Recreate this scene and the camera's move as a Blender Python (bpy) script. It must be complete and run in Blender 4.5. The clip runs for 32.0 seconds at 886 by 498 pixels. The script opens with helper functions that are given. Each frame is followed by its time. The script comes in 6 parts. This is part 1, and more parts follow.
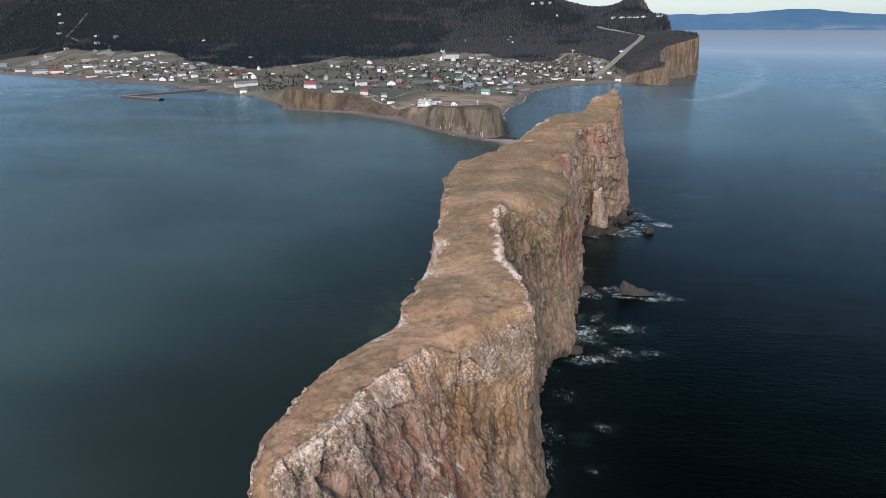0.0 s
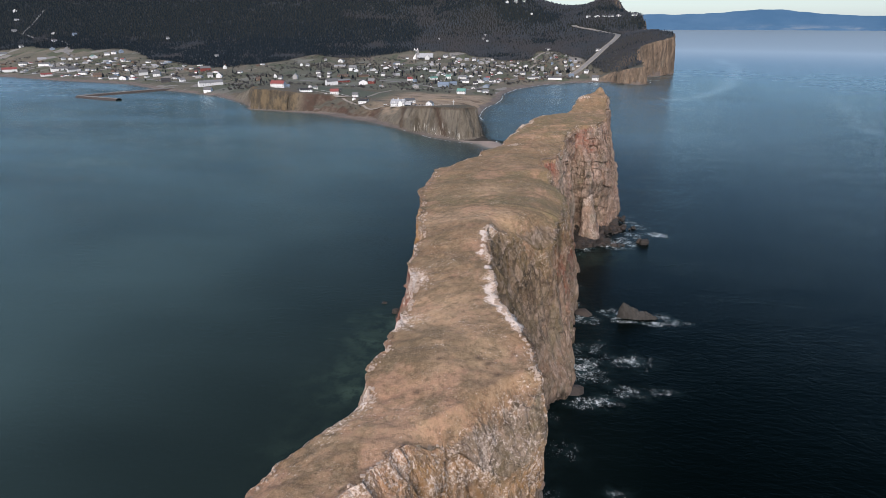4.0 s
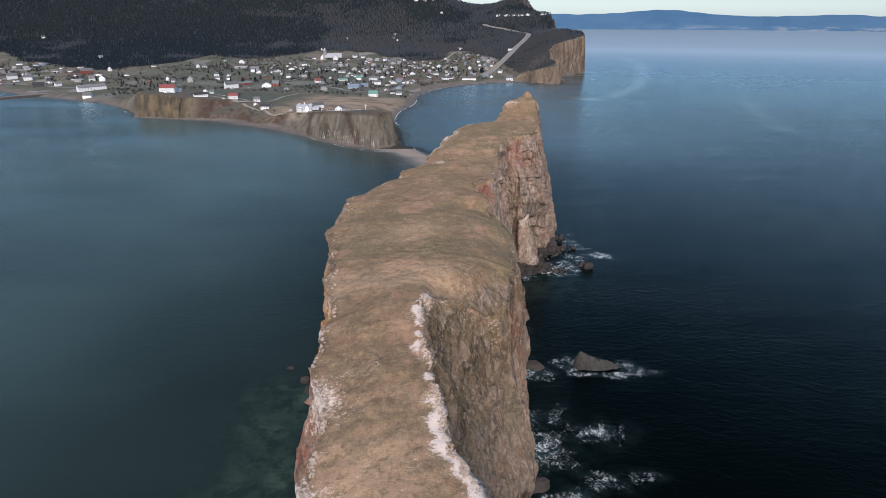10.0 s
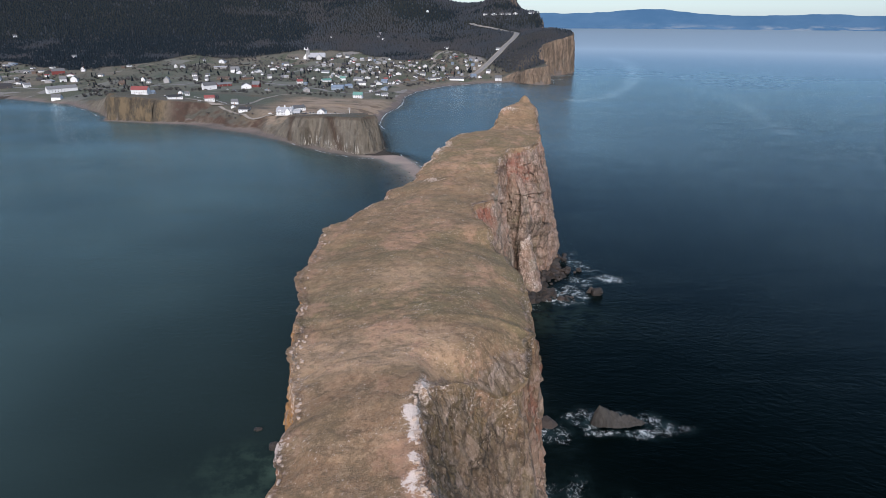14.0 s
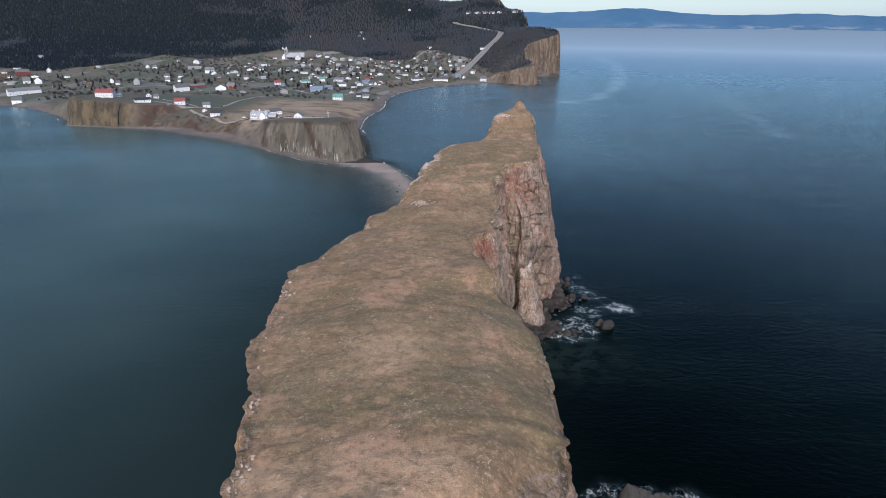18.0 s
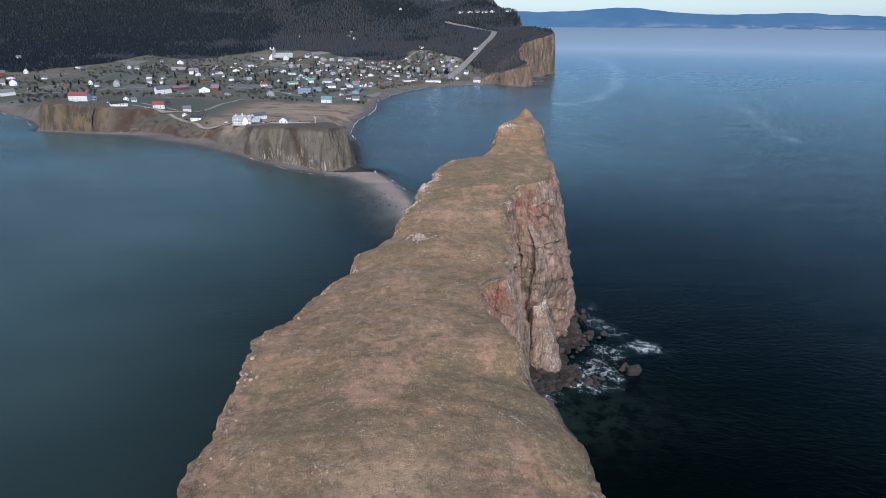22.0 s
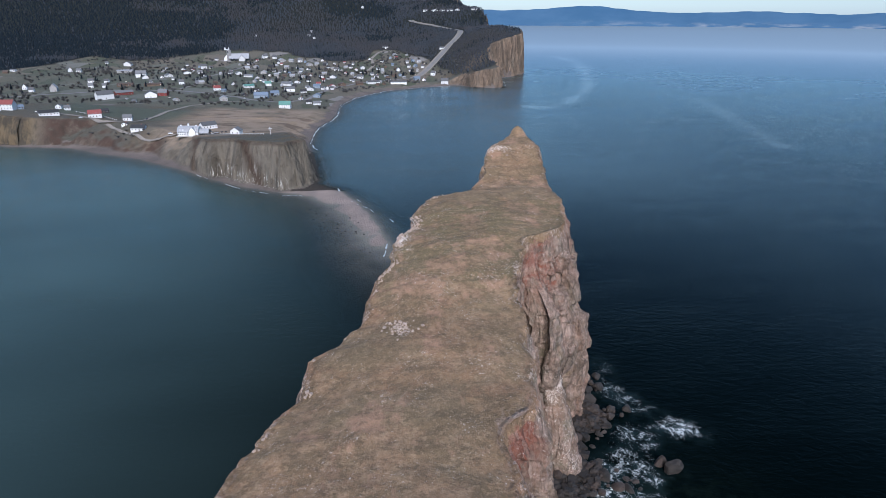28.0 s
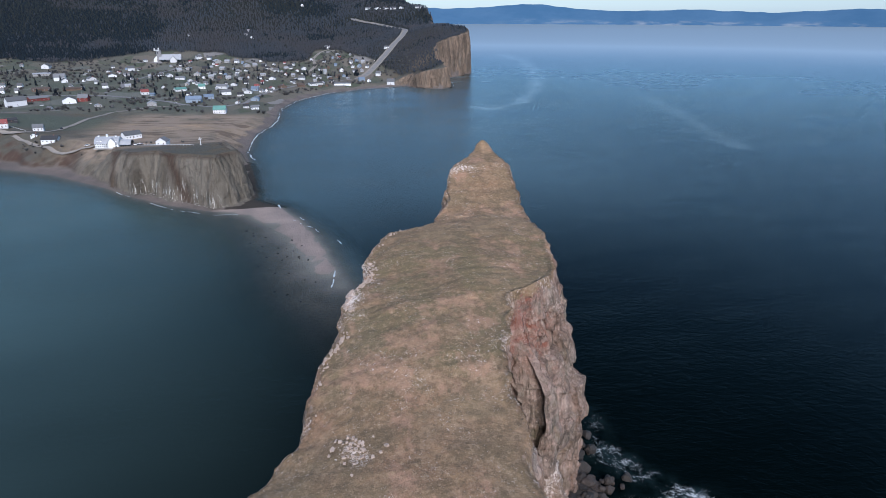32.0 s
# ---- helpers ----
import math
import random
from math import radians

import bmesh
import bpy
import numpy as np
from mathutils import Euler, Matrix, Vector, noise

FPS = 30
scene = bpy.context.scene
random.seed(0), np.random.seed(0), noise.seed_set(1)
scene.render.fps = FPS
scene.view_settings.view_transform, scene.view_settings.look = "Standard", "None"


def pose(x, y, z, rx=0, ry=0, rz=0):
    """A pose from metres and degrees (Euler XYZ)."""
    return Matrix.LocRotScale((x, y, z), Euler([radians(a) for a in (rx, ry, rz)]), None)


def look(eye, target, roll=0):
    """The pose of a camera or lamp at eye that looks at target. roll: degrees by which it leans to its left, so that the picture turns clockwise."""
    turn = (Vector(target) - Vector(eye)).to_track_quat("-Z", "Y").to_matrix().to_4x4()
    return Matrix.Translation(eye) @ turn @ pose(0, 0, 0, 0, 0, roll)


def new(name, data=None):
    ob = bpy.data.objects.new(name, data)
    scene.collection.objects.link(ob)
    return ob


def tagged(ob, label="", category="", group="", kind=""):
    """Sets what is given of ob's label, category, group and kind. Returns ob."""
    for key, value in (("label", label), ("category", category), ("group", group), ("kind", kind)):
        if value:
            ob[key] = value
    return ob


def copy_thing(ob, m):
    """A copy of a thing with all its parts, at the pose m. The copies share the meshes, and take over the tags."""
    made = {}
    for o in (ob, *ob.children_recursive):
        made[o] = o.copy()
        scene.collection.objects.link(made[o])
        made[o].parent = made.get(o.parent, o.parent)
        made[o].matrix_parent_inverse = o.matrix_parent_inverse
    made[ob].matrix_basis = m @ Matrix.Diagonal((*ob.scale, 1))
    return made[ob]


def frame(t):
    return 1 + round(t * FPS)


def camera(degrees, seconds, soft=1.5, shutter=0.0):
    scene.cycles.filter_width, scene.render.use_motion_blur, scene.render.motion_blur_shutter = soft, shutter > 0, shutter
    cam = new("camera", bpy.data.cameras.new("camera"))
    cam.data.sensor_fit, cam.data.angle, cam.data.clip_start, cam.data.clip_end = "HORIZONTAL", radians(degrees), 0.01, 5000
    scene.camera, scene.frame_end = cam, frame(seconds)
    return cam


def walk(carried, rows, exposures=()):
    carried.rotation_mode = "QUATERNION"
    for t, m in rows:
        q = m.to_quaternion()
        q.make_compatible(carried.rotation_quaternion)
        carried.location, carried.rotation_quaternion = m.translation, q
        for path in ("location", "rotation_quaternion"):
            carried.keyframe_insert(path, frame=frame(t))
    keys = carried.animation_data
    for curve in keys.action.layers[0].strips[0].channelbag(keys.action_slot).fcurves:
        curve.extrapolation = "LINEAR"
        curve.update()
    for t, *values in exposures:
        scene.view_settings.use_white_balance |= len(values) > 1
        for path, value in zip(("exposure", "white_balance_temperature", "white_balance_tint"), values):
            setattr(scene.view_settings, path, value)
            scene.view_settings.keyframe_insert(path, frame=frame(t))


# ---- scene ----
# ------------------------------------------------------------------ camera and its flight
cam = camera(72.26, 32.0, soft=0.8)

# seconds, x, y, z, heading to the right, tilt down, lean (metres and degrees)
FLIGHT_A = [
    (0, 0.0, -0.5, 149.9, -11.11, 20.78, -0.49), (1, -2.4, 10.8, 147.8, -11.08, 20.79, -0.42),
    (2, -4.7, 21.7, 146.2, -10.95, 20.80, -0.35), (2.5, -5.8, 27.1, 145.6, -10.85, 20.80, -0.32),
    (3.5, -7.8, 37.6, 144.7, -9.75, 20.81, -0.26), (4.5, -9.7, 48.0, 144.0, -6.97, 20.81, -0.21),
    (5, -10.5, 53.1, 143.7, -4.80, 20.82, -0.19), (5.5, -11.3, 58.3, 143.5, -3.00, 20.82, -0.16),
    (6, -12.1, 63.4, 143.3, -1.94, 20.82, -0.14), (6.5, -12.9, 68.5, 143.2, -1.52, 20.83, -0.12),
    (7, -13.6, 73.7, 143.1, -1.44, 20.84, -0.10), (8, -14.8, 83.9, 142.9, -1.32, 20.85, -0.06),
    (9, -16.0, 94.3, 142.7, -0.92, 20.86, -0.02), (10, -17.0, 104.7, 142.5, -0.47, 20.89, 0.01),
    (11, -17.9, 115.1, 142.3, -0.03, 20.92, 0.04), (12, -18.7, 125.7, 142.1, 0.36, 20.93, 0.06),
    (13, -19.4, 136.3, 141.9, 0.66, 20.95, 0.08), (14, -20.1, 147.0, 141.6, 0.86, 20.97, 0.10),
    (14.5, -20.4, 152.4, 141.5, 0.96, 20.98, 0.11),
]
FLIGHT_B = [
    (16.5, -21.4, 173.9, 140.8, 1.69, 21.03, 0.14), (17, -21.7, 179.3, 140.7, 2.03, 21.03, 0.14),
    (18, -22.2, 190.1, 140.4, 2.51, 21.03, 0.15), (19, -22.6, 200.8, 140.1, 2.75, 21.04, 0.16),
    (20, -23.1, 211.6, 139.9, 2.92, 21.05, 0.16), (21, -23.5, 222.3, 139.7, 3.10, 21.07, 0.17),
    (22, -24.0, 232.9, 139.6, 3.34, 21.07, 0.17), (23, -24.4, 243.5, 139.5, 3.73, 21.08, 0.17),
    (24, -24.8, 254.1, 139.5, 4.24, 21.12, 0.17), (25, -25.1, 264.6, 139.6, 4.90, 21.16, 0.16),
    (25.5, -25.2, 269.8, 139.6, 5.22, 21.18, 0.16), (27.5, -25.5, 290.8, 139.9, 6.27, 21.20, 0.15),
    (28, -25.5, 296.1, 139.9, 6.66, 21.20, 0.15), (29, -25.3, 306.7, 140.0, 8.19, 21.25, 0.14),
    (30, -24.9, 317.5, 139.9, 9.65, 21.30, 0.13), (31, -24.2, 328.5, 139.7, 10.88, 21.31, 0.12),
    (32, -23.1, 339.9, 139.2, 11.71, 21.32, 0.12),
]
walk(cam, [(t, pose(x, y, z, 90 - tilt, 0, -head) @ pose(0, 0, 0, 0, 0, lean))
           for t, x, y, z, head, tilt, lean in FLIGHT_A + FLIGHT_B],
     exposures=[(0.0, 1.2, 6400, 9), (12.0, 1.2, 6130, 9), (25.0, 1.2, 5650, 8), (32.0, 1.2, 5520, 8)])

# ------------------------------------------------------------------ sky and sun: dusk-like, thin high cloud
world = bpy.data.worlds.new("sky")
scene.world = world
world.use_nodes = True
wn = world.node_tree.nodes
wn.clear()
sky = wn.new("ShaderNodeTexSky")
sky.sky_type = 'NISHITA'
sky.sun_disc = False
sky.sun_elevation = radians(38)
sky.sun_rotation = radians(182)
sky.air_density, sky.dust_density, sky.ozone_density = 1.0, 0.4, 1.5
wbg = wn.new("ShaderNodeBackground")
wbg.inputs["Strength"].default_value = 0.072
wout = wn.new("ShaderNodeOutputWorld")
# a thin even veil of cloud over the whole sky
veil = wn.new("ShaderNodeMix")
veil.data_type = 'RGBA'
veil.inputs[0].default_value = 0.5
veil.inputs[7].default_value = (0.9, 2.15, 3.9, 1)
world.node_tree.links.new(sky.outputs["Color"], veil.inputs[6])
world.node_tree.links.new(veil.outputs[2], wbg.inputs["Color"])
world.node_tree.links.new(wbg.outputs["Background"], wout.inputs["Surface"])

sun_data = bpy.data.lights.new("sun", 'SUN')
sun_data.energy = 2.75
sun_data.angle = radians(30)
sun_data.color = (1.0, 0.85, 0.75)
sun = new("sun", sun_data)
sun.matrix_world = look((-10, -300, 235), (0, 0, 0))
# ------------------------------------------------------------------ number helpers
def hash3(i, j, k, seed):
    h = (i * 374761393 + j * 668265263 + k * 2147483647 + seed * 974634541) & 0xFFFFFFFF
    h = ((h ^ (h >> 13)) * 1274126177) & 0xFFFFFFFF
    h = ((h ^ (h >> 16)) * 2246822519) & 0xFFFFFFFF
    return ((h ^ (h >> 15)) & 0xFFFFFF) / float(0xFFFFFF)


def vnoise(x, y, z=0.0, seed=0):
    """Value noise, 0 to 1, on arrays."""
    x, y, z = np.broadcast_arrays(np.asarray(x, float), np.asarray(y, float), np.asarray(z, float))
    xi, yi, zi = np.floor(x).astype(np.int64), np.floor(y).astype(np.int64), np.floor(z).astype(np.int64)
    u, v, w = x - xi, y - yi, z - zi
    u, v, w = u * u * (3 - 2 * u), v * v * (3 - 2 * v), w * w * (3 - 2 * w)
    total = 0.0
    for a in (0, 1):
        for b in (0, 1):
            for c in (0, 1):
                total = total + ((u if a else 1 - u) * (v if b else 1 - v) * (w if c else 1 - w)
                                 * hash3(xi + a, yi + b, zi + c, seed))
    return total


def fbm(x, y, z=0.0, octaves=4, seed=0):
    """Layered noise, about -0.5 to 0.5."""
    total, amp, norm = 0.0, 1.0, 0.0
    for o in range(octaves):
        total = total + amp * (vnoise(x * 2 ** o, y * 2 ** o, z * 2 ** o, seed + o) - 0.5)
        norm += amp
        amp *= 0.5
    return total / norm


def smooth(a, b, x):
    s = np.clip((x - a) / (b - a), 0, 1)
    return s * s * (3 - 2 * s)


def blob(x, y, cx, cy, r):
    return np.exp(-((x - cx) ** 2 + (y - cy) ** 2) / (r * r))


# ------------------------------------------------------------------ lie of the land
# the shore, from the far south beach round the two capes to the north: x, y, cliff run, beach width
SHORE = [
    (-5200, 3400, 20, 15), (-2600, 2050, 20, 15), (-1753, 1681, 20, 15), (-1436, 1558, 20, 15), (-1183, 1468, 20, 15),
    (-981, 1417, 15, 15), (-826, 1306, 10, 8), (-650, 1219, 12, 8), (-545, 1120, 12, 4), (-512, 1075, 10, 2),
    (-500, 1042, 7, 3), (-417, 1018, 10, 6), (-362, 1008, 30, 11), (-320, 977, 40, 14), (-263, 940, 34, 14),
    (-202, 884, 13, 8), (-168, 846, 9, 7), (-138, 820, 8, 8), (-104, 798, 8, 8), (-82, 795, 9, 9),
]
SHORE_NORTH = [
    (-74, 836, 11, 6), (-84, 918, 18, 6), (-99, 1002, 26, 8), (-97, 1113, 24, 8), (-82, 1174, 20, 9),
    (-78, 1240, 18, 10), (-78, 1311, 16, 10), (-58, 1402, 14, 10), (0, 1507, 14, 11), (78, 1564, 14, 10),
    (138, 1585, 14, 10), (156, 1596, 8, 3), (172, 1560, 7, 2), (191, 1542, 6, 2), (222, 1534, 5, 2), (240, 1543, 5, 2), (244, 1572, 6, 2), (232, 1622, 8, 2), (250, 1690, 9, 2),
    (283, 1742, 7, 2), (300, 1760, 5, 2), (322, 1778, 6, 2), (330, 1806, 6, 2), (352, 1828, 5, 2), (368, 1880, 5, 2), (374, 1925, 6, 2), (352, 1975, 12, 2), (336, 2080, 16, 2), (338, 2235, 12, 2), (333, 2310, 14, 2),
    (330, 2560, 40, 2), (120, 3000, 60, 10), (-900, 3900, 60, 10), (-5200, 5000, 60, 10),
]
SHORE_ALL = np.array(SHORE + SHORE_NORTH, float)
# heights of the land's upper surface: x, y, z
LEVELS_CAPE = [
    (-108, 828, 38), (-165, 868, 33), (-90, 860, 37), (-128, 925, 27), (-209, 950, 22), (-265, 985, 22), (-320, 1025, 25),
    (-400, 1050, 29), (-480, 1060, 34), (-430, 1115, 32), (-500, 1100, 33), (-455, 1175, 27), (-300, 1080, 18), (-200, 1040, 19), (-125, 1050, 12),
    (-125, 1150, 8), (-110, 1250, 5), (-157, 1275, 7), (-300, 1250, 12), (-450, 1250, 15), (-560, 1180, 12),
    (-620, 1270, 7), (-760, 1330, 5),
]
LEVELS_TOWN = [
    (-105, 1400, 6), (-200, 1500, 13), (-40, 1530, 6), (60, 1620, 8), (130, 1640, 10), (-400, 1600, 20), (-700, 1600, 18),
    (-1000, 1560, 10), (-1250, 1640, 10), (-1700, 1800, 9), (-400, 1850, 28), (-100, 1800, 28), (-700, 1850, 32),
    (-1100, 1800, 28), (0, 1800, 30), (-2300, 2150, 10), (-3200, 2900, 20),
]
LEVELS_HILL = [
    (-400, 2120, 75), (-100, 2060, 70), (20, 1950, 52), (100, 1830, 44), (-800, 2150, 80), (-1300, 2150, 70), (-400, 2500, 180),
    (-900, 2600, 220), (-1500, 2600, 235), (-190, 2480, 236), (-60, 2300, 130), (-400, 3000, 330), (-1000, 3000, 330), (-1800, 3000, 340),
    (-2600, 3000, 330), (-2300, 2450, 150), (-3600, 3600, 380), (-60, 3000, 200), (100, 2900, 145), (250, 2800, 130), (-250, 3000, 290), (-1000, 3800, 380), (-4500, 4600, 300),
]
LEVELS_FAR_CAPE = [
    (172, 1576, 20), (190, 1558, 31), (204, 1560, 35), (232, 1548, 41), (228, 1600, 50), (225, 1640, 62), (245, 1700, 76), (296, 1768, 88), (330, 1815, 93), (350, 1840, 99), (362, 1885, 102), (335, 1925, 104), (292, 1975, 105),
    (210, 1900, 78), (165, 1800, 50), (190, 1680, 44), (218, 2025, 93), (120, 2000, 66), (316, 2235, 150), (302, 2130, 106), (312, 2195, 132), (240, 2250, 149), (160, 2270, 146),
    (300, 2330, 152), (224, 2455, 216), (266, 2450, 200), (288, 2450, 158), (150, 2450, 174), (86, 2480, 164), (23, 2480, 168), (-27, 2480, 192), (306, 2520, 160), (100, 2150, 100),
]
LEVELS = np.array(LEVELS_CAPE + LEVELS_TOWN + LEVELS_HILL + LEVELS_FAR_CAPE, float)


def plate(r2):
    return np.where(r2 > 0, r2 * np.log(np.maximum(r2, 1e-12)), 0.0)


_xy = LEVELS[:, :2] / 1000
_k = plate(((_xy[:, None] - _xy[None]) ** 2).sum(-1)) + 2e-7 * np.eye(len(_xy))
_p = np.c_[np.ones(len(_xy)), _xy]
PLATE = np.linalg.solve(np.block([[_k, _p], [_p.T, np.zeros((3, 3))]]), np.r_[LEVELS[:, 2], 0, 0, 0])


def upper(x, y):
    """Height of the land's upper surface."""
    x, y = np.asarray(x, float) / 1000, np.asarray(y, float) / 1000
    z = PLATE[-3] + PLATE[-2] * x + PLATE[-1] * y
    for (px, py), wt in zip(_xy, PLATE):
        z = z + wt * plate((x - px) ** 2 + (y - py) ** 2)
    return np.maximum(z, 4.0)


def shore(x, y):
    """Distance from the shore (inland positive), and the cliff's run and the beach's width at its nearest point."""
    x, y = np.asarray(x, float), np.asarray(y, float)
    best = np.full(x.shape, 1e18)
    run, beach = np.zeros(x.shape), np.zeros(x.shape)
    inside = np.zeros(x.shape, bool)
    n = len(SHORE_ALL)
    for i in range(n):
        ax, ay, ar, ab = SHORE_ALL[i]
        bx, by, br, bb = SHORE_ALL[(i + 1) % n]
        crosses = ((ay > y) != (by > y)) & (x < (bx - ax) * (y - ay) / ((by - ay) or 1e-9) + ax)
        inside ^= crosses
        if i == n - 1:
            continue
        s = np.clip(((x - ax) * (bx - ax) + (y - ay) * (by - ay)) / ((bx - ax) ** 2 + (by - ay) ** 2), 0, 1)
        d2 = (x - ax - s * (bx - ax)) ** 2 + (y - ay - s * (by - ay)) ** 2
        near = d2 < best
        best = np.where(near, d2, best)
        run, beach = np.where(near, ar + s * (br - ar), run), np.where(near, ab + s * (bb - ab), beach)
    return np.where(inside, 1, -1) * np.sqrt(best), run, beach


# the bar of sand between the near cape and the rock: x, y, height along its seaward crest
BAR = [(-80, 815, 0.9), (-60, 795, 0.5), (-46, 765, 0.35), (-31, 718, 0.2), (-23, 675, 0.1), (-15, 645, -0.2), (-2, 605, -1.2), (8, 575, -2.5)]


def bar(x, y):
    """Height of the sand bar: a steep side to the open bay, a long shelving one to the south."""
    best, z = np.full(np.shape(x), 1e9), np.full(np.shape(x), -14.0)
    for (ax, ay, az), (bx, by, bz) in zip(BAR, BAR[1:]):
        ux, uy = bx - ax, by - ay
        s = np.clip(((x - ax) * ux + (y - ay) * uy) / (ux * ux + uy * uy), 0, 1)
        ox, oy = x - ax - s * ux, y - ay - s * uy
        d = np.hypot(ox, oy)
        south = ux * oy - uy * ox < 0
        fall = np.where(south, 0.35 * d / 20 + (d / 40) ** 3 * 2.0, (d / 14) ** 2 * 2.4)
        z = np.where(d < best, az + s * (bz - az) - fall, z)
        best = np.minimum(best, d)
    return np.maximum(z, -14.0)


def ground_height(x, y, rough=True):
    """Height of the ground, under water too; with it the inland distance, the share of cliff and the beach's width."""
    x, y = np.asarray(x, float), np.asarray(y, float)
    wx = x + (fbm(x / 26, y / 26, 0, 3, 11) * 22 + fbm(x / 6, y / 6, 0, 3, 14) * 3.5 if rough else 0)
    wy = y + (fbm(x / 26, y / 26, 7, 3, 12) * 22 + fbm(x / 6, y / 6, 3, 3, 15) * 3.5 if rough else 0)
    d0, run, beach = shore(x, y)
    d1, run1, _ = shore(wx, wy)
    d = d0 + (d1 - d0) * smooth(0, 6, d0)
    top = upper(x, y)
    foot = np.clip(d / np.maximum(beach, 1), -8, 1) * 2.2
    up = np.clip((d - beach) / run, 0, 1)
    z = np.where(d < 0, np.maximum(foot, -14), foot + (top - 2.2) * up ** 0.8)
    z = z + np.where(d > 0, fbm(x / 40, y / 40, 0, 4, 21) * 3.0 * smooth(20, 90, d), 0)
    z = np.maximum(z, bar(x, y) + fbm(x / 9, y / 9, 0, 3, 31) * 0.5)
    return z, d, smooth(0.02, 0.1, up) * (1 - smooth(0.9, 1.0, up)), beach
# ------------------------------------------------------------------ materials
class Nodes:
    """A material under construction."""

    def __init__(self, name):
        self.mat = bpy.data.materials.new(name)
        self.mat.use_nodes = True
        self.tree = self.mat.node_tree
        self.tree.nodes.clear()
        self.out = self.add("ShaderNodeOutputMaterial")

    def add(self, kind, **values):
        node = self.tree.nodes.new(kind)
        for key, value in values.items():
            node.inputs[key.replace("_", " ")].default_value = value
        return node

    def link(self, a, b):
        self.tree.links.new(a, b)

    def coords(self, scale=(1, 1, 1)):
        geo = self.add("ShaderNodeNewGeometry")
        mapping = self.add("ShaderNodeMapping")
        mapping.inputs["Scale"].default_value = scale
        self.link(geo.outputs["Position"], mapping.inputs["Vector"])
        return mapping.outputs["Vector"]

    def noise(self, scale, detail=4.0, rough=0.55, stretch=(1, 1, 1), low=0.35, high=0.65):
        tex = self.add("ShaderNodeTexNoise", Scale=scale, Detail=detail, Roughness=rough)
        self.link(self.coords(stretch), tex.inputs["Vector"])
        return self.ramp(tex.outputs["Fac"], low, high)

    def cracks(self, scale, stretch=(1, 1, 1), wander=0.45):
        """0 in the cracks between blocks, 1 on the blocks; the cracks wander."""
        drift = self.add("ShaderNodeTexNoise", Scale=scale * 2.5, Detail=3.0)
        at = self.coords(stretch)
        self.link(at, drift.inputs["Vector"])
        shift = self.add("ShaderNodeVectorMath")
        shift.operation = 'MULTIPLY_ADD'
        shift.inputs[1].default_value = (wander / scale,) * 3
        self.link(drift.outputs["Color"], shift.inputs[0])
        self.link(at, shift.inputs[2])
        tex = self.add("ShaderNodeTexVoronoi", Scale=scale)
        tex.feature = 'DISTANCE_TO_EDGE'
        self.link(shift.outputs[0], tex.inputs["Vector"])
        return self.ramp(tex.outputs["Distance"], 0.0, 0.09)

    def cells(self, scale, stretch=(1, 1, 1), wander=0.3):
        """One number, 0 to 1, for each of many blocks."""
        drift = self.add("ShaderNodeTexNoise", Scale=scale * 1.5, Detail=3.0)
        at = self.coords(stretch)
        self.link(at, drift.inputs["Vector"])
        shift = self.add("ShaderNodeVectorMath")
        shift.operation = 'MULTIPLY_ADD'
        shift.inputs[1].default_value = (wander / scale,) * 3
        self.link(drift.outputs["Color"], shift.inputs[0])
        self.link(at, shift.inputs[2])
        tex = self.add("ShaderNodeTexVoronoi", Scale=scale)
        self.link(shift.outputs[0], tex.inputs["Vector"])
        split = self.add("ShaderNodeSeparateColor")
        self.link(tex.outputs["Color"], split.inputs["Color"])
        return split.outputs[0]

    def ramp(self, fac, low, high):
        node = self.add("ShaderNodeMapRange", From_Min=low, From_Max=high)
        node.clamp = True
        self.link(fac, node.inputs["Value"])
        return node.outputs["Result"]

    def attribute(self, name):
        node = self.add("ShaderNodeAttribute")
        node.attribute_name = name
        return node.outputs["Fac"]

    def times(self, a, b):
        node = self.add("ShaderNodeMath")
        node.operation = 'MULTIPLY'
        for socket, value in zip(node.inputs, (a, b)):
            if isinstance(value, (int, float)):
                socket.default_value = value
            else:
                self.link(value, socket)
        return node.outputs[0]

    def plus(self, a, b):
        node = self.add("ShaderNodeMath")
        node.operation = 'ADD'
        for socket, value in zip(node.inputs, (a, b)):
            if isinstance(value, (int, float)):
                socket.default_value = value
            else:
                self.link(value, socket)
        return node.outputs[0]

    def mix(self, fac, a, b):
        node = self.add("ShaderNodeMix")
        node.data_type = 'RGBA'
        for socket, value in ((node.inputs[0], fac), (node.inputs[6], a), (node.inputs[7], b)):
            if isinstance(value, (int, float)):
                socket.default_value = value
            elif isinstance(value, tuple):
                socket.default_value = (*value, 1)
            else:
                self.link(value, socket)
        return node.outputs[2]

    def finish(self, colour, rough=0.9, bump=None, strength=0.5, distance=0.3, spec=0.3, metal=0.0):
        shader = self.add("ShaderNodeBsdfPrincipled", Metallic=metal)
        shader.inputs["Specular IOR Level"].default_value = spec
        for socket, value in ((shader.inputs["Base Color"], colour), (shader.inputs["Roughness"], rough)):
            if isinstance(value, (int, float)):
                socket.default_value = value
            elif isinstance(value, tuple):
                socket.default_value = (*value, 1)
            else:
                self.link(value, socket)
        if bump is not None:
            node = self.add("ShaderNodeBump", Strength=strength, Distance=distance)
            self.link(bump, node.inputs["Height"])
            self.link(node.outputs["Normal"], shader.inputs["Normal"])
        self.link(shader.outputs["BSDF"], self.out.inputs["Surface"])
        self.shader = shader
        return self.mat


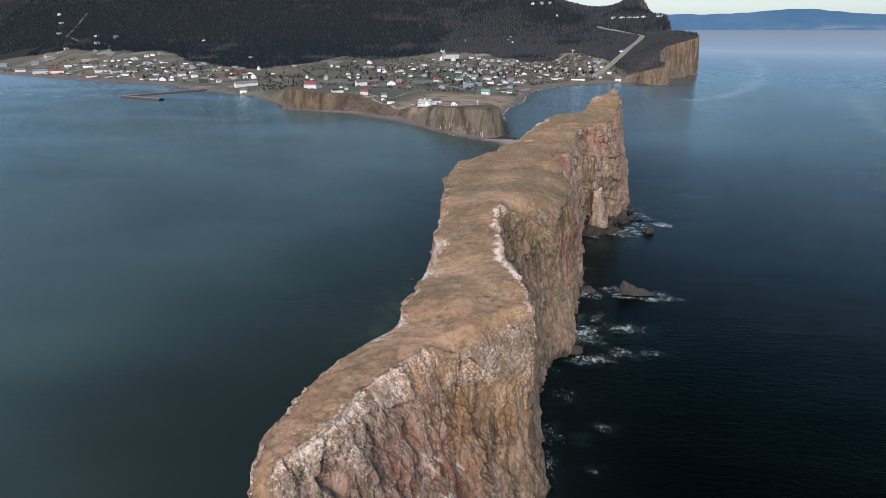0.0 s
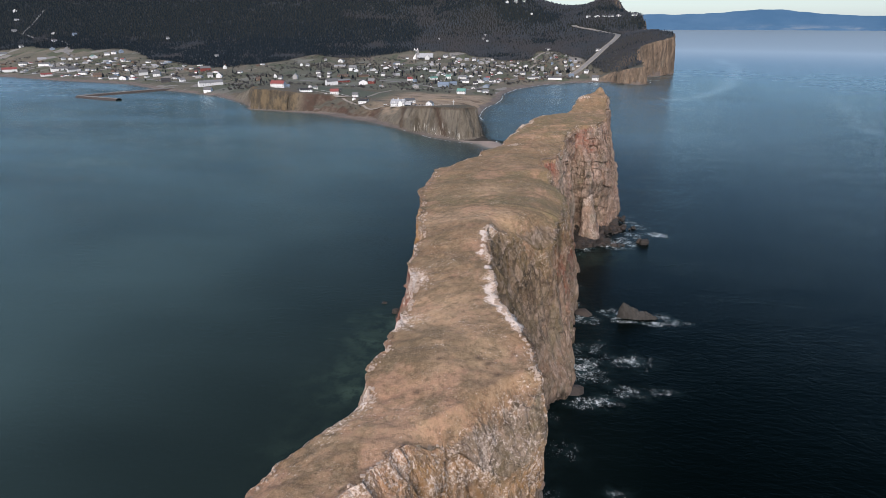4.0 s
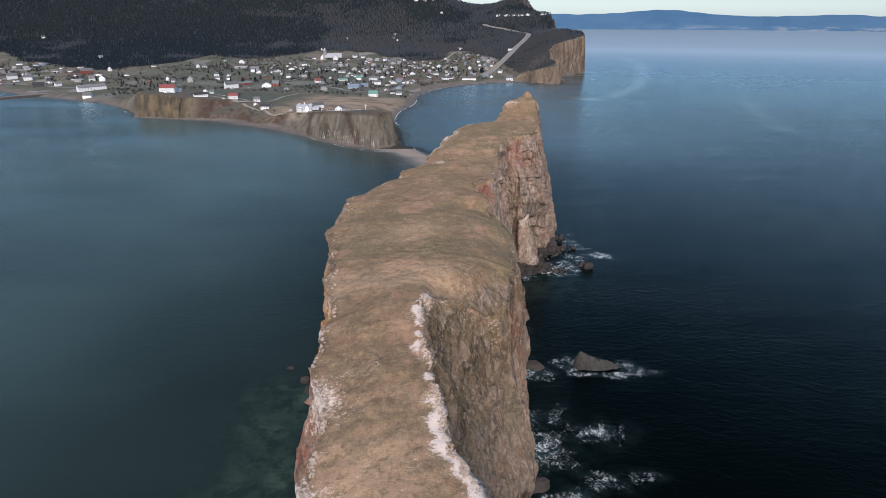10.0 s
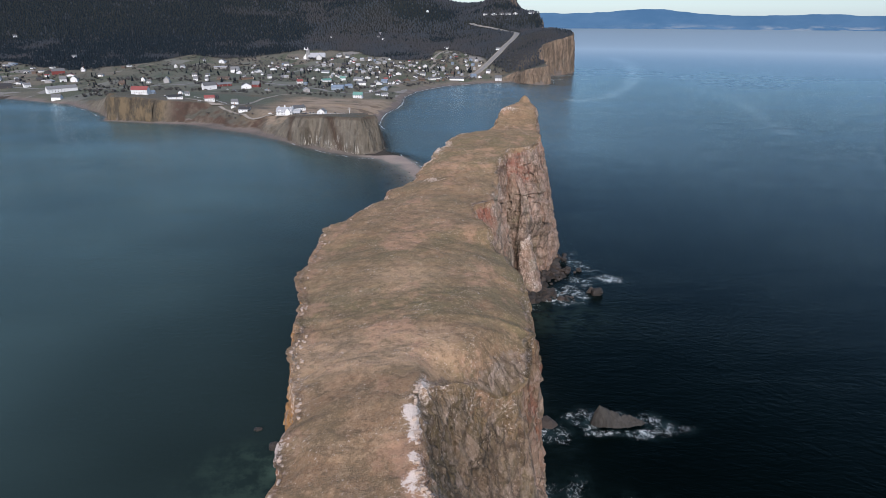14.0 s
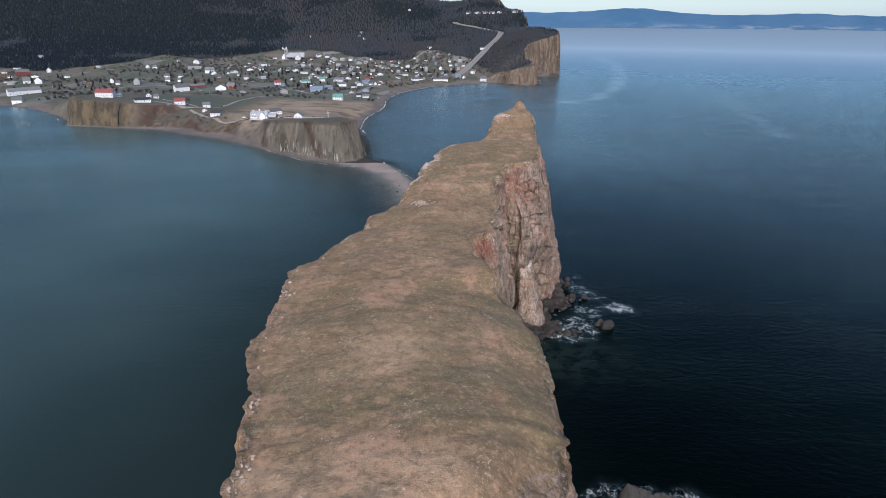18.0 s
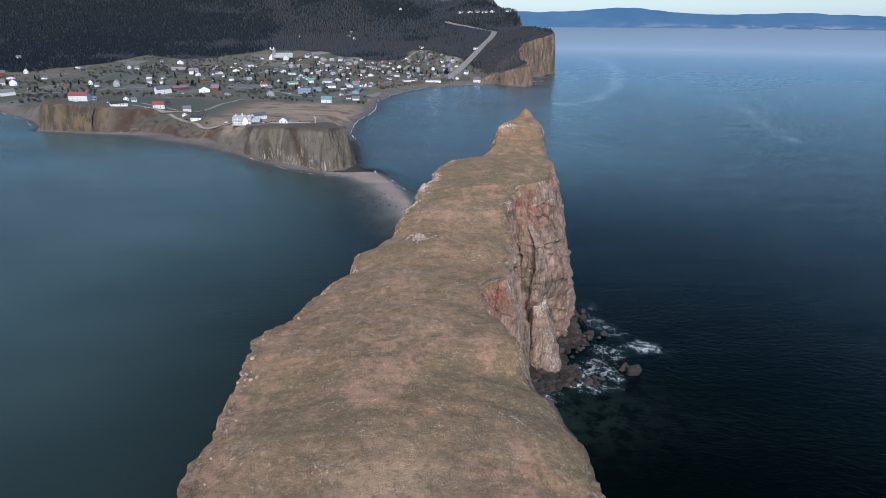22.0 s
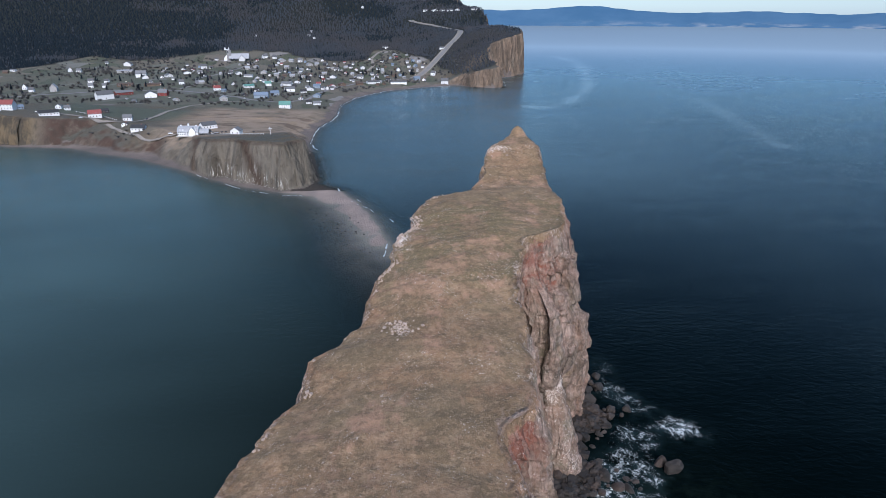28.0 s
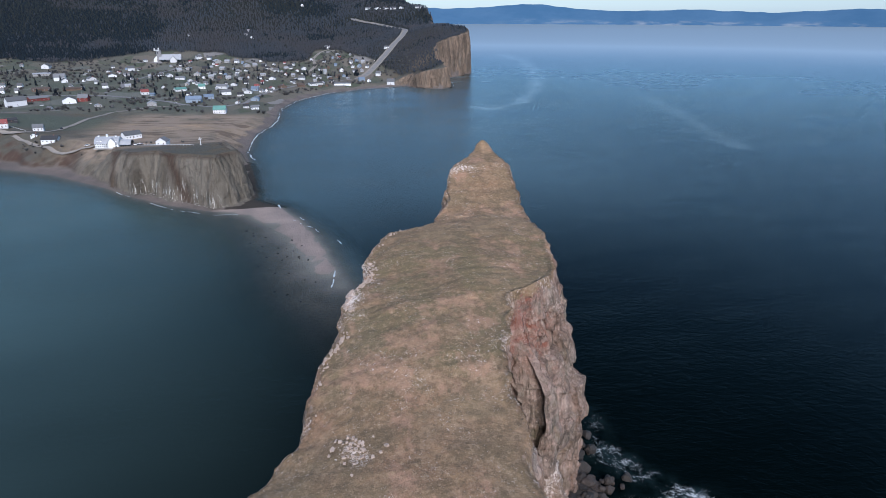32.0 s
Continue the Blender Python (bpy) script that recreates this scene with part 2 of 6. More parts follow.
def make_rock():
    """The great rock: tawny turf on top, pink, grey and ochre limestone on its walls, whitened ledges."""
    n = Nodes("limestone_and_turf")
    # bare stone: blotches first, then streaks down the fluted faces and beds across the landward block
    flute = n.attribute("fluted")
    stone = n.mix(n.noise(0.06, 5, 0.6, (1, 1, 0.8), 0.42, 0.58), (0.225, 0.172, 0.130), (0.33, 0.208, 0.158))
    stone = n.mix(n.noise(0.10, 5, 0.65, (1, 1, 0.7), 0.50, 0.60), stone, (0.18, 0.160, 0.122))
    stone = n.mix(n.times(n.noise(0.19, 6, 0.7, (1, 1, 0.8), 0.50, 0.60), 0.7), stone, (0.40, 0.30, 0.245))
    stone = n.mix(n.times(n.noise(0.26, 6, 0.7, (1, 1, 0.7), 0.51, 0.60), 0.65), stone, (0.135, 0.105, 0.08))
    stone = n.mix(n.times(n.noise(0.10, 4, 0.6, (1, 1, 0.6), 0.54, 0.68), 0.6), stone, (0.20, 0.165, 0.09))
    streak = n.times(n.plus(n.times(flute, 0.75), 0.2), n.noise(0.7, 6, 0.75, (1, 1, 0.08), 0.50, 0.62))
    stone = n.mix(streak, stone, (0.40, 0.345, 0.295))
    streak = n.times(n.plus(n.times(flute, 0.75), 0.25), n.noise(0.8, 6, 0.75, (1.2, 1.2, 0.08), 0.52, 0.62))
    stone = n.mix(streak, stone, (0.105, 0.09, 0.072))
    stone = n.mix(n.times(n.attribute("moss"), n.noise(0.3, 5, 0.7, (1, 1, 0.7), 0.20, 0.48)), stone, n.mix(n.noise(0.5, 5, 0.7, (1, 1, 0.6), 0.42, 0.6), (0.088, 0.066, 0.036), (0.165, 0.125, 0.07)))
    stone = n.mix(n.times(n.attribute("red"), n.noise(0.14, 5, 0.65, (1, 1, 0.7), 0.40, 0.58)), stone, (0.225, 0.086, 0.058))
    stone = n.mix(n.times(n.attribute("orange"), n.noise(0.2, 5, 0.65, (1, 1, 0.4), 0.34, 0.5)), stone, (0.36, 0.185, 0.06))
    bedded = n.attribute("bedded")
    stone = n.mix(n.times(bedded, n.times(n.noise(0.5, 5, 0.7, (0.35, 0.35, 1.0), 0.50, 0.60), 0.6)), stone, (0.36, 0.255, 0.20))
    stone = n.mix(n.times(bedded, n.times(n.noise(0.62, 5, 0.7, (0.3, 0.3, 1.1), 0.53, 0.60), 0.7)), stone, (0.12, 0.085, 0.066))
    stone = n.mix(n.times(n.attribute("tide"), 0.85), stone, (0.028, 0.024, 0.022))
    slab, chip = n.cells(0.42, (1, 1, 0.35), 0.3), n.cells(1.15, (1, 1, 0.5), 0.3)
    stone = n.mix(n.times(n.ramp(slab, 0.6, 1.0), 0.32), stone, (0.48, 0.37, 0.31))
    stone = n.mix(n.times(n.ramp(slab, 0.4, 0.0), 0.42), stone, (0.17, 0.125, 0.095))
    stone = n.mix(n.times(n.ramp(chip, 0.65, 1.0), 0.3), stone, (0.48, 0.38, 0.32))
    stone = n.mix(n.times(n.ramp(chip, 0.35, 0.0), 0.4), stone, (0.14, 0.105, 0.08))
    stone = n.mix(n.times(n.attribute("vein"), n.noise(1.2, 4, 0.7, (1, 1, 1), 0.3, 0.5)), stone, (0.72, 0.64, 0.55))
    crack = n.cracks(0.26, (1, 1, 0.22), 0.4)
    crack = n.times(crack, n.plus(n.times(n.cracks(0.8, (1, 1, 0.3), 0.4), 0.4), 0.6))
    stone = n.mix(crack, n.mix(n.noise(0.07, 3, 0.5, (1, 1, 1), 0.4, 0.65), stone, n.mix(0.85, stone, (0.03, 0.025, 0.02))), stone)
    # turf
    turf = n.mix(n.noise(0.03, 5, 0.6, (1, 1, 1), 0.40, 0.60), (0.208, 0.126, 0.072), (0.292, 0.182, 0.108))
    turf = n.mix(n.times(n.noise(0.055, 6, 0.65, (1, 1, 1), 0.46, 0.60), 0.75), turf, (0.157, 0.111, 0.063))
    turf = n.mix(n.times(n.noise(0.16, 6, 0.75, (1, 1, 1), 0.49, 0.60), 0.65), turf, (0.329, 0.218, 0.136))
    turf = n.mix(n.times(n.noise(0.27, 6, 0.75, (1, 1, 1), 0.49, 0.59), 0.72), turf, (0.121, 0.079, 0.048))
    turf = n.mix(n.times(n.noise(1.1, 6, 0.8, (1, 1, 1), 0.46, 0.62), 0.38), turf, (0.106, 0.071, 0.043))
    turf = n.mix(n.times(n.noise(1.5, 5, 0.8, (1, 1, 1), 0.52, 0.66), 0.30), turf, (0.365, 0.246, 0.166))
    turf = n.mix(n.times(n.attribute("pale"), n.noise(0.45, 6, 0.75, (1, 1, 1), 0.36, 0.6)), turf, (0.438, 0.303, 0.202))
    turf = n.mix(n.times(n.attribute("mossy_turf"), n.noise(0.12, 5, 0.7, (1, 1, 1), 0.35, 0.60)), turf, (0.135, 0.105, 0.056))
    turf = n.mix(n.times(n.noise(0.045, 6, 0.7, (1, 1, 1), 0.50, 0.58), 0.5), turf, (0.150, 0.116, 0.069))
    turf = n.mix(n.times(n.noise(0.06, 6, 0.7, (1.3, 0.8, 1), 0.53, 0.60), 0.55), turf, (0.344, 0.201, 0.134))
    turf = n.mix(n.times(n.attribute("pale"), n.noise(0.22, 6, 0.75, (1, 1, 1), 0.40, 0.56)), turf, (0.380, 0.264, 0.162))
    turf = n.mix(n.times(n.noise(0.11, 6, 0.75, (1, 1, 1), 0.51, 0.58), 0.55), turf, (0.121, 0.086, 0.050))
    turf = n.mix(n.times(n.noise(0.62, 4, 0.75, (1, 1, 1), 0.53, 0.60), 0.45), turf, (0.087, 0.065, 0.039))
    turf = n.mix(n.times(n.noise(0.85, 4, 0.75, (1, 1, 1), 0.55, 0.62), 0.40), turf, (0.348, 0.246, 0.154))
    edge = n.add("ShaderNodeMath")
    edge.operation = 'ADD'
    n.link(n.attribute("turf"), edge.inputs[0])
    n.link(n.times(n.noise(0.45, 5, 0.7), 0.5), edge.inputs[1])
    colour = n.mix(n.ramp(edge.outputs[0], 0.62, 0.86), stone, turf)
    colour = n.mix(n.times(n.noise(3.2, 5, 0.85, (1, 1, 0.6), 0.46, 0.66), 0.30), colour, n.mix(1.0, colour, (0.075, 0.055, 0.042)))
    colour = n.mix(n.times(n.noise(2.6, 5, 0.85, (1.1, 1.1, 0.6), 0.53, 0.7), 0.22), colour, (0.55, 0.44, 0.35))
    # the dark inside small burrows, painted on
    colour = n.mix(n.times(n.attribute("pit_dark"), 0.85), colour, (0.05, 0.034, 0.025))
    white = n.plus(n.attribute("guano"), n.plus(n.times(n.noise(1.3, 6, 0.9, (1, 1, 1), 0.32, 0.68), 1.3), n.times(n.noise(0.14, 3, 0.6), 0.35)))
    colour = n.mix(n.times(n.ramp(white, 1.22, 1.48), 0.88), colour, (0.62, 0.53, 0.47))
    height = n.plus(n.noise(0.5, 7, 0.75, (1, 1, 0.45), 0.2, 0.8), n.times(n.noise(3.0, 4, 0.7, (1, 1, 0.6), 0.2, 0.8), 0.3))
    height = n.plus(height, n.times(n.ramp(n.plus(crack, n.attribute("turf")), 0.0, 1.0), 0.4))
    height = n.plus(height, n.times(n.plus(n.times(slab, 0.7), n.times(chip, 0.35)), n.ramp(n.attribute("turf"), 0.55, 0.2)))
    height = n.times(height, n.ramp(n.attribute("turf"), 1.25, 0.3))
    return n.finish(colour, 0.93, height, 0.9, 1.15, 0.15)


def make_ground():
    """Land: tawny fields, lawns, earth slopes, cliffs, shingle and the sandy sea bed."""
    n = Nodes("coastal_ground")
    field = n.mix(n.noise(0.012, 5), (0.108, 0.098, 0.082), (0.082, 0.082, 0.068))
    field = n.mix(n.noise(0.04, 5, 0.6, (1, 1, 1), 0.5, 0.7), field, (0.12, 0.092, 0.06))
    field = n.mix(n.times(n.noise(0.25, 5, 0.7), 0.35), field, (0.05, 0.045, 0.03))
    plot = n.cells(0.028, (1, 0.7, 0), 0.25)
    plotted = n.mix(n.ramp(plot, 0.0, 0.5), (0.070, 0.080, 0.060), (0.150, 0.130, 0.105))
    plotted = n.mix(n.ramp(plot, 0.55, 0.75), plotted, (0.066, 0.080, 0.052))
    plotted = n.mix(n.ramp(plot, 0.86, 0.92), plotted, (0.22, 0.21, 0.20))
    field = n.mix(n.times(n.attribute("plots"), 0.75), field, plotted)
    field = n.mix(n.attribute("lawn"), field, (0.078, 0.088, 0.068))
    field = n.mix(n.times(n.attribute("straw"), n.noise(0.03, 5, 0.6, (1, 1, 1), 0.3, 0.6)), field, (0.36, 0.26, 0.165))
    field = n.mix(n.times(n.attribute("heath"), n.noise(0.035, 5, 0.6, (1, 1, 1), 0.3, 0.55)), field, (0.25, 0.195, 0.145))
    field = n.mix(n.times(n.attribute("heath"), n.times(n.noise(0.03, 5, 0.65, (0.6, 1.6, 1), 0.54, 0.60), 0.7)), field, (0.085, 0.062, 0.046))
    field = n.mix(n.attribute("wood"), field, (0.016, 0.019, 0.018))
    cliff = n.mix(n.noise(0.05, 5, 0.6, (1, 1, 0.3)), (0.152, 0.135, 0.111), (0.100, 0.089, 0.071))
    cliff = n.mix(n.times(n.noise(0.25, 6, 0.75, (1, 1, 0.35), 0.5, 0.66), 0.6), cliff, (0.167, 0.148, 0.122))
    cliff = n.mix(n.times(n.noise(0.22, 6, 0.75, (1, 1, 0.22), 0.52, 0.64), 0.6), cliff, (0.052, 0.043, 0.033))
    cliff = n.mix(n.times(n.attribute("ochre"), n.noise(0.06, 5, 0.65, (1, 1, 0.5), 0.15, 0.4)), cliff, n.mix(n.noise(0.10, 5, 0.7, (1, 1, 0.3), 0.44, 0.58), (0.125, 0.097, 0.062), (0.058, 0.050, 0.039)))
    cliff = n.mix(n.times(n.attribute("tan"), n.noise(0.05, 5, 0.65, (1, 1, 0.5), 0.2, 0.5)), cliff, n.mix(n.noise(0.12, 5, 0.7, (1, 1, 0.25), 0.42, 0.62), (0.185, 0.137, 0.100), (0.096, 0.074, 0.058)))
    cliff = n.mix(n.times(n.attribute("earth"), n.noise(0.05, 5, 0.65, (1, 1, 0.5), 0.2, 0.5)), cliff, (0.063, 0.042, 0.033))
    # the dark of large clefts, painted on in blotches rather than cut
    cliff = n.mix(n.times(n.noise(0.07, 5, 0.6, (1, 1, 0.35), 0.50, 0.60), 0.5), cliff, (0.044, 0.037, 0.030))
    cliff = n.mix(n.times(n.attribute("gully"), n.noise(0.08, 5, 0.65, (1, 1, 0.4), 0.25, 0.5)), cliff, (0.058, 0.041, 0.031))
    cliff = n.mix(n.times(n.attribute("seep"), n.noise(0.5, 4, 0.7, (1, 1, 0.05), 0.56, 0.62)), cliff, (0.5, 0.49, 0.46))
    colour = n.mix(n.attribute("cliff"), field, cliff)
    sand = n.mix(n.noise(0.05, 5), (0.16, 0.132, 0.118), (0.11, 0.095, 0.087))
    sand = n.mix(n.times(n.noise(0.7, 5, 0.7, (1, 1, 1), 0.5, 0.68), 0.6), sand, (0.075, 0.064, 0.058))
    sand = n.mix(n.attribute("bar"), sand, n.mix(n.noise(0.05, 5), (0.29, 0.235, 0.205), (0.22, 0.183, 0.163)))
    colour = n.mix(n.attribute("beach"), colour, sand)
    colour = n.mix(n.attribute("weed"), colour, (0.018, 0.017, 0.013))
    height = n.plus(n.noise(0.35, 6, 0.7, (1, 1, 0.3), 0.2, 0.8), n.times(n.noise(1.6, 3, 0.6), 0.3))
    return n.finish(colour, 0.95, height, 0.8, 1.4, 0.15)


def make_water():
    """Sea: dark and clear from above, a mirror of the sky far off, ruffled by small waves; clear over shoals."""
    n = Nodes("sea_water")
    deep = n.mix(n.noise(0.003, 3), (0.0004, 0.0014, 0.0015), (0.0006, 0.0019, 0.0020))
    # silty southern water, with the sky's sheen painted into its colour too
    deep = n.mix(n.attribute("turbid_sheen"), deep, (0.053, 0.087, 0.089))
    deep = n.mix(n.attribute("bay"), deep, (0.050, 0.077, 0.086))
    mottle = n.plus(n.times(n.noise(0.13, 5, 0.7, (1, 1, 1), 0.42, 0.56), 0.85), 0.15)
    deep = n.mix(n.times(n.attribute("green"), mottle), deep, (0.030, 0.050, 0.041))
    # slicks: the brighter mirror of smooth water is put into the colour
    deep = n.mix(n.times(n.attribute("slick"), n.noise(0.02, 4, 0.65, (1, 1, 1), 0.3, 0.6)), deep, (0.20, 0.26, 0.28))
    # foam: torn threads, thickening to patches
    drift = n.add("ShaderNodeTexNoise", Scale=0.35, Detail=5.0, Roughness=0.7)
    at = n.coords((1, 0.75, 1))
    n.link(at, drift.inputs["Vector"])
    bend = n.add("ShaderNodeVectorMath")
    bend.operation = 'MULTIPLY_ADD'
    bend.inputs[1].default_value = (3.2, 3.2, 3.2)
    n.link(drift.outputs["Color"], bend.inputs[0])
    n.link(at, bend.inputs[2])

    def threads(scale, thick):
        tex = n.add("ShaderNodeTexNoise", Scale=scale, Detail=3.0, Roughness=0.55)
        n.link(bend.outputs[0], tex.inputs["Vector"])
        off = n.add("ShaderNodeMath")
        off.operation = 'SUBTRACT'
        off.inputs[1].default_value = 0.5
        n.link(tex.outputs["Fac"], off.inputs[0])
        size = n.add("ShaderNodeMath")
        size.operation = 'ABSOLUTE'
        n.link(off.outputs[0], size.inputs[0])
        return n.ramp(size.outputs[0], thick, 0.0)

    web = n.plus(threads(0.45, 0.045), n.times(threads(1.2, 0.055), 0.75))
    froth = n.times(n.attribute("foam"), n.plus(n.times(n.noise(0.24, 5, 0.75, (1, 1, 1), 0.38, 0.64), 1.0), 0.10))
    foam = n.ramp(n.times(froth, n.plus(n.times(web, 0.75), 0.26)), 0.20, 0.85)
    deep = n.mix(n.times(n.attribute("foam"), n.times(n.noise(0.16, 4, 0.6), 0.5)), deep, (0.03, 0.055, 0.062))
    deep = n.mix(foam, deep, (0.50, 0.54, 0.56))
    calm = n.noise(0.006, 4, 0.65, (0.6, 1.6, 1), 0.40, 0.62)
    gust = n.noise(0.022, 5, 0.7, (0.45, 1.3, 1), 0.36, 0.64)
    height = n.plus(n.noise(0.3, 4, 0.65, (1, 1.2, 1), 0.2, 0.8), n.times(n.noise(1.0, 4, 0.7, (1, 1.2, 1), 0.2, 0.8), 0.35))
    height = n.times(height, n.plus(n.times(gust, 0.4), 0.6))
    height = n.times(height, n.ramp(n.attribute("far"), 0.9, 0.0))
    rough = n.add("ShaderNodeMapRange", To_Min=0.09, To_Max=0.22)
    n.link(calm, rough.inputs["Value"])
    spread = n.add("ShaderNodeMix")
    n.link(n.attribute("far"), spread.inputs[0])
    n.link(rough.outputs["Result"], spread.inputs[2])
    spread.inputs[3].default_value = 0.55
    n.finish(deep, 0.9, None, spec=0.0)
    # gloss: almost none straight down, strong near the horizon
    gloss = n.add("ShaderNodeBsdfGlossy")
    gloss.inputs["Color"].default_value = (0.90, 0.98, 1.0, 1)
    n.link(spread.outputs[0], gloss.inputs["Roughness"])
    ripple = n.add("ShaderNodeBump", Strength=0.42, Distance=0.6)
    n.link(height, ripple.inputs["Height"])
    n.link(ripple.outputs["Normal"], gloss.inputs["Normal"])
    facing = n.add("ShaderNodeLayerWeight", Blend=0.5)
    n.link(ripple.outputs["Normal"], facing.inputs["Normal"])
    power = n.add("ShaderNodeMath")
    power.operation = 'POWER'
    power.inputs[1].default_value = 7.0
    n.link(facing.outputs["Facing"], power.inputs[0])
    sheen = n.add("ShaderNodeMixShader")
    n.link(n.times(power.outputs[0], 0.90), sheen.inputs[0])
    n.link(n.shader.outputs["BSDF"], sheen.inputs[1])
    n.link(gloss.outputs["BSDF"], sheen.inputs[2])
    clear = n.add("ShaderNodeBsdfTransparent")
    clear.inputs["Color"].default_value = (0.88, 0.95, 0.95, 1)
    both = n.add("ShaderNodeMixShader")
    n.link(n.attribute("shoal"), both.inputs[0])
    n.link(sheen.outputs["Shader"], both.inputs[1])
    n.link(clear.outputs["BSDF"], both.inputs[2])
    n.link(both.outputs["Shader"], n.out.inputs["Surface"])
    return n.mat


def make_plain(name, colour, other=None, scale=1.0, rough=0.8, spread=0.25, spec=0.3, bump=0.2):
    """A weathered surface of one colour with stains of another, differing a little from piece to piece."""
    n = Nodes(name)
    other = other or tuple(c * 0.7 for c in colour)
    tint = n.mix(n.times(n.noise(scale, 5, 0.65), 0.6), colour, other)
    info = n.add("ShaderNodeObjectInfo")
    tint = n.mix(n.times(info.outputs["Random"], spread), tint, tuple(c * 0.4 for c in colour))
    return n.finish(tint, rough, n.noise(scale * 6, 4), bump, 0.05, spec)


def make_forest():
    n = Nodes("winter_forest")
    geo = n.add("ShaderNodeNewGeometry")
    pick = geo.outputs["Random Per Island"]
    # blue haze of the distance is mixed into both tree colours
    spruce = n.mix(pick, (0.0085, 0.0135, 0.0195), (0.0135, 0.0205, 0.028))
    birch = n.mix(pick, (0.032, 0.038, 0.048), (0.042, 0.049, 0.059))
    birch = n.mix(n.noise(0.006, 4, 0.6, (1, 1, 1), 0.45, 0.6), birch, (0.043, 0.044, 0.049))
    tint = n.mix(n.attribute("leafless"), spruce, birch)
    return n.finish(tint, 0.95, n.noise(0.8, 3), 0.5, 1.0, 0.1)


def make_boulder(joined=False):
    """Wet stone, differing from stone to stone."""
    n = Nodes("wet_boulder")
    tint = n.mix(n.noise(0.5, 5), (0.026, 0.021, 0.019), (0.011, 0.010, 0.009))
    pick = n.add("ShaderNodeNewGeometry").outputs["Random Per Island"] if joined else n.add("ShaderNodeObjectInfo").outputs["Random"]
    tint = n.mix(n.times(n.ramp(pick, 0.5, 1.0), 0.7), tint, (0.062, 0.044, 0.036))
    tint = n.mix(n.times(n.noise(2.0, 5, 0.7), 0.5), tint, (0.02, 0.018, 0.016))
    return n.finish(tint, 0.7, n.noise(1.5, 5, 0.7), 0.6, 0.3, 0.4)


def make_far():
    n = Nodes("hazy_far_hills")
    # the blue of the air between is painted into the hills' colour
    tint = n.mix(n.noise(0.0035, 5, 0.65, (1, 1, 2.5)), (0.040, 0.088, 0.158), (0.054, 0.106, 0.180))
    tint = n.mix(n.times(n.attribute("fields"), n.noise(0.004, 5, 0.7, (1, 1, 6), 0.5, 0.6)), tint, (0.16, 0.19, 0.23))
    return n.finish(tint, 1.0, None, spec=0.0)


M_ROCK, M_GROUND, M_WATER = make_rock(), make_ground(), make_water()
M_FOREST, M_BOULDER, M_FAR = make_forest(), make_boulder(), make_far()
M_FOAM = make_plain("sea_foam", (0.46, 0.50, 0.52), (0.30, 0.34, 0.36), 0.6, 0.6, 0.0)
# ------------------------------------------------------------------ mesh helpers
def mesh_object(name, verts, faces, material, attributes=None, shade=True, parent=None):
    """One mesh object from arrays of corners and quads or triangles, with named numbers at its corners."""
    me = bpy.data.meshes.new(name)
    verts, faces = np.asarray(verts, np.float32), np.asarray(faces, np.int32)
    me.vertices.add(len(verts))
    me.vertices.foreach_set("co", verts.ravel())
    me.loops.add(faces.size)
    me.loops.foreach_set("vertex_index", faces.ravel())
    me.polygons.add(len(faces))
    me.polygons.foreach_set("loop_start", np.arange(0, faces.size, faces.shape[1], dtype=np.int32))
    me.polygons.foreach_set("use_smooth", np.full(len(faces), shade) if isinstance(shade, bool) else shade)
    me.update(calc_edges=True)
    for key, values in (attributes or {}).items():
        me.attributes.new(key, 'FLOAT', 'POINT').data.foreach_set("value", np.asarray(values, np.float32).ravel())
    me.materials.append(material)
    ob = new(name, me)
    if parent is not None:
        ob.parent = parent
    return ob


def grid_faces(rows, cols):
    a = (np.arange(rows - 1)[:, None] * cols + np.arange(cols - 1)[None]).ravel()
    return np.c_[a, a + 1, a + cols + 1, a + cols]


# ------------------------------------------------------------------ the great rock, as sections from its seaward prow to its landward peak
#           y, left rim, right rim, left foot, right foot
RIMS = np.array([
    (72, -51, -50, -50, -47), (80, -54, -51, -53, -38), (87, -56, -52, -54, -29), (93, -56.5, -47, -55, -21),
    (99, -56.5, -43, -55, -12), (112, -55, -40, -56, -5), (122, -54, -34, -58, -2), (130, -50, -29, -56, -1),
    (134, -47, -24, -54, -1), (139, -44, -12, -51, -1), (146, -41, -4, -50, -1), (160, -42, -6, -50, -1),
], float)
RIMS_MIDDLE = np.array([
    (168, -41, -8, -50, -1), (174, -41, -11, -49, -1), (185, -41, -15, -49, -1), (198, -39, -18, -50, -1), (208, -43, -20, -52, -1),
    (224, -46.5, -22.5, -54, -1), (242, -47, -23.5, -56, 0), (250, -48, -21, -57, 2), (256, -50, -14, -58, 4), (266, -53, 1, -59, 8),
    (279, -54, 3.5, -60, 11), (290, -56, 5.5, -62, 13), (309, -60, 6.5, -65, 15), (322, -61, 7, -66, 17), (335, -61, 4, -66, 18),
    (343, -61, 0.5, -65, 18), (357, -60, -0.5, -64, 18),
], float)
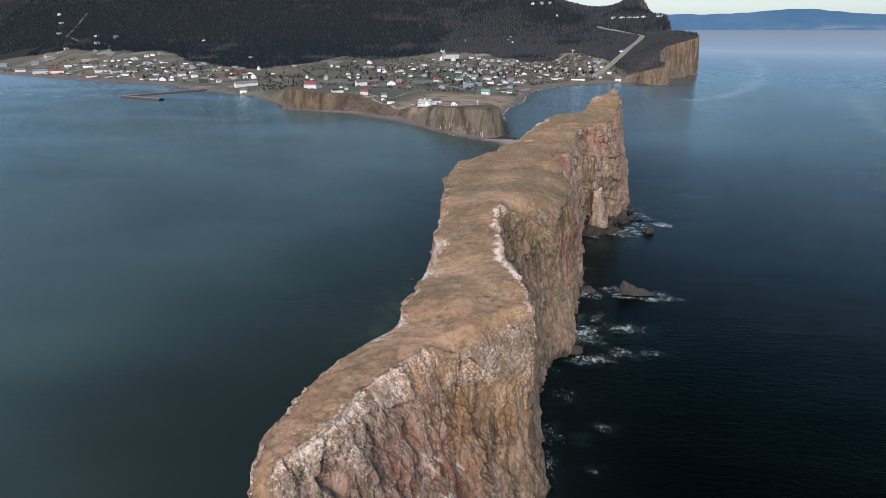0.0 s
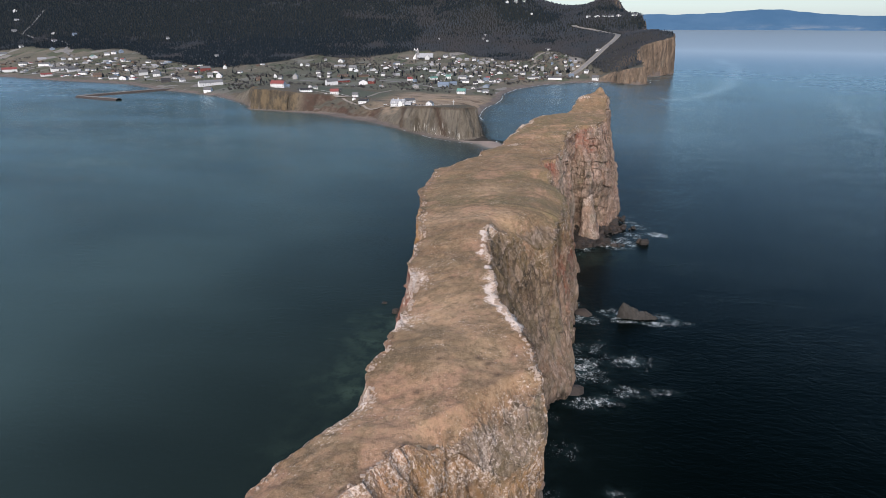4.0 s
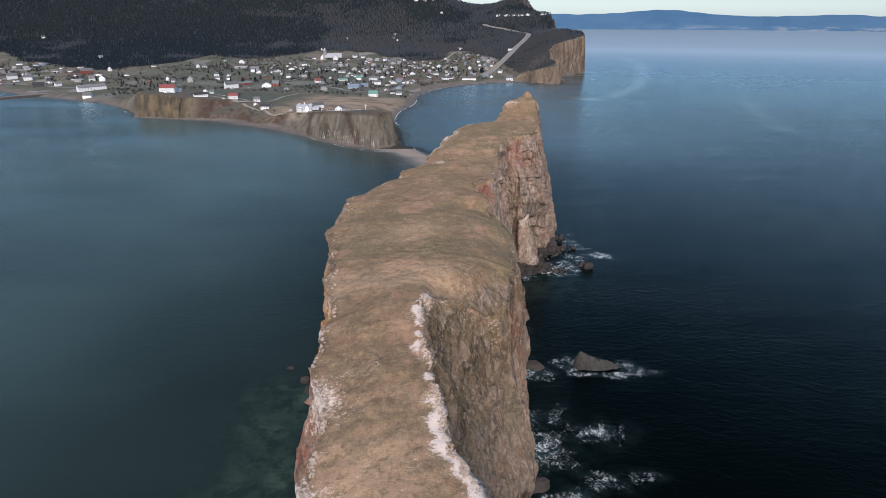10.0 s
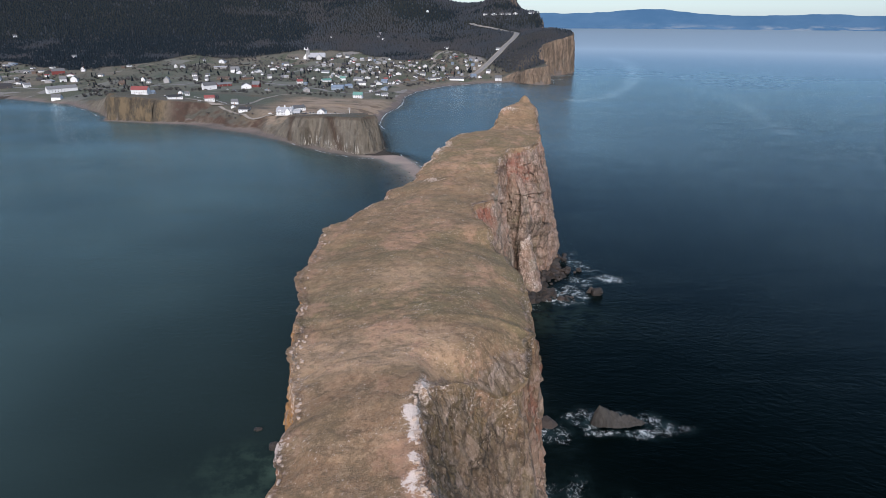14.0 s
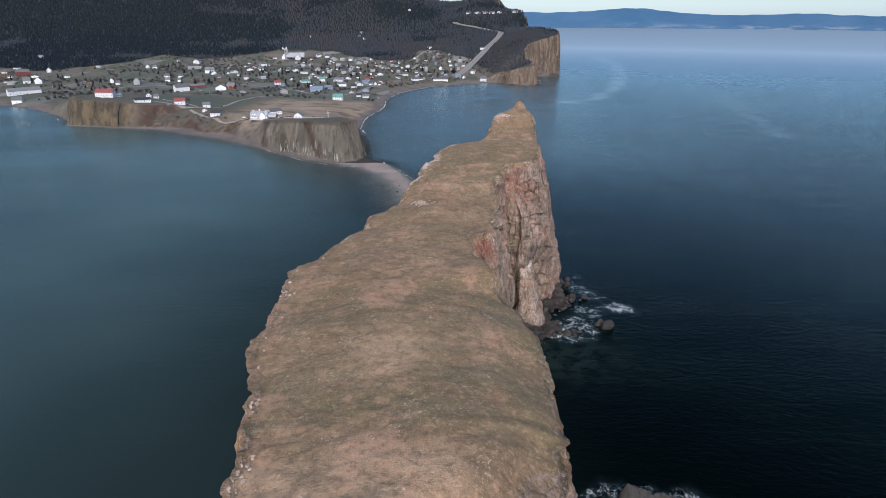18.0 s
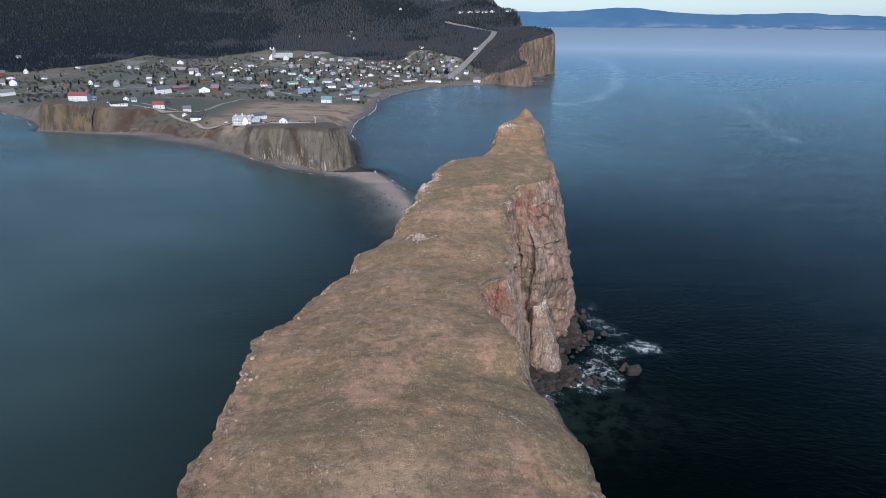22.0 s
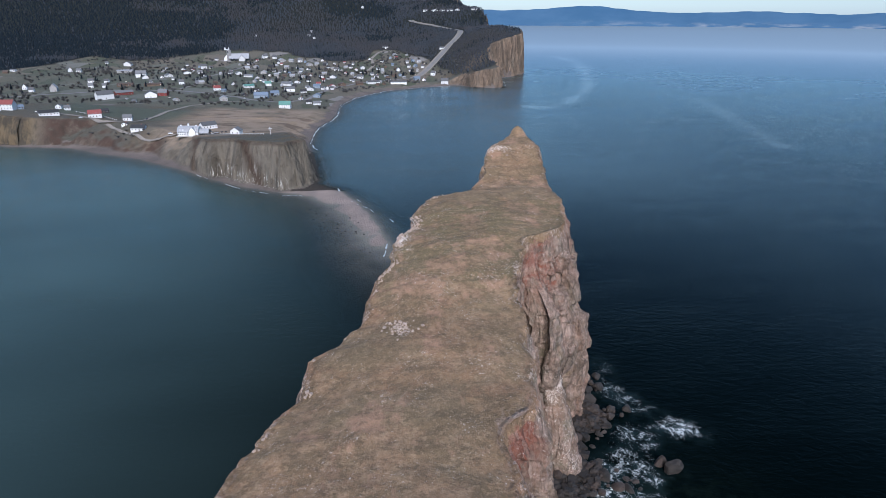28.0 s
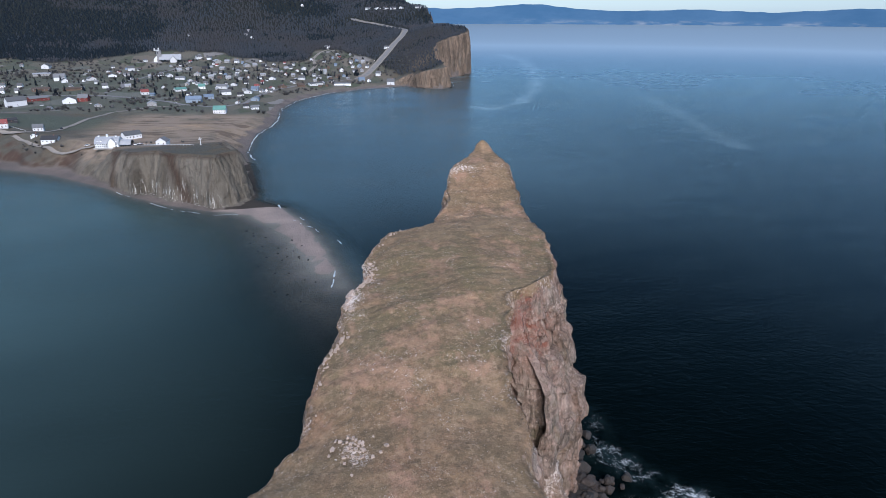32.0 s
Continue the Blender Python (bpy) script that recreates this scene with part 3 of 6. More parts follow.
RIMS_LAND = np.array([
    (364, -60, -2, -63, 17), (371, -54.5, -4, -60, 16), (378, -53, -5, -57, 16), (386, -50, -3, -54, 16), (392, -47, 3.4, -52, 17),
    (404, -41.5, 6, -47, 19), (418, -41, 8, -46, 21), (422, -35, 8.5, -42, 21), (434, -29, 9.5, -37, 23), (446, -27, 12, -34, 22), (451, -26, 14, -33, 15),
    (463, -21.5, 18.5, -30, 15), (467, -21, 20.5, -29, 22), (470, -20.5, 27, -28, 38), (475, -20, 33.5, -27, 47), (487, -15, 37.5, -24, 51),
    (499, -12, 41, -21, 56), (507, -9.5, 42.5, -18, 60), (518, -4, 43.5, -12, 61), (522, 8, 44, -5, 61), (526, 13, 44.5, 4, 60),
], float)
RIMS_PEAK = np.array([
    (531, 15.5, 45, 7, 60), (542, 20.5, 46.5, 10, 60), (551, 23, 47.2, 13, 60), (560, 26, 47.6, 17, 60), (568, 31.5, 47.4, 22, 58),
    (576, 37.5, 47, 28, 56), (582, 41, 46.5, 33, 54), (586, 42, 45.5, 36, 51), (590, 42.5, 44, 39, 48),
], float)
RIMS = np.vstack([RIMS, RIMS_MIDDLE, RIMS_LAND, RIMS_PEAK])
#           y, height at the left rim, height at the right rim
CROWN = np.array([
    (72, -3, -3), (76, 30, 26), (81, 58, 52), (87, 68, 68), (112, 69, 72), (133, 70, 74), (158, 72, 73.5), (241, 72, 76.5), (262, 71, 75),
    (300, 69, 73), (345, 68, 72), (378, 67.5, 69), (419, 66.5, 70), (440, 69, 73), (467, 72, 76), (500, 74, 76), (526, 75, 76), (532, 75, 77),
    (545, 79, 80), (556, 82.5, 83.5), (562, 84.5, 84.5), (572, 85.5, 85.5), (582, 86.5, 86.5), (586, 84, 84), (588, 60, 60), (590, -3, -3),
], float)


def build_rock():
    ys = np.unique(np.concatenate([np.arange(72, 150, 0.4), np.arange(150, 250, 0.7),
                                   np.arange(250, 280, 0.4), np.arange(280, 440, 0.75), np.arange(440, 462, 0.4), np.arange(462, 479, 0.13), np.arange(479, 500, 0.4), np.arange(500, 590.01, 0.6)]))
    n_wall, n_top = 108, 56
    xl, xr, bl, br = (np.interp(ys, RIMS[:, 0], RIMS[:, k]) for k in (1, 2, 3, 4))
    zl, zr = (np.interp(ys, CROWN[:, 0], CROWN[:, k]) for k in (1, 2))
    width = xr - xl
    jag = np.minimum(1, width / 25) * smooth(592, 560, ys)
    xl = xl + jag * (fbm(ys / 9, 0 * ys, 3, 4, 51) * 4.5 + fbm(ys / 2.5, 0 * ys, 3, 2, 52) * 1.2)
    xr = xr + jag * (fbm(ys / 8, 0 * ys, 9, 4, 53) * 3.5 + fbm(ys / 2.5, 0 * ys, 8, 2, 54) * 1.4)
    v = np.linspace(0, 1, n_wall)
    u = np.linspace(0, 1, n_top + 2)[1:-1]
    left_x = bl[:, None] + (xl - bl)[:, None] * v ** 1.3
    left_z = -3 + (zl + 3)[:, None] * v
    top_x = xl[:, None] + (xr - xl)[:, None] * u
    shoulder = 6.5 * smooth(252, 262, ys) * smooth(352, 338, ys)
    zr = zr - shoulder
    top_z = zl[:, None] + (zr + shoulder - zl)[:, None] * u - shoulder[:, None] * u ** 5 + np.sin(u * np.pi) * np.minimum(2.0, 0.04 * width)[:, None]
    vr = v[::-1]
    right_x = br[:, None] + (xr - br)[:, None] * vr ** 1.25
    right_z = -3 + (zr + 3)[:, None] * vr
    x = np.hstack([left_x, top_x, right_x])
    z = np.hstack([left_z, top_z, right_z])
    y_of = np.repeat(ys[:, None], x.shape[1], 1)
    # the scarp behind the prow, where the plateau breaks away towards the south-east
    brink = 136 + 20 * smooth(-29, -6, x)
    scarp = 1.0 * (brink - y_of).clip(0, 19) * smooth(126, 134, y_of) * smooth(-31, -24, x)
    # and the rolled edge above the mossy wall
    brink = 262 + 14 * smooth(-16, -2, x)
    roll_down = 0.55 * (brink - y_of).clip(0, 20) * smooth(243, 250, y_of) * smooth(-24, -17, x)
    z = z - (scarp + roll_down) * smooth(20, 66, z)
    y = y_of
    rows, cols = x.shape
    rim = np.r_[v, np.ones(n_top), vr][None].repeat(rows, 0)
    topness = np.r_[np.zeros(n_wall), np.ones(n_top), np.zeros(n_wall)][None].repeat(rows, 0)
    # outward direction, level
    p = np.stack([x, y, z], -1)
    du, dv = np.gradient(p, axis=1), np.gradient(p, axis=0)
    nrm = np.cross(dv, du)
    nrm /= np.linalg.norm(nrm, axis=-1, keepdims=True) + 1e-9
    nrm[nrm[..., 2] < -0.3] *= -1
    flat = nrm.copy()
    flat[..., 2] *= 0.3
    wall = (1 - topness)
    along = fbm(x / 30, y / 30, z / 60, 3, 61) * 9
    ribs = np.abs(fbm(x / 7, y / 7, z / 26, 3, 62)) * -4.6 + 0.6
    beds = np.abs(fbm((x + 0.35 * z) / 14, (y + 0.2 * z) / 14, z / 9, 4, 63)) * -3.0 + 0.5
    fine = fbm(x / 2.2, y / 2.2, z / 5, 3, 64) * 1.6
    # upright beds, broken across into slabs
    wx, wy, wz = x + fbm(x / 8, y / 8, z / 20, 2, 68) * 5, y + fbm(x / 8, y / 8, z / 20, 2, 69) * 5, z + fbm(x / 6, y / 6, z / 6, 2, 70) * 9
    cell = lambda a, b, seed: hash3(np.floor(wx / a).astype(np.int64), np.floor(wy / a).astype(np.int64), np.floor(wz / b).astype(np.int64), seed) - 0.5
    landward = smooth(430, 458, y)
    fine = fine + (cell(3.6, 13, 5) * 2.2 + cell(1.6, 6, 6) * 1.4) * (1 - 0.6 * landward) + cell(7.5, 34, 8) * 3.2 * smooth(170, 130, y)
    # the landward block lies in thick level beds
    tilt = z + 0.25 * (x - 30) + fbm(x / 9, y / 9, z / 9, 3, 88) * 6
    fine = fine + landward * ((hash3(np.floor(tilt / 5.2).astype(np.int64), np.floor(wx / 9).astype(np.int64), 0, 9) - 0.5) * 2.4 + fbm(x / 7, y / 7, z / 5, 4, 89) * 3.4)
    hold = 0.30 + 0.70 * smooth(1.0, 0.86, rim)
    push = wall * hold * (along + ribs + beds + fine)
    # the hollow at the head of the notch, and a sea cave in the recess behind it
    push = push - wall * 9 * np.exp(-((y - 469) / 7) ** 2 - ((z - 40) / 16) ** 2) * (x > 0)
    push = push - wall * (9 * np.exp(-((x - 21.5) / 4.6) ** 2 - ((z - 52) / 11) ** 2) + 9 * np.exp(-((x - 25) / 4.6) ** 2 - ((z - 30) / 12) ** 2)) * smooth(460, 464, y) * smooth(480, 474, y)
    push = push - wall * 4 * np.exp(-((y - 262) / 9) ** 2 - ((z - 6) / 10) ** 2) * (x > -30)
    p = p + flat * push[..., None]
    p[..., 2] += topness * (fbm(x / 16, y / 16, 0, 4, 65) * 2.2 + fbm(x / 2.4, y / 2.4, 0, 3, 66) * 0.7)
    p[..., 2] += topness * 3.2 * np.exp(-(((p[..., 0] - 43.5) / 3.0) ** 2 + ((p[..., 1] - 581.5) / 3.6) ** 2))
    broken = topness * smooth(1.0, 6.0, scarp + 0.7 * roll_down)
    p[..., 2] += broken * (fbm(x / 3.0, y / 5, 0, 4, 96) * 4.5 + cell(2.4, 9, 12) * 1.8)
    x, y, z = p[..., 0], p[..., 1], p[..., 2]
    # what grows and lies on it
    side = np.minimum(np.abs(x - xl[:, None]), np.abs(x - xr[:, None]))
    turf = np.where(topness > 0, 0.52 + 0.48 * smooth(0.2, 2.0, side), 0.75 * smooth(0.93, 1.0, rim))
    turf = turf - topness * (0.75 * smooth(1.0, 7.0, scarp) + 0.85 * smooth(0.5, 5.0, roll_down)) - 0.3 * topness * smooth(3.5, 0.5, side) * smooth(255, 265, y) * smooth(352, 340, y)
    left = np.arange(cols)[None] < n_wall + n_top / 2
    roll = smooth(250, 260, y) * smooth(352, 338, y) + 0.45 * smooth(132, 138, y) * smooth(166, 150, y)
    turf = np.maximum(turf, (1 - topness) * ~left * roll * 0.6 * smooth(0.72, 0.98, rim + 0.3 * fbm(x / 5, y / 5, z / 5, 3, 78)))
    d_right, d_left = np.abs(x - xr[:, None] + 0.8 + 3.4 * fbm(y / 3.2, 0 * y, 2, 3, 80)) + 0.6 * (zr[:, None] - z).clip(0), np.abs(x - xl[:, None]) + 0.35 * (zl[:, None] - z).clip(0)
    span = lambda a, b, w=8: smooth(a - w, a + w, y) * (1 - smooth(b - w, b + w, y))
    gap = 0.45 + 0.85 * smooth(0.15, 0.7, vnoise(y / 5, x / 9, 4, 75))
    guano = np.exp(-(d_right / (0.7 + 2.0 * vnoise(y / 4.5, x * 0, 8, 76) ** 1.6)) ** 2) * gap * smooth(0.22, 0.42, vnoise(y / 2.4, x / 5, 1, 87)) * (0.95 * span(166, 254, 3) + 0.36 * span(90, 136, 5) + 0.1 * span(440, 480))
    guano += np.exp(-(d_left / 5.0) ** 2) * 0.85 * smooth(0.42, 0.72, vnoise(y / 11, x / 14, 4, 79)) * (0.62 * span(128, 250) + 0.32 * span(448, 500) + 0.25 * span(84, 128))
    guano += 0.55 * np.exp(-(((x + 20.6) / 2.6) ** 2 + ((y - 424) / 5) ** 2)) * topness
    guano += 0.62 * np.exp(-(((x + 20) / 4) ** 2 + ((y - 476) / 6) ** 2)) * topness
    guano += wall * (0.22 * smooth(0.80, 1.0, rim) + 0.18 * span(72, 170) * smooth(35, 70, z))
    guano += 0.5 * topness * np.exp(-(((x - 27) / 9) ** 2 + ((y - 558) / 3) ** 2))
    red = wall * (np.exp(-(((x + 1) / 7) ** 2 + ((y - 386) / 6) ** 2 + ((z - 64) / 6) ** 2)) * 2.2
                  + 1.2 * span(462, 476, 3) * smooth(42, 58, z) * (x > 5) * smooth(35, 30, x) + 1.1 * span(205, 250, 5) * left * smooth(40, 55, z)
                  + 0.95 * span(76, 124) * np.exp(-((z - 46) / 20) ** 2) + 0.9 * span(272, 335) * ~left * np.exp(-((z - 44) / 15) ** 2) + 0.28 * span(470, 560) * ~left)
    red += topness * 1.6 * np.exp(-(((x - 0) / 4) ** 2 + ((y - 385) / 5) ** 2))
    turf = turf - topness * 1.0 * np.exp(-(((x - 0) / 4.5) ** 2 + ((y - 385) / 6.5) ** 2))
    orange = 1.3 * wall * left * (span(238, 345, 6) * smooth(24, 44, z)) + wall * ~left * 0.6 * span(120, 150, 5) * smooth(20, 60, z)
    moss = (wall + topness * 0.9 * smooth(1.0, 5.0, roll_down)) * ~left * (span(200, 345, 10) * (0.35 + 0.65 * smooth(25, 60, z)) + 0.5 * span(130, 170))
    pale = topness * (0.6 * np.exp(-(((x + 20) / 9) ** 2 + ((y - 160) / 9) ** 2)) + 0.45 * span(252, 272, 4) * smooth(-10, -20, x) + 0.7 * np.exp(-(((x + 28) / 10) ** 2 + ((y - 305) / 9) ** 2))
                      + 0.7 * np.exp(-(((x + 30) / 9) ** 2 + ((y - 183) / 10) ** 2)) + 0.25 * span(128, 142, 4))
    mossy = topness * (0.45 * smooth(262, 300, y) + span(276, 300, 6) + 0.8 * span(440, 505, 10) + 0.6 * span(320, 345) + 0.2 * span(178, 246))
    mossy = mossy + roll * ~left * np.where(topness > 0, smooth(11, 4, side), 1.0) * (y > 240)
    # burrow mouths: only their dark is painted, no hole is dug
    pit_dark = topness * sum(np.exp(-(((x - a) ** 2 + (y - b) ** 2) / (c * c))) for a, b, c in ((-16.4, 158, 0.9), (-18.6, 160, 0.8), (-14.2, 154, 0.9), (-27, 157, 0.7), (-11, 163, 0.7), (-30, 146, 0.8)))
    across = np.abs((x + 27 - (54.5 - z) * 0.59) + fbm(z / 3, 0 * z, 0, 3, 77) * 2.2)
    vein = wall * smooth(0.34, 0.08, across) * smooth(40, 45, z) * smooth(57, 53, z) * (y < 128) * (x < -17)
    bedded = landward * wall
    fluted = wall * (span(95, 150, 8) * smooth(36, 50, z) * smooth(-46, -38, x) * 1.2 + 0.35 * span(150, 260, 6) * smooth(45, 15, z) + 0.10 + 0.5 * span(95, 140, 8) * smooth(66, 40, z))
    fluted = fluted + broken * (y < 170) * 0.8
    guano = guano + 0.30 * broken * (y < 170)
    moss = moss + 0.55 * broken * (y < 170)
    tide = wall * smooth(4.5, 0.5, z + fbm(x / 7, y / 7, 0, 3, 67) * 5)
    rock = mesh_object("great_rock", p.reshape(-1, 3), grid_faces(rows, cols), M_ROCK,
                       dict(turf=turf.ravel(), guano=guano.ravel(), red=red.ravel(), orange=orange.ravel(), moss=moss.ravel(),
                            pale=pale.ravel(), mossy_turf=mossy.ravel(), tide=tide.ravel(), pit_dark=pit_dark.ravel(), vein=vein.ravel(), bedded=bedded.ravel(), fluted=fluted.ravel()),
                       shade=((topness - 2 * broken)[:-1, :-1] > 0).ravel())
    return tagged(rock, "huge pink and grey limestone sea stack topped with dry tawny grass", "sea stack")


great_rock = build_rock()

# ------------------------------------------------------------------ land and sea bed, one sheet
def cliff_marks(x, y, z):
    """Which stone shows where along the cliffs."""
    span = lambda a, b, t, w=20: smooth(a - w, a + w, t) * (1 - smooth(b - w, b + w, t))
    return dict(ochre=span(-540, -400, x, 12) * span(1000, 1100, y), earth=span(-395, -245, x, 12) * span(920, 1080, y), tan=smooth(110, 170, x) * (y > 1400),
                seep=span(-175, -100, x, 12) * (y < 870) * smooth(15, 6, z),
                gully=np.exp(-((x + 132 + (z - 20) * 0.35) / 6) ** 2) * (y < 890) + 0.8 * np.exp(-((x + 196) / 5) ** 2) * (y < 950) + 0.6 * smooth(4, 1.5, upper(x, y) - z) * (x > -240) * (y < 1000))


def build_ground():
    global LAND
    gx = np.unique(np.concatenate([np.arange(-5200, -2400, 100), np.arange(-2400, -900, 14), np.arange(-900, -524, 7), np.arange(-524, -50, 1.9),
                                   np.arange(-50, 140, 4.5), np.arange(140, 384, 2.4), np.arange(380, 700, 40), [700.0]]))
    gy = np.unique(np.concatenate([np.arange(560, 776, 4), np.arange(776, 1060, 1.9), np.arange(1060, 1320, 4), np.arange(1320, 1520, 5), np.arange(1520, 1910, 2.6), np.arange(1910, 2000, 5),
                                   np.arange(2000, 2400, 9), np.arange(2400, 3400, 22), np.arange(3400, 4700, 60)]))
    x, y = np.meshgrid(gx, gy)
    z, d, cliff, beach = ground_height(x, y)
    LAND = (gx, gy, z)
    slope = np.hypot(*np.gradient(z, gy, gx))
    cliff = np.clip(smooth(0.45, 0.9, slope) * (d > 2) * (d < 90), 0, 1)
    is_bar = bar(x, y) > z - 0.6
    shingle = np.where(d < beach * 1.25, 1.0, 0.0) * (1 - cliff)
    shingle = np.maximum(shingle, is_bar)
    rows, cols = x.shape
    span = lambda a, b, t, w=20: smooth(a - w, a + w, t) * (1 - smooth(b - w, b + w, t))
    marks = cliff_marks(x, y, z)
    straw = blob(x, y, -170, 1090, 60) + 0.8 * blob(x, y, -215, 1120, 45)
    heath = span(-260, -90, x, 25) * span(930, 1230, y, 30)
    lawn = span(-420, -270, x, 15) * span(1075, 1190, y, 15) + 0.6 * span(-700, -150, x, 40) * span(1250, 1750, y, 40)
    far_cape = smooth(110, 170, x) * (y > 1400)
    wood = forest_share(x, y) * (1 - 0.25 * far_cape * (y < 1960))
    plots = span(-1900, 120, x, 30) * smooth(1180, 1260, y) * (1 - wood)
    weed = ((z < 1.2) & (z > -2) & (x > -95) & (x < -50) & (y > 800) & (y < 960)).astype(float) * 0.8
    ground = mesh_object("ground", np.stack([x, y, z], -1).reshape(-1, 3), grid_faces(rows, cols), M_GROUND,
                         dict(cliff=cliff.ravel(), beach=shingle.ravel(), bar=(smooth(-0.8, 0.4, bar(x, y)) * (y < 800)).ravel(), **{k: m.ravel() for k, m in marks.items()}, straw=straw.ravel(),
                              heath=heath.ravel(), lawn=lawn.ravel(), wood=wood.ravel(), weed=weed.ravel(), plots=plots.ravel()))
    return tagged(ground, "brown and green coastal land with grey and ochre sea cliffs", "ground", kind="structure")


FOREST_EDGE = np.array([(-4000, 2900), (-2700, 2200), (-2400, 2110), (-1971, 2010), (-1771, 2040), (-1560, 1990), (-1391, 2030), (-1188, 1830), (-995, 1725), (-860, 1660),
                        (-800, 1720), (-700, 1900), (-580, 1880), (-480, 1925), (-410, 1985), (-323, 1985), (-223, 1915), (-154, 1860), (-90, 1825), (-40, 1800),
                        (-15, 1920), (42, 1914), (65, 1850), (101, 1800), (116, 1760), (148, 1660), (156, 1600), (200, 1560), (700, 1500)], float)


def forest_share(x, y):
    """1 where the land is wooded."""
    edge = np.interp(x, FOREST_EDGE[:, 0], FOREST_EDGE[:, 1]) + fbm(np.asarray(x) / 60, np.asarray(y) / 60, 0, 4, 71) * 75
    return smooth(0, 30, y - edge)


ground = build_ground()


def cliff_face(first, last, step, rows, bold, seed, label):
    """The broken rock face of a stretch of shore, standing just proud of the land's own slope."""
    i = [k for k, q in enumerate(SHORE_ALL) if tuple(q[:2]) in (first, last)]
    line = SHORE_ALL[i[0]:i[-1] + 1]
    at = np.r_[0, np.cumsum(np.hypot(*np.diff(line[:, :2], axis=0).T))]
    s = np.arange(0, at[-1], step)
    m = int(13 / step) + 1
    ease = lambda a: np.convolve(np.pad(a, m, mode="edge"), np.ones(2 * m + 1) / (2 * m + 1), "valid")
    bx, by = (ease(np.interp(s, at, line[:, k])) for k in (0, 1))
    tx, ty = np.gradient(bx), np.gradient(by)
    n = np.hypot(tx, ty)
    ix, iy = -ty / n, tx / n
    reach = ease(np.interp(s, at, line[:, 2] + line[:, 3])) + 9
    d = np.linspace(0, 1, 70)[None] * reach[:, None]
    slope = np.maximum.accumulate(ground_height(bx[:, None] + ix[:, None] * d, by[:, None] + iy[:, None] * d)[0], axis=1)
    top = slope[:, -1] - 0.4
    v = np.linspace(0, 1, rows)
    z = 1.4 + (top - 1.4)[:, None] * v[None]
    inland = np.stack([np.interp(z[k], slope[k] + np.arange(70) * 1e-4, d[k]) for k in range(len(s))])
    ss = s[:, None] + 0 * z
    ribs = np.abs(fbm(ss / 10, z / 30, 0, 3, seed)) * -4.0 + fbm(ss / 3.2, z / 9, 3, 3, seed + 1) * 1.6 + 0.6
    bays = fbm(ss / 32, z / 60, 7, 2, seed + 2) * 4
    ws, wz = ss + fbm(ss / 6, z / 6, 1, 2, seed + 3) * 5, z + fbm(ss / 6, z / 6, 5, 2, seed + 4) * 6
    block = hash3(np.floor(ws / 3.4).astype(np.int64), np.floor(wz / 7).astype(np.int64), 0, seed) - 0.5
    push = bold * (ribs + bays + block * 0.7) * (0.25 + 0.75 * smooth(1.0, 0.8, v))[None]
    out = inland - 0.9 - push + 3.5 * smooth(0.97, 1.0, v)[None]
    x, y = bx[:, None] + ix[:, None] * out, by[:, None] + iy[:, None] * out
    z = z - 0.8 * smooth(0.97, 1.0, v)[None]
    ob = mesh_object("cliff", np.stack([x, y, z], -1).reshape(-1, 3), grid_faces(*x.shape), M_GROUND,
                     dict(cliff=(0 * x + 1 - 0.8 * smooth(0.975, 1.0, v)[None]).ravel(), **{k: q.ravel() for k, q in cliff_marks(x, y, z).items()}), shade=False)
    return tagged(ob, label, "cliff", kind="structure")


cliff_face((-202, 884), (-84, 918), 0.9, 64, 1.0, 701, "grey-brown gullied sea cliff under a clifftop lodge")
cliff_face((-512, 1075), (-417, 1018), 0.9, 56, 0.9, 711, "ochre and grey sea cliff at the end of a bluff")
cliff_face((156, 1596), (374, 1925), 1.8, 72, 1.6, 721, "tall tan and pink sea cliff below dark woods")

# ------------------------------------------------------------------ sea: one disc out to the far shore, which it climbs towards as the earth's rim hides nothing here
SEA_REACH = 4600.0


SLICKS = [[(636, 2493), (604, 2155), (489, 1736), (392, 1474), (312, 1329), (240, 1247), (213, 1283)], [(554, 1356), (504, 1166), (457, 1013), (436, 930)]]


# broken water: x, y, half-lengths, strength
SURF = [(18, 281, 11, 12, 1.0), (38, 289, 10, 7, 0.85), (20, 256, 10, 5, 1.0), (34, 264, 8, 4, 0.9), (50, 268, 6, 3, 0.8), (22, 327, 7, 6, 0.85), (79, 467, 9, 5.5, 1.2),
        (65, 490, 5, 9, 0.8), (70, 480, 8, 3.5, 0.8), (29, 435, 6, 7, 1.5), (45, 439, 7, 3.5, 1.3), (59, 449, 6, 6, 0.75), (61, 443, 8, 3, 0.8), (53, 436, 6, 3, 0.8),
        (8, 225, 5, 8, 0.55), (10, 195, 5, 5, 0.5), (68, 508, 4, 8, 0.6), (26, 300, 5, 8, 0.6), (20, 345, 4, 7, 0.6), (48, 486, 8, 4, 0.5), (5, 152, 4, 6, 0.5),
        (52, 450, 13, 9, 0.75), (64, 462, 7, 8, 0.7), (66, 331, 6, 3.5, 1.1), (35, 338, 5, 3, 1.0), (24, 205, 5, 3, 0.55), (20, 182, 3, 2, 0.6), (-38, 758, 5, 16, 0.55), (-22, 730, 4, 14, 0.6), (-17, 690, 3, 18, 0.6), (-52, 790, 8, 8, 0.45)]


def span_y(a, b, y, w=30):
    return smooth(a - w, a + w, y) * (1 - smooth(b - w, b + w, y))


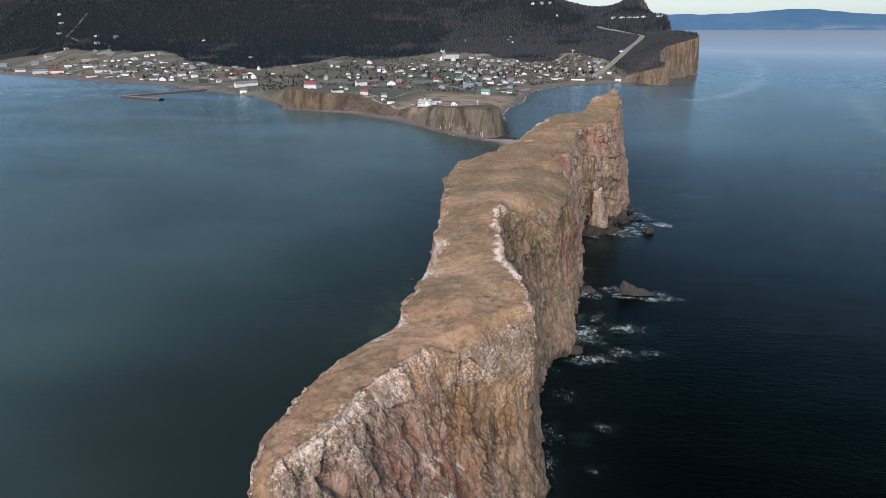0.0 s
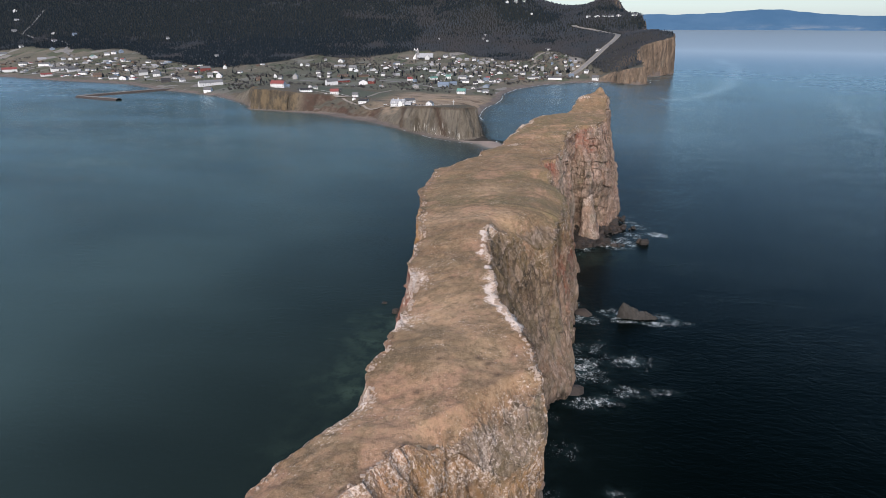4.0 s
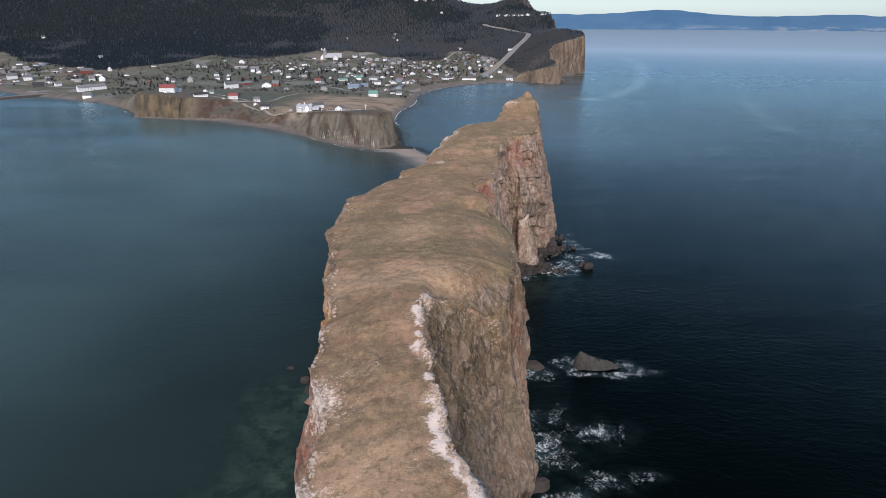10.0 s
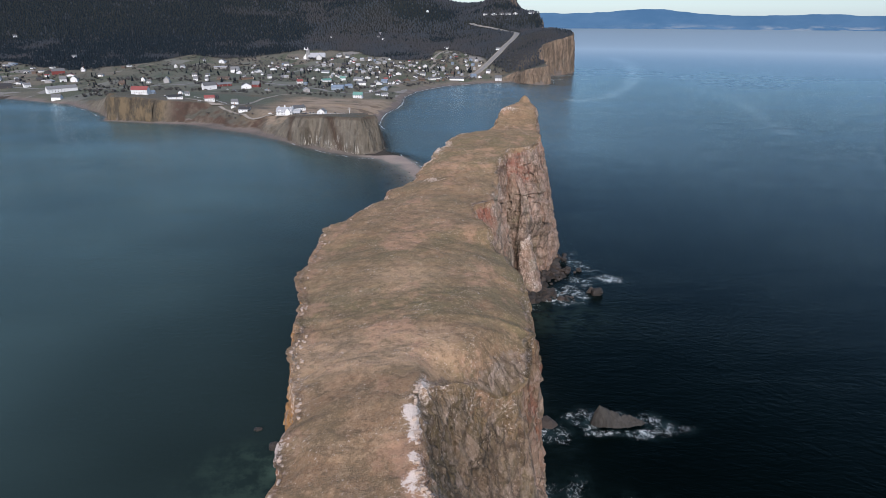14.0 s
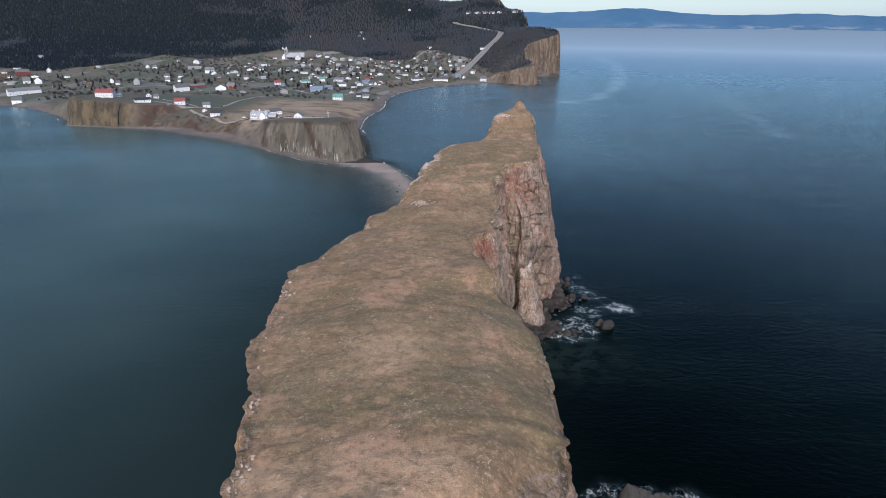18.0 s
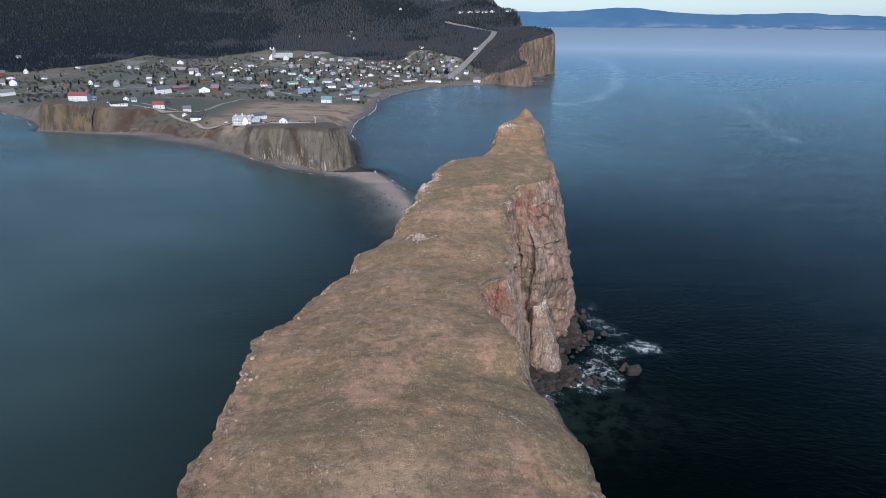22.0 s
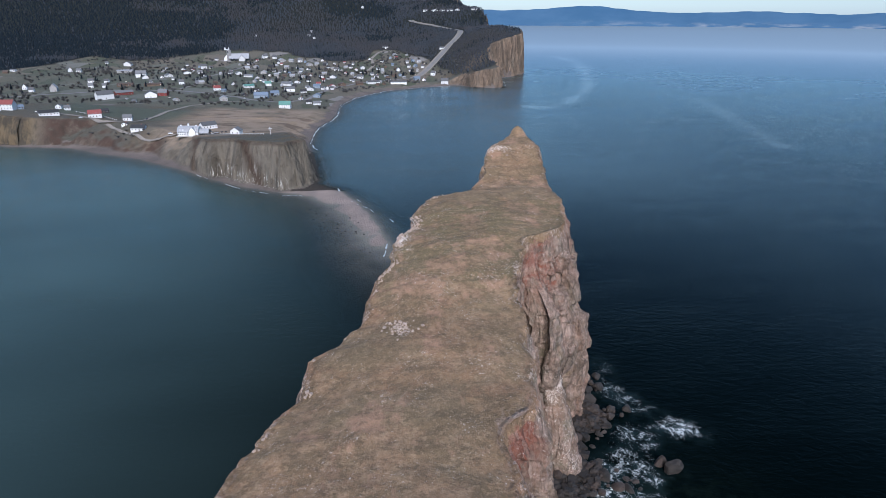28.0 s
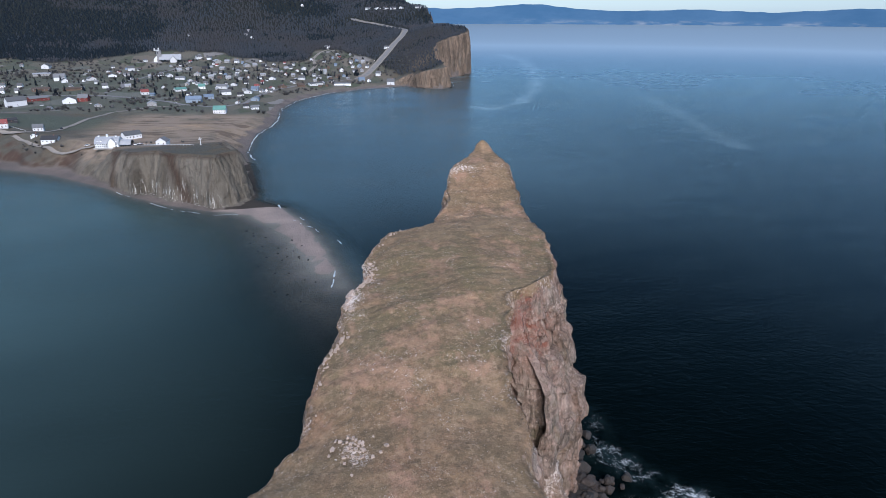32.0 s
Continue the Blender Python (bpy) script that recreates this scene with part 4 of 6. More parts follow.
def build_sea():
    ring = np.concatenate([np.arange(0, 250, 2.5), np.arange(250, 700, 8), np.arange(700, 1900, 11), np.arange(1900, 2700, 25), np.arange(2700, SEA_REACH, 100), [SEA_REACH]])
    turn = np.linspace(0, 2 * np.pi, 721)
    r, a = np.meshgrid(ring, turn, indexing="ij")
    x, y = r * np.sin(a), 300 + r * np.cos(a)
    z = np.where(r > 3000, 62 * ((r - 3000).clip(0) / 1600) ** 1.6, 0)
    bed = np.full(x.shape, -14.0)
    near = (y > 560) & (y < 1700) & (x > -1800) & (x < 500)
    bed[near] = ground_height(x[near], y[near])[0]
    shoal = 0.95 * np.exp(np.minimum(bed, 0) / 2.6) * (bed > -9)
    reef = 0.9 * blob(x, y, -78, 302, 17) + 0.7 * blob(x, y, -74, 256, 19) + 0.5 * blob(x, y, -72, 208, 20) + 0.3 * blob(x, y, -62, 165, 18)
    reef = reef + 0.28 * blob(x, y, 34, 420, 20) + 0.12 * blob(x, y, 62, 425, 24)
    green = reef * np.where(x < 0, 0.6 + 1.0 * smooth(0.3, 0.7, vnoise(x / 8, y / 8, 0, 82)), 0.6 + 0.5 * vnoise(x / 14, y / 14, 0, 82)) 
    turbid_sheen = smooth(60, -260, x) * (0.50 - 0.16 * smooth(120, 340, y) + 0.50 * smooth(330, 760, y) + 0.28 * smooth(-110, -330, x) * smooth(700, 300, y) + fbm(x / 160, y / 90, 0, 3, 83) * 0.5)
    # sheen of the sky at low angles, put into the far water's colour
    turbid_sheen = turbid_sheen + 0.08 * smooth(400, 1500, y) * smooth(0, 300, x)
    bay = smooth(640, 900, y) * smooth(420, 60, x) * smooth(-170, -60, x) * (0.75 + 0.25 * smooth(900, 1300, y) + fbm(x / 120, y / 160, 0, 3, 93) * 0.3)
    # pale shallows where the swell breaks over the edge of the bar
    bay = np.maximum(bay, 1.3 * np.exp(-((x + 30 - (718 - y) * 0.24) / 16) ** 2) * span_y(640, 800, y))
    slick = 0.0
    for arc in SLICKS:
        for (ax, ay), (bx, by) in zip(arc, arc[1:]):
            s = np.clip(((x - ax) * (bx - ax) + (y - ay) * (by - ay)) / ((bx - ax) ** 2 + (by - ay) ** 2), 0, 1)
            d = np.hypot(x - ax - s * (bx - ax), y - ay - s * (by - ay)) + fbm(x / 40, y / 40, 0, 3, 84) * 26
            slick = np.maximum(slick, (0.6 if len(arc) > 5 else 0.25) * np.exp(-(d / (6 + 0.006 * r)) ** 2))
    foam = np.zeros(x.shape)
    fx, fy = x + fbm(x / 9, y / 9, 0, 3, 94) * 13, y + fbm(x / 9, y / 9, 4, 3, 95) * 10
    for cx, cy, rx, ry, much in SURF:
        foam = np.maximum(foam, much * np.exp(-(((fx - cx) / rx) ** 2 + ((fy - cy) / ry) ** 2)))
    foot = np.interp(y, RIMS[:, 0], RIMS[:, 4])
    foam = np.maximum(foam, 0.5 * np.exp(-((x - foot - 2) / 6) ** 2) * (y > 120) * (y < 520) * vnoise(y / 9, 0 * y, 0, 85))
    slope = np.hypot((fx - 48.5) / 12.5, (fy - 334) / 5.6)
    foam = np.maximum(foam, 0.95 * np.exp(-((slope - 1.0) / 0.32) ** 2))
    foam = foam * (0.75 + 0.5 * vnoise(x / 5, y / 5, 0, 86))
    rows, cols = x.shape
    sea = mesh_object("water", np.stack([x, y, z], -1).reshape(-1, 3), grid_faces(rows, cols)[:, ::-1], M_WATER,
                      dict(shoal=shoal.ravel(), green=green.clip(0, 1).ravel(), turbid_sheen=turbid_sheen.clip(0, 1).ravel(), bay=bay.clip(0, 1).ravel(), slick=slick.ravel(), foam=foam.ravel(), far=smooth(650, 3200, r).ravel()))
    return tagged(sea, "calm dark teal sea reflecting a pale sky", "sea", kind="structure")


sea = build_sea()


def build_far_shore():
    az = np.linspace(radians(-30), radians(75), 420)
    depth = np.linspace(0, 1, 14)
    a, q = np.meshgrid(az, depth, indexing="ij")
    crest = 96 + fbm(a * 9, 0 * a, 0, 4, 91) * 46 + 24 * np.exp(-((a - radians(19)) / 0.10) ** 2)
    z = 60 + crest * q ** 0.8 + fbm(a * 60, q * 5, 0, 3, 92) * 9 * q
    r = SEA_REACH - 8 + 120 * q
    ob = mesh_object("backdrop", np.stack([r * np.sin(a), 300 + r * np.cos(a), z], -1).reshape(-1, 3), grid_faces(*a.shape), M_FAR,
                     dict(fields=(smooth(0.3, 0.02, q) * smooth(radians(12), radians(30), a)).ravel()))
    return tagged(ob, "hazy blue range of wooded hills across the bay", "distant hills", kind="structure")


far_shore = build_far_shore()

# ------------------------------------------------------------------ woods on the hill
def build_forest():
    rng = np.random.default_rng(5)
    spots = []
    for x0, x1, y0, y1, step in ((-2000, 360, 1560, 2150, 5.4), (-2900, 360, 2150, 2600, 7.6), (-3500, 330, 2600, 3300, 12.0)):
        gx, gy = np.meshgrid(np.arange(x0, x1, step), np.arange(y0, y1, step))
        gx = gx + rng.uniform(-0.5, 0.5, gx.shape) * step
        gy = gy + rng.uniform(-0.5, 0.5, gy.shape) * step
        spots.append(np.c_[gx.ravel(), gy.ravel(), np.full(gx.size, step)])
    spots = np.vstack(spots)
    x, y, step = spots.T
    z, d, cliff, beach = ground_height(x, y)
    keep = (forest_share(x, y) > rng.uniform(0.2, 0.9, len(x))) & (d > np.where(x > 150, 11, 26)) & (cliff < 0.2) & (np.abs(np.arctan2(x, y)) < radians(58))
    keep &= road_clear(x, y)
    x, y, z, step = x[keep], y[keep], z[keep], step[keep]
    n = len(x)
    h = rng.uniform(3.6, 8.2, n) * (0.82 + 0.03 * step) * np.where((x > 110) & (y < 1960), 0.72, 1.0)
    w = h * rng.uniform(0.22, 0.36, n) * (0.85 + 0.04 * step)
    sides = 5
    ang = np.arange(sides) * 2 * np.pi / sides
    spin = rng.uniform(0, 6.28, n)
    verts, faces = [], []
    # two ragged skirts and a tip
    for k, (low, high, wide) in enumerate(((0.05, 0.66, 1.0), (0.42, 1.0, 0.66))):
        rad = w[:, None] * wide * rng.uniform(0.7, 1.25, (n, sides))
        vx = x[:, None] + np.cos(ang[None] + spin[:, None] + k) * rad
        vy = y[:, None] + np.sin(ang[None] + spin[:, None] + k) * rad
        vz = z[:, None] + h[:, None] * (low + rng.uniform(-0.05, 0.05, (n, sides)))
        tip = np.stack([x + rng.normal(0, 0.2, n), y + rng.normal(0, 0.2, n), z + h * high], -1)[:, None]
        verts.append(np.concatenate([np.stack([vx, vy, vz], -1), tip], 1))
    v = np.concatenate(verts, 1)
    # bare birches: rounder, in drifts, commonest low down; extra ones northward paint paler haze
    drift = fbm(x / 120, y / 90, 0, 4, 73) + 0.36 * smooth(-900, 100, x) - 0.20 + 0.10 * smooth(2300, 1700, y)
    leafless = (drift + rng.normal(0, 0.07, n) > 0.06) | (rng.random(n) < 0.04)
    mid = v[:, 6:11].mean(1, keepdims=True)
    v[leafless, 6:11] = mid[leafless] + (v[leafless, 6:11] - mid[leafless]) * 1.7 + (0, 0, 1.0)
    one = []
    for k in range(2):
        b = k * (sides + 1)
        one += [(b + i, b + (i + 1) % sides, b + sides) for i in range(sides)]
    one += [(0, 6, 11)]
    f = (np.arange(n) * v.shape[1])[:, None, None] + np.array(one)[None]
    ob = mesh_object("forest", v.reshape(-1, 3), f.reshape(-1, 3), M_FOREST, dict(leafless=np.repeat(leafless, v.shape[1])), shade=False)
    return tagged(ob, "dark spruce forest with bare grey birches on a hillside", "forest", kind="stuff")


ROAD = [(60, 1640), (105, 1720), (140, 1800), (172, 1880), (208, 1960), (228, 2030), (222, 2085), (186, 2130), (130, 2170), (90, 2230)]


def road_clear(x, y):
    best = np.full(np.shape(x), 1e9)
    for (ax, ay), (bx, by) in zip(ROAD, ROAD[1:]):
        s = np.clip(((x - ax) * (bx - ax) + (y - ay) * (by - ay)) / ((bx - ax) ** 2 + (by - ay) ** 2), 0, 1)
        best = np.minimum(best, np.hypot(x - ax - s * (bx - ax), y - ay - s * (by - ay)))
    return best > 13


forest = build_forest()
# ------------------------------------------------------------------ small makers
def part(name, bm, material, parent, label=""):
    """Links a bmesh as one mesh object under a thing or a part."""
    me = bpy.data.meshes.new(name)
    bm.to_mesh(me)
    bm.free()
    me.materials.append(material)
    ob = new(name, me)
    ob.parent = parent
    if label:
        ob["label"] = label
    return ob


def box_into(bm, x0, x1, y0, y1, z0, z1, lean=0.0):
    """A box, drawn in towards its top by lean."""
    v = [bm.verts.new((x, y, z)) for x, y, z in (
        (x0, y0, z0), (x1, y0, z0), (x1, y1, z0), (x0, y1, z0),
        (x0 + lean, y0 + lean, z1), (x1 - lean, y0 + lean, z1), (x1 - lean, y1 - lean, z1), (x0 + lean, y1 - lean, z1))]
    for f in ((3, 2, 1, 0), (4, 5, 6, 7), (0, 1, 5, 4), (1, 2, 6, 5), (2, 3, 7, 6), (3, 0, 4, 7)):
        bm.faces.new([v[i] for i in f])


def box(x0, x1, y0, y1, z0, z1, lean=0.0):
    bm = bmesh.new()
    box_into(bm, x0, x1, y0, y1, z0, z1, lean)
    return bm


def prism(profile, y0, y1):
    """A solid with the given outline of (x, z), drawn from y0 to y1."""
    bm = bmesh.new()
    a = [bm.verts.new((x, y0, z)) for x, z in profile]
    b = [bm.verts.new((x, y1, z)) for x, z in profile]
    n = len(profile)
    bm.faces.new(a)
    bm.faces.new(b[::-1])
    for i in range(n):
        bm.faces.new((a[i], b[i], b[(i + 1) % n], a[(i + 1) % n]))
    bmesh.ops.recalc_face_normals(bm, faces=bm.faces)
    return bm


def turned(bm, degrees):
    bmesh.ops.rotate(bm, verts=bm.verts, cent=(0, 0, 0), matrix=Matrix.Rotation(radians(degrees), 3, 'Z'))
    return bm


def level(x, y):
    """Height of the ground at one spot."""
    gx, gy, gz = LAND
    i = min(max(int(np.searchsorted(gx, x)) - 1, 0), len(gx) - 2)
    j = min(max(int(np.searchsorted(gy, y)) - 1, 0), len(gy) - 2)
    u, v = (x - gx[i]) / (gx[i + 1] - gx[i]), (y - gy[j]) / (gy[j + 1] - gy[j])
    return float((gz[j, i] * (1 - u) + gz[j, i + 1] * u) * (1 - v) + (gz[j + 1, i] * (1 - u) + gz[j + 1, i + 1] * u) * v)


def thing(name, x, y, z, turn=0.0):
    ob = new(name)
    ob.empty_display_size = 0.5
    ob.matrix_basis = pose(x, y, z, 0, 0, turn)
    return ob


# ------------------------------------------------------------------ the buttress in the notch, the skerries and the boulders
def lump(name, x, y, z0, radii, seed, material, rough=0.28, segments=(18, 12), parent=None, sharp=1.0, attributes=None):
    """A weathered stone: a ball pulled about by noise, its foot under z0."""
    a, b = np.meshgrid(np.linspace(0, 2 * np.pi, segments[0], endpoint=False), np.linspace(-np.pi / 2, np.pi / 2, segments[1]))
    ux, uy, uz = np.cos(b) * np.cos(a), np.cos(b) * np.sin(a), np.sin(b)
    # squared off a little, as broken blocks are
    q = (np.abs(ux) ** 3 + np.abs(uy) ** 3 + np.abs(uz) ** 3) ** (1 / 3)
    mixq = 1 / q * 0.6 + 0.4
    r = mixq * (1 + rough * 2 * fbm(ux * 1.6 * sharp + seed * 3.7, uy * 1.6 * sharp, uz * 1.6 * sharp, 4, seed))
    # split along a dozen planes
    rng = np.random.default_rng(seed)
    for _ in range(11):
        w = rng.normal(0, 1, 3)
        w /= np.linalg.norm(w)
        across = ux * w[0] + uy * w[1] + uz * w[2]
        r = np.where(across > 0.2, np.minimum(r, rng.uniform(0.58, 0.9) / np.maximum(across, 0.2)), r)
    pts = np.stack([ux * r * radii[0], uy * r * radii[1], uz * r * radii[2]], -1).reshape(-1, 3)
    rows, cols = a.shape
    i = (np.arange(rows - 1)[:, None] * cols + np.arange(cols)[None]).ravel()
    j = (np.arange(rows - 1)[:, None] * cols + (np.arange(cols)[None] + 1) % cols).ravel()
    ob = mesh_object(name, pts, np.c_[i, j, j + cols, i + cols], material, attributes, False, parent)
    ob.location = (x, y, z0)
    return ob


def build_buttress():
    """A pale tapering fin of limestone leaning on the wall of the notch."""
    v = np.linspace(0, 1, 46)
    a = np.linspace(0, 2 * np.pi, 49)
    vv, aa = np.meshgrid(v, a, indexing="ij")
    z = -3 + 37 * vv - 3.5 * smooth(0.86, 1.0, vv) * (aa * 0 + 1)
    rad = (9.5 * (1 - vv) ** 1.4 + 3.6 * vv + 0.8) * (1 - smooth(0.93, 1.0, vv) * 0.98)
    cx, cy = 33 - 4.2 * vv, 455 + 6 * vv
    x = cx + np.cos(aa) * rad * 0.85
    y = cy + np.sin(aa) * rad * 1.2
    x = np.where(np.arange(len(a)) == len(a) - 1, x[:, :1], x)
    y = np.where(np.arange(len(a)) == len(a) - 1, y[:, :1], y)
    push = fbm(x / 4, y / 4, z / 9, 4, 101) * 4.5 - np.abs(fbm(x / 2.5, y / 2.5, z / 12, 3, 102)) * 3
    x, y = x + np.cos(aa) * push, y + np.sin(aa) * push
    zero = np.zeros(x.size)
    ob = mesh_object("buttress", np.stack([x, y, z], -1).reshape(-1, 3), grid_faces(*x.shape)[:, ::-1], M_ROCK,
                     dict(turf=zero, guano=(0.62 * smooth(20, 34, z) + 0.25).ravel(), red=(0.3 * smooth(22, 5, z)).ravel(), orange=zero, moss=(0.5 * smooth(16, 26, z)).ravel(),
                          pale=zero, mossy_turf=zero, tide=smooth(4, 0, z).ravel(), pit_dark=zero, vein=zero, bedded=zero + 0.6, fluted=zero + 0.2), parent=great_rock)
    ob["label"] = "pale limestone fin leaning on the cliff"
    return ob


build_buttress()

def build_skerry():
    """A tilted slab: a sharp peak at its landward end, a long back sloping into the sea."""
    along, over = np.meshgrid(np.linspace(-1, 1, 64), np.linspace(-1, 1, 30), indexing="ij")
    sx = along * 12.8
    crest = np.interp(sx, [-12.8, -11.6, -9.6, -7.8, -5, 0, 6, 10, 12.8], [-1.5, 5.0, 9.6, 8.6, 6.2, 4.6, 3.0, 1.5, -1.2])
    half = np.interp(sx, [-12.8, -11, -6, 2, 9, 12.8], [0.6, 3.0, 4.0, 4.4, 3.2, 0.5])
    sz = -1.5 + (crest + 1.5) * (1 - np.abs(over) ** 1.25) + fbm(sx / 2, over * 3, 0, 4, 104) * 2.6 * (1 - np.abs(over))
    sy = over * half - 0.8 * (1 - np.abs(over)) + fbm(sx / 3, over * 2, 5, 4, 105) * 2.4
    ob = mesh_object("skerry", np.stack([sx, sy, sz], -1).reshape(-1, 3), grid_faces(64, 30)[:, ::-1],
                     make_plain("grey_sea_rock", (0.036, 0.034, 0.032), (0.008, 0.0075, 0.007), 0.45, 0.8, 0.0, 0.3, 0.8), shade=False)
    ob.location = (48.5, 334.5, 0)
    ob.scale = (0.86, 0.9, 0.95)
    return ob


skerry = build_skerry()
tagged(skerry, "grey wedge-shaped rock rising from the surf", "rock")
for k, (x, y, rx, ry, rz) in enumerate([(68.5, 446.5, 3.4, 3.0, 4.0), (65.6, 449.6, 2.4, 2.2, 2.8), (21, 334, 4.2, 3.4, 2.6), (12, 262, 6.0, 4.4, 3.0),
                                        (-85, 332, 1.6, 1.0, 1.3), (-76, 322, 2.4, 1.8, 2.4), (-73, 315, 2.0, 2.8, 2.6), (-70, 308, 1.9, 3.0, 2.2)]):
    tagged(lump("sea_boulder", x, y, 0.1, (rx, ry, rz), 20 + k, M_BOULDER, 0.3, (30, 20)), "dark wet boulder standing in the sea", "boulder", "boulders round the rock")

_rng = random.Random(11)
_shapes = [lump("boulder", 0, 0, 0, (1.0, 0.85, 0.75), 40 + k, M_BOULDER, 0.36, (14, 9), sharp=1.3) for k in range(7)]
for _ob in _shapes:
    _ob.data.polygons.foreach_set("use_smooth", np.zeros(len(_ob.data.polygons), bool))
_count = 0
for k in range(6000):
    if _count >= 300:
        break
    x, y = _rng.uniform(24, 66), _rng.uniform(428, 500)
    foot = float(np.interp(y, RIMS[:, 0], RIMS[:, 4]))
    out = x - foot
    spread = 36 if 439 < y < 468 else (20 if 436 < y < 480 else 8)
    if out < -3 or out > spread * _rng.random() ** 0.6 or y < 430 + 0.2 * out:
        continue
    size = _rng.choice((0.7, 0.9, 1.1, 1.4, 1.8, 2.4)) * _rng.uniform(0.8, 1.2)
    z = max(-0.2, 3.4 - 0.13 * max(out, 0)) * _rng.uniform(0.4, 1.0)
    m = pose(x, y, z, _rng.uniform(-25, 25), _rng.uniform(-25, 25), _rng.uniform(0, 360))
    if _count < 7:
        ob = _shapes[_count]
        ob.matrix_basis = m @ Matrix.Diagonal((size, size, size, 1))
    else:
        src = _shapes[_count % 7]
        ob = new("boulder", src.data)
        ob.matrix_basis = m @ Matrix.Diagonal((size, size * _rng.uniform(0.8, 1.2), size * _rng.uniform(0.75, 1.1), 1))
    tagged(ob, "angular reddish-brown boulder on the foreshore", "boulder", "boulders in the notch")
    _count += 1


def build_talus():
    """The packed small stone between the boulders, from the cliff's foot down into the sea."""
    rng = np.random.default_rng(63)
    n = 1500
    y = rng.uniform(432, 484, n)
    foot = np.interp(y, RIMS[:, 0], RIMS[:, 4])
    spread = np.interp(y, [432, 438, 445, 466, 474, 484], [4, 13, 27, 30, 11, 4])
    off = spread * rng.random(n) ** 1.3
    x = foot - 2 + off
    z = (2.8 - 0.10 * off) * rng.uniform(-0.1, 0.8, n) - 0.5
    cube = np.array([(i, j, k) for i in (-1, 1) for j in (-1, 1) for k in (-1, 1)], float)
    quads = np.array([(0, 1, 3, 2), (4, 6, 7, 5), (0, 4, 5, 1), (2, 3, 7, 6), (0, 2, 6, 4), (1, 5, 7, 3)])
    v = (cube[None] + rng.normal(0, 0.3, (n, 8, 3))) * rng.choice([0.35, 0.5, 0.7, 1.0, 1.4], (n, 1, 1)) * rng.uniform(0.6, 1.3, (n, 1, 3))
    a = rng.uniform(0, 6.28, n)
    c, s = np.cos(a)[:, None], np.sin(a)[:, None]
    v = np.stack([v[..., 0] * c - v[..., 1] * s, v[..., 0] * s + v[..., 1] * c, v[..., 2]], -1) + np.stack([x, y, z], -1)[:, None]
    f = (np.arange(n) * 8)[:, None, None] + quads[None]
    ob = mesh_object("talus", v.reshape(-1, 3), f.reshape(-1, 4), make_boulder(True), shade=False)
    return tagged(ob, "dark wet broken stone heaped at a cliff foot", "rubble", kind="stuff")


build_talus()


# weed-hung stones under the tip of the near cape
for k in range(60):
    y = _rng.uniform(822, 940)
    x = -70 - 0.11 * (y - 840) + _rng.uniform(-7, 6)
    size = _rng.uniform(0.4, 1.2)
    ob = new("shore_stone", _shapes[k % 7].data)
    ob.matrix_basis = pose(x, y, max(level(x, y), -0.5) + 0.1, _rng.uniform(-20, 20), _rng.uniform(-20, 20), _rng.uniform(0, 360)) @ Matrix.Diagonal((size, size * 1.2, size * 0.8, 1))
    tagged(ob, "dark weed-hung stone at the foot of a cliff", "boulder", "stones under the cape")


# ------------------------------------------------------------------ broken stone along the rims, stones on the sand bar
def build_rubble():
    rng = np.random.default_rng(61)
    co = np.empty(len(great_rock.data.vertices) * 3, np.float32)
    great_rock.data.vertices.foreach_get("co", co)
    co = co.reshape(-1, 2 * 108 + 56, 3)
    rows = np.arange(len(co))
    ys = co[:, 108 + 28, 1]
    spots = []
    for col, step, y0, y1, n in ((108 + 55, -1, 88, 136, 90), (108 + 55, -1, 150, 254, 240), (108, 1, 84, 130, 60), (108, 1, 140, 250, 120), (108, 1, 250, 440, 60), (108, 1, 440, 520, 170)):
        pick = rows[(ys > y0) & (ys < y1)]
        clump = vnoise(ys[pick] / 4, 0 * pick, 0, 62) ** 3
        at = rng.choice(pick, n, p=clump / clump.sum())
        off = np.clip(np.abs(rng.normal(0, 1.2, n)).astype(int), 0, 2) * step
        spots.append(co[at, col + off])
    for cx, cy, r, n in ((-20.6, 424, 3.0, 45), (-20, 476, 4.0, 30), (27, 558, 5, 20)):
        for _ in range(n):
            x, y = rng.normal(cx, r * 0.6), rng.normal(cy, r * 0.8)
            flat = co[:, 108:164].reshape(-1, 3)
            spots.append(flat[[np.argmin((flat[:, 0] - x) ** 2 + (flat[:, 1] - y) ** 2)]])
    spots = np.vstack(spots)
    n = len(spots)
    cube = np.array([(i, j, k) for i in (-1, 1) for j in (-1, 1) for k in (-1, 1)], float)
    quads = np.array([(0, 1, 3, 2), (4, 6, 7, 5), (0, 4, 5, 1), (2, 3, 7, 6), (0, 2, 6, 4), (1, 5, 7, 3)])
    size = rng.uniform(0.10, 0.30, (n, 1, 1)) * rng.uniform(0.6, 1.4, (n, 1, 3))
    v = (cube[None] + rng.normal(0, 0.28, (n, 8, 3))) * size
    a = rng.uniform(0, 6.28, n)
    c, s = np.cos(a)[:, None], np.sin(a)[:, None]
    v = np.stack([v[..., 0] * c - v[..., 1] * s, v[..., 0] * s + v[..., 1] * c, v[..., 2]], -1) + spots[:, None] + (0, 0, 0.1)
    f = (np.arange(n) * 8)[:, None, None] + quads[None]
    ob = mesh_object("rubble", v.reshape(-1, 3), f.reshape(-1, 4), make_plain("pale_limestone", (0.36, 0.29, 0.24), (0.22, 0.165, 0.13), 0.7, 0.9, 0.0), shade=False)
    return tagged(ob, "pale broken limestone along the cliff edges", "rubble", kind="stuff")


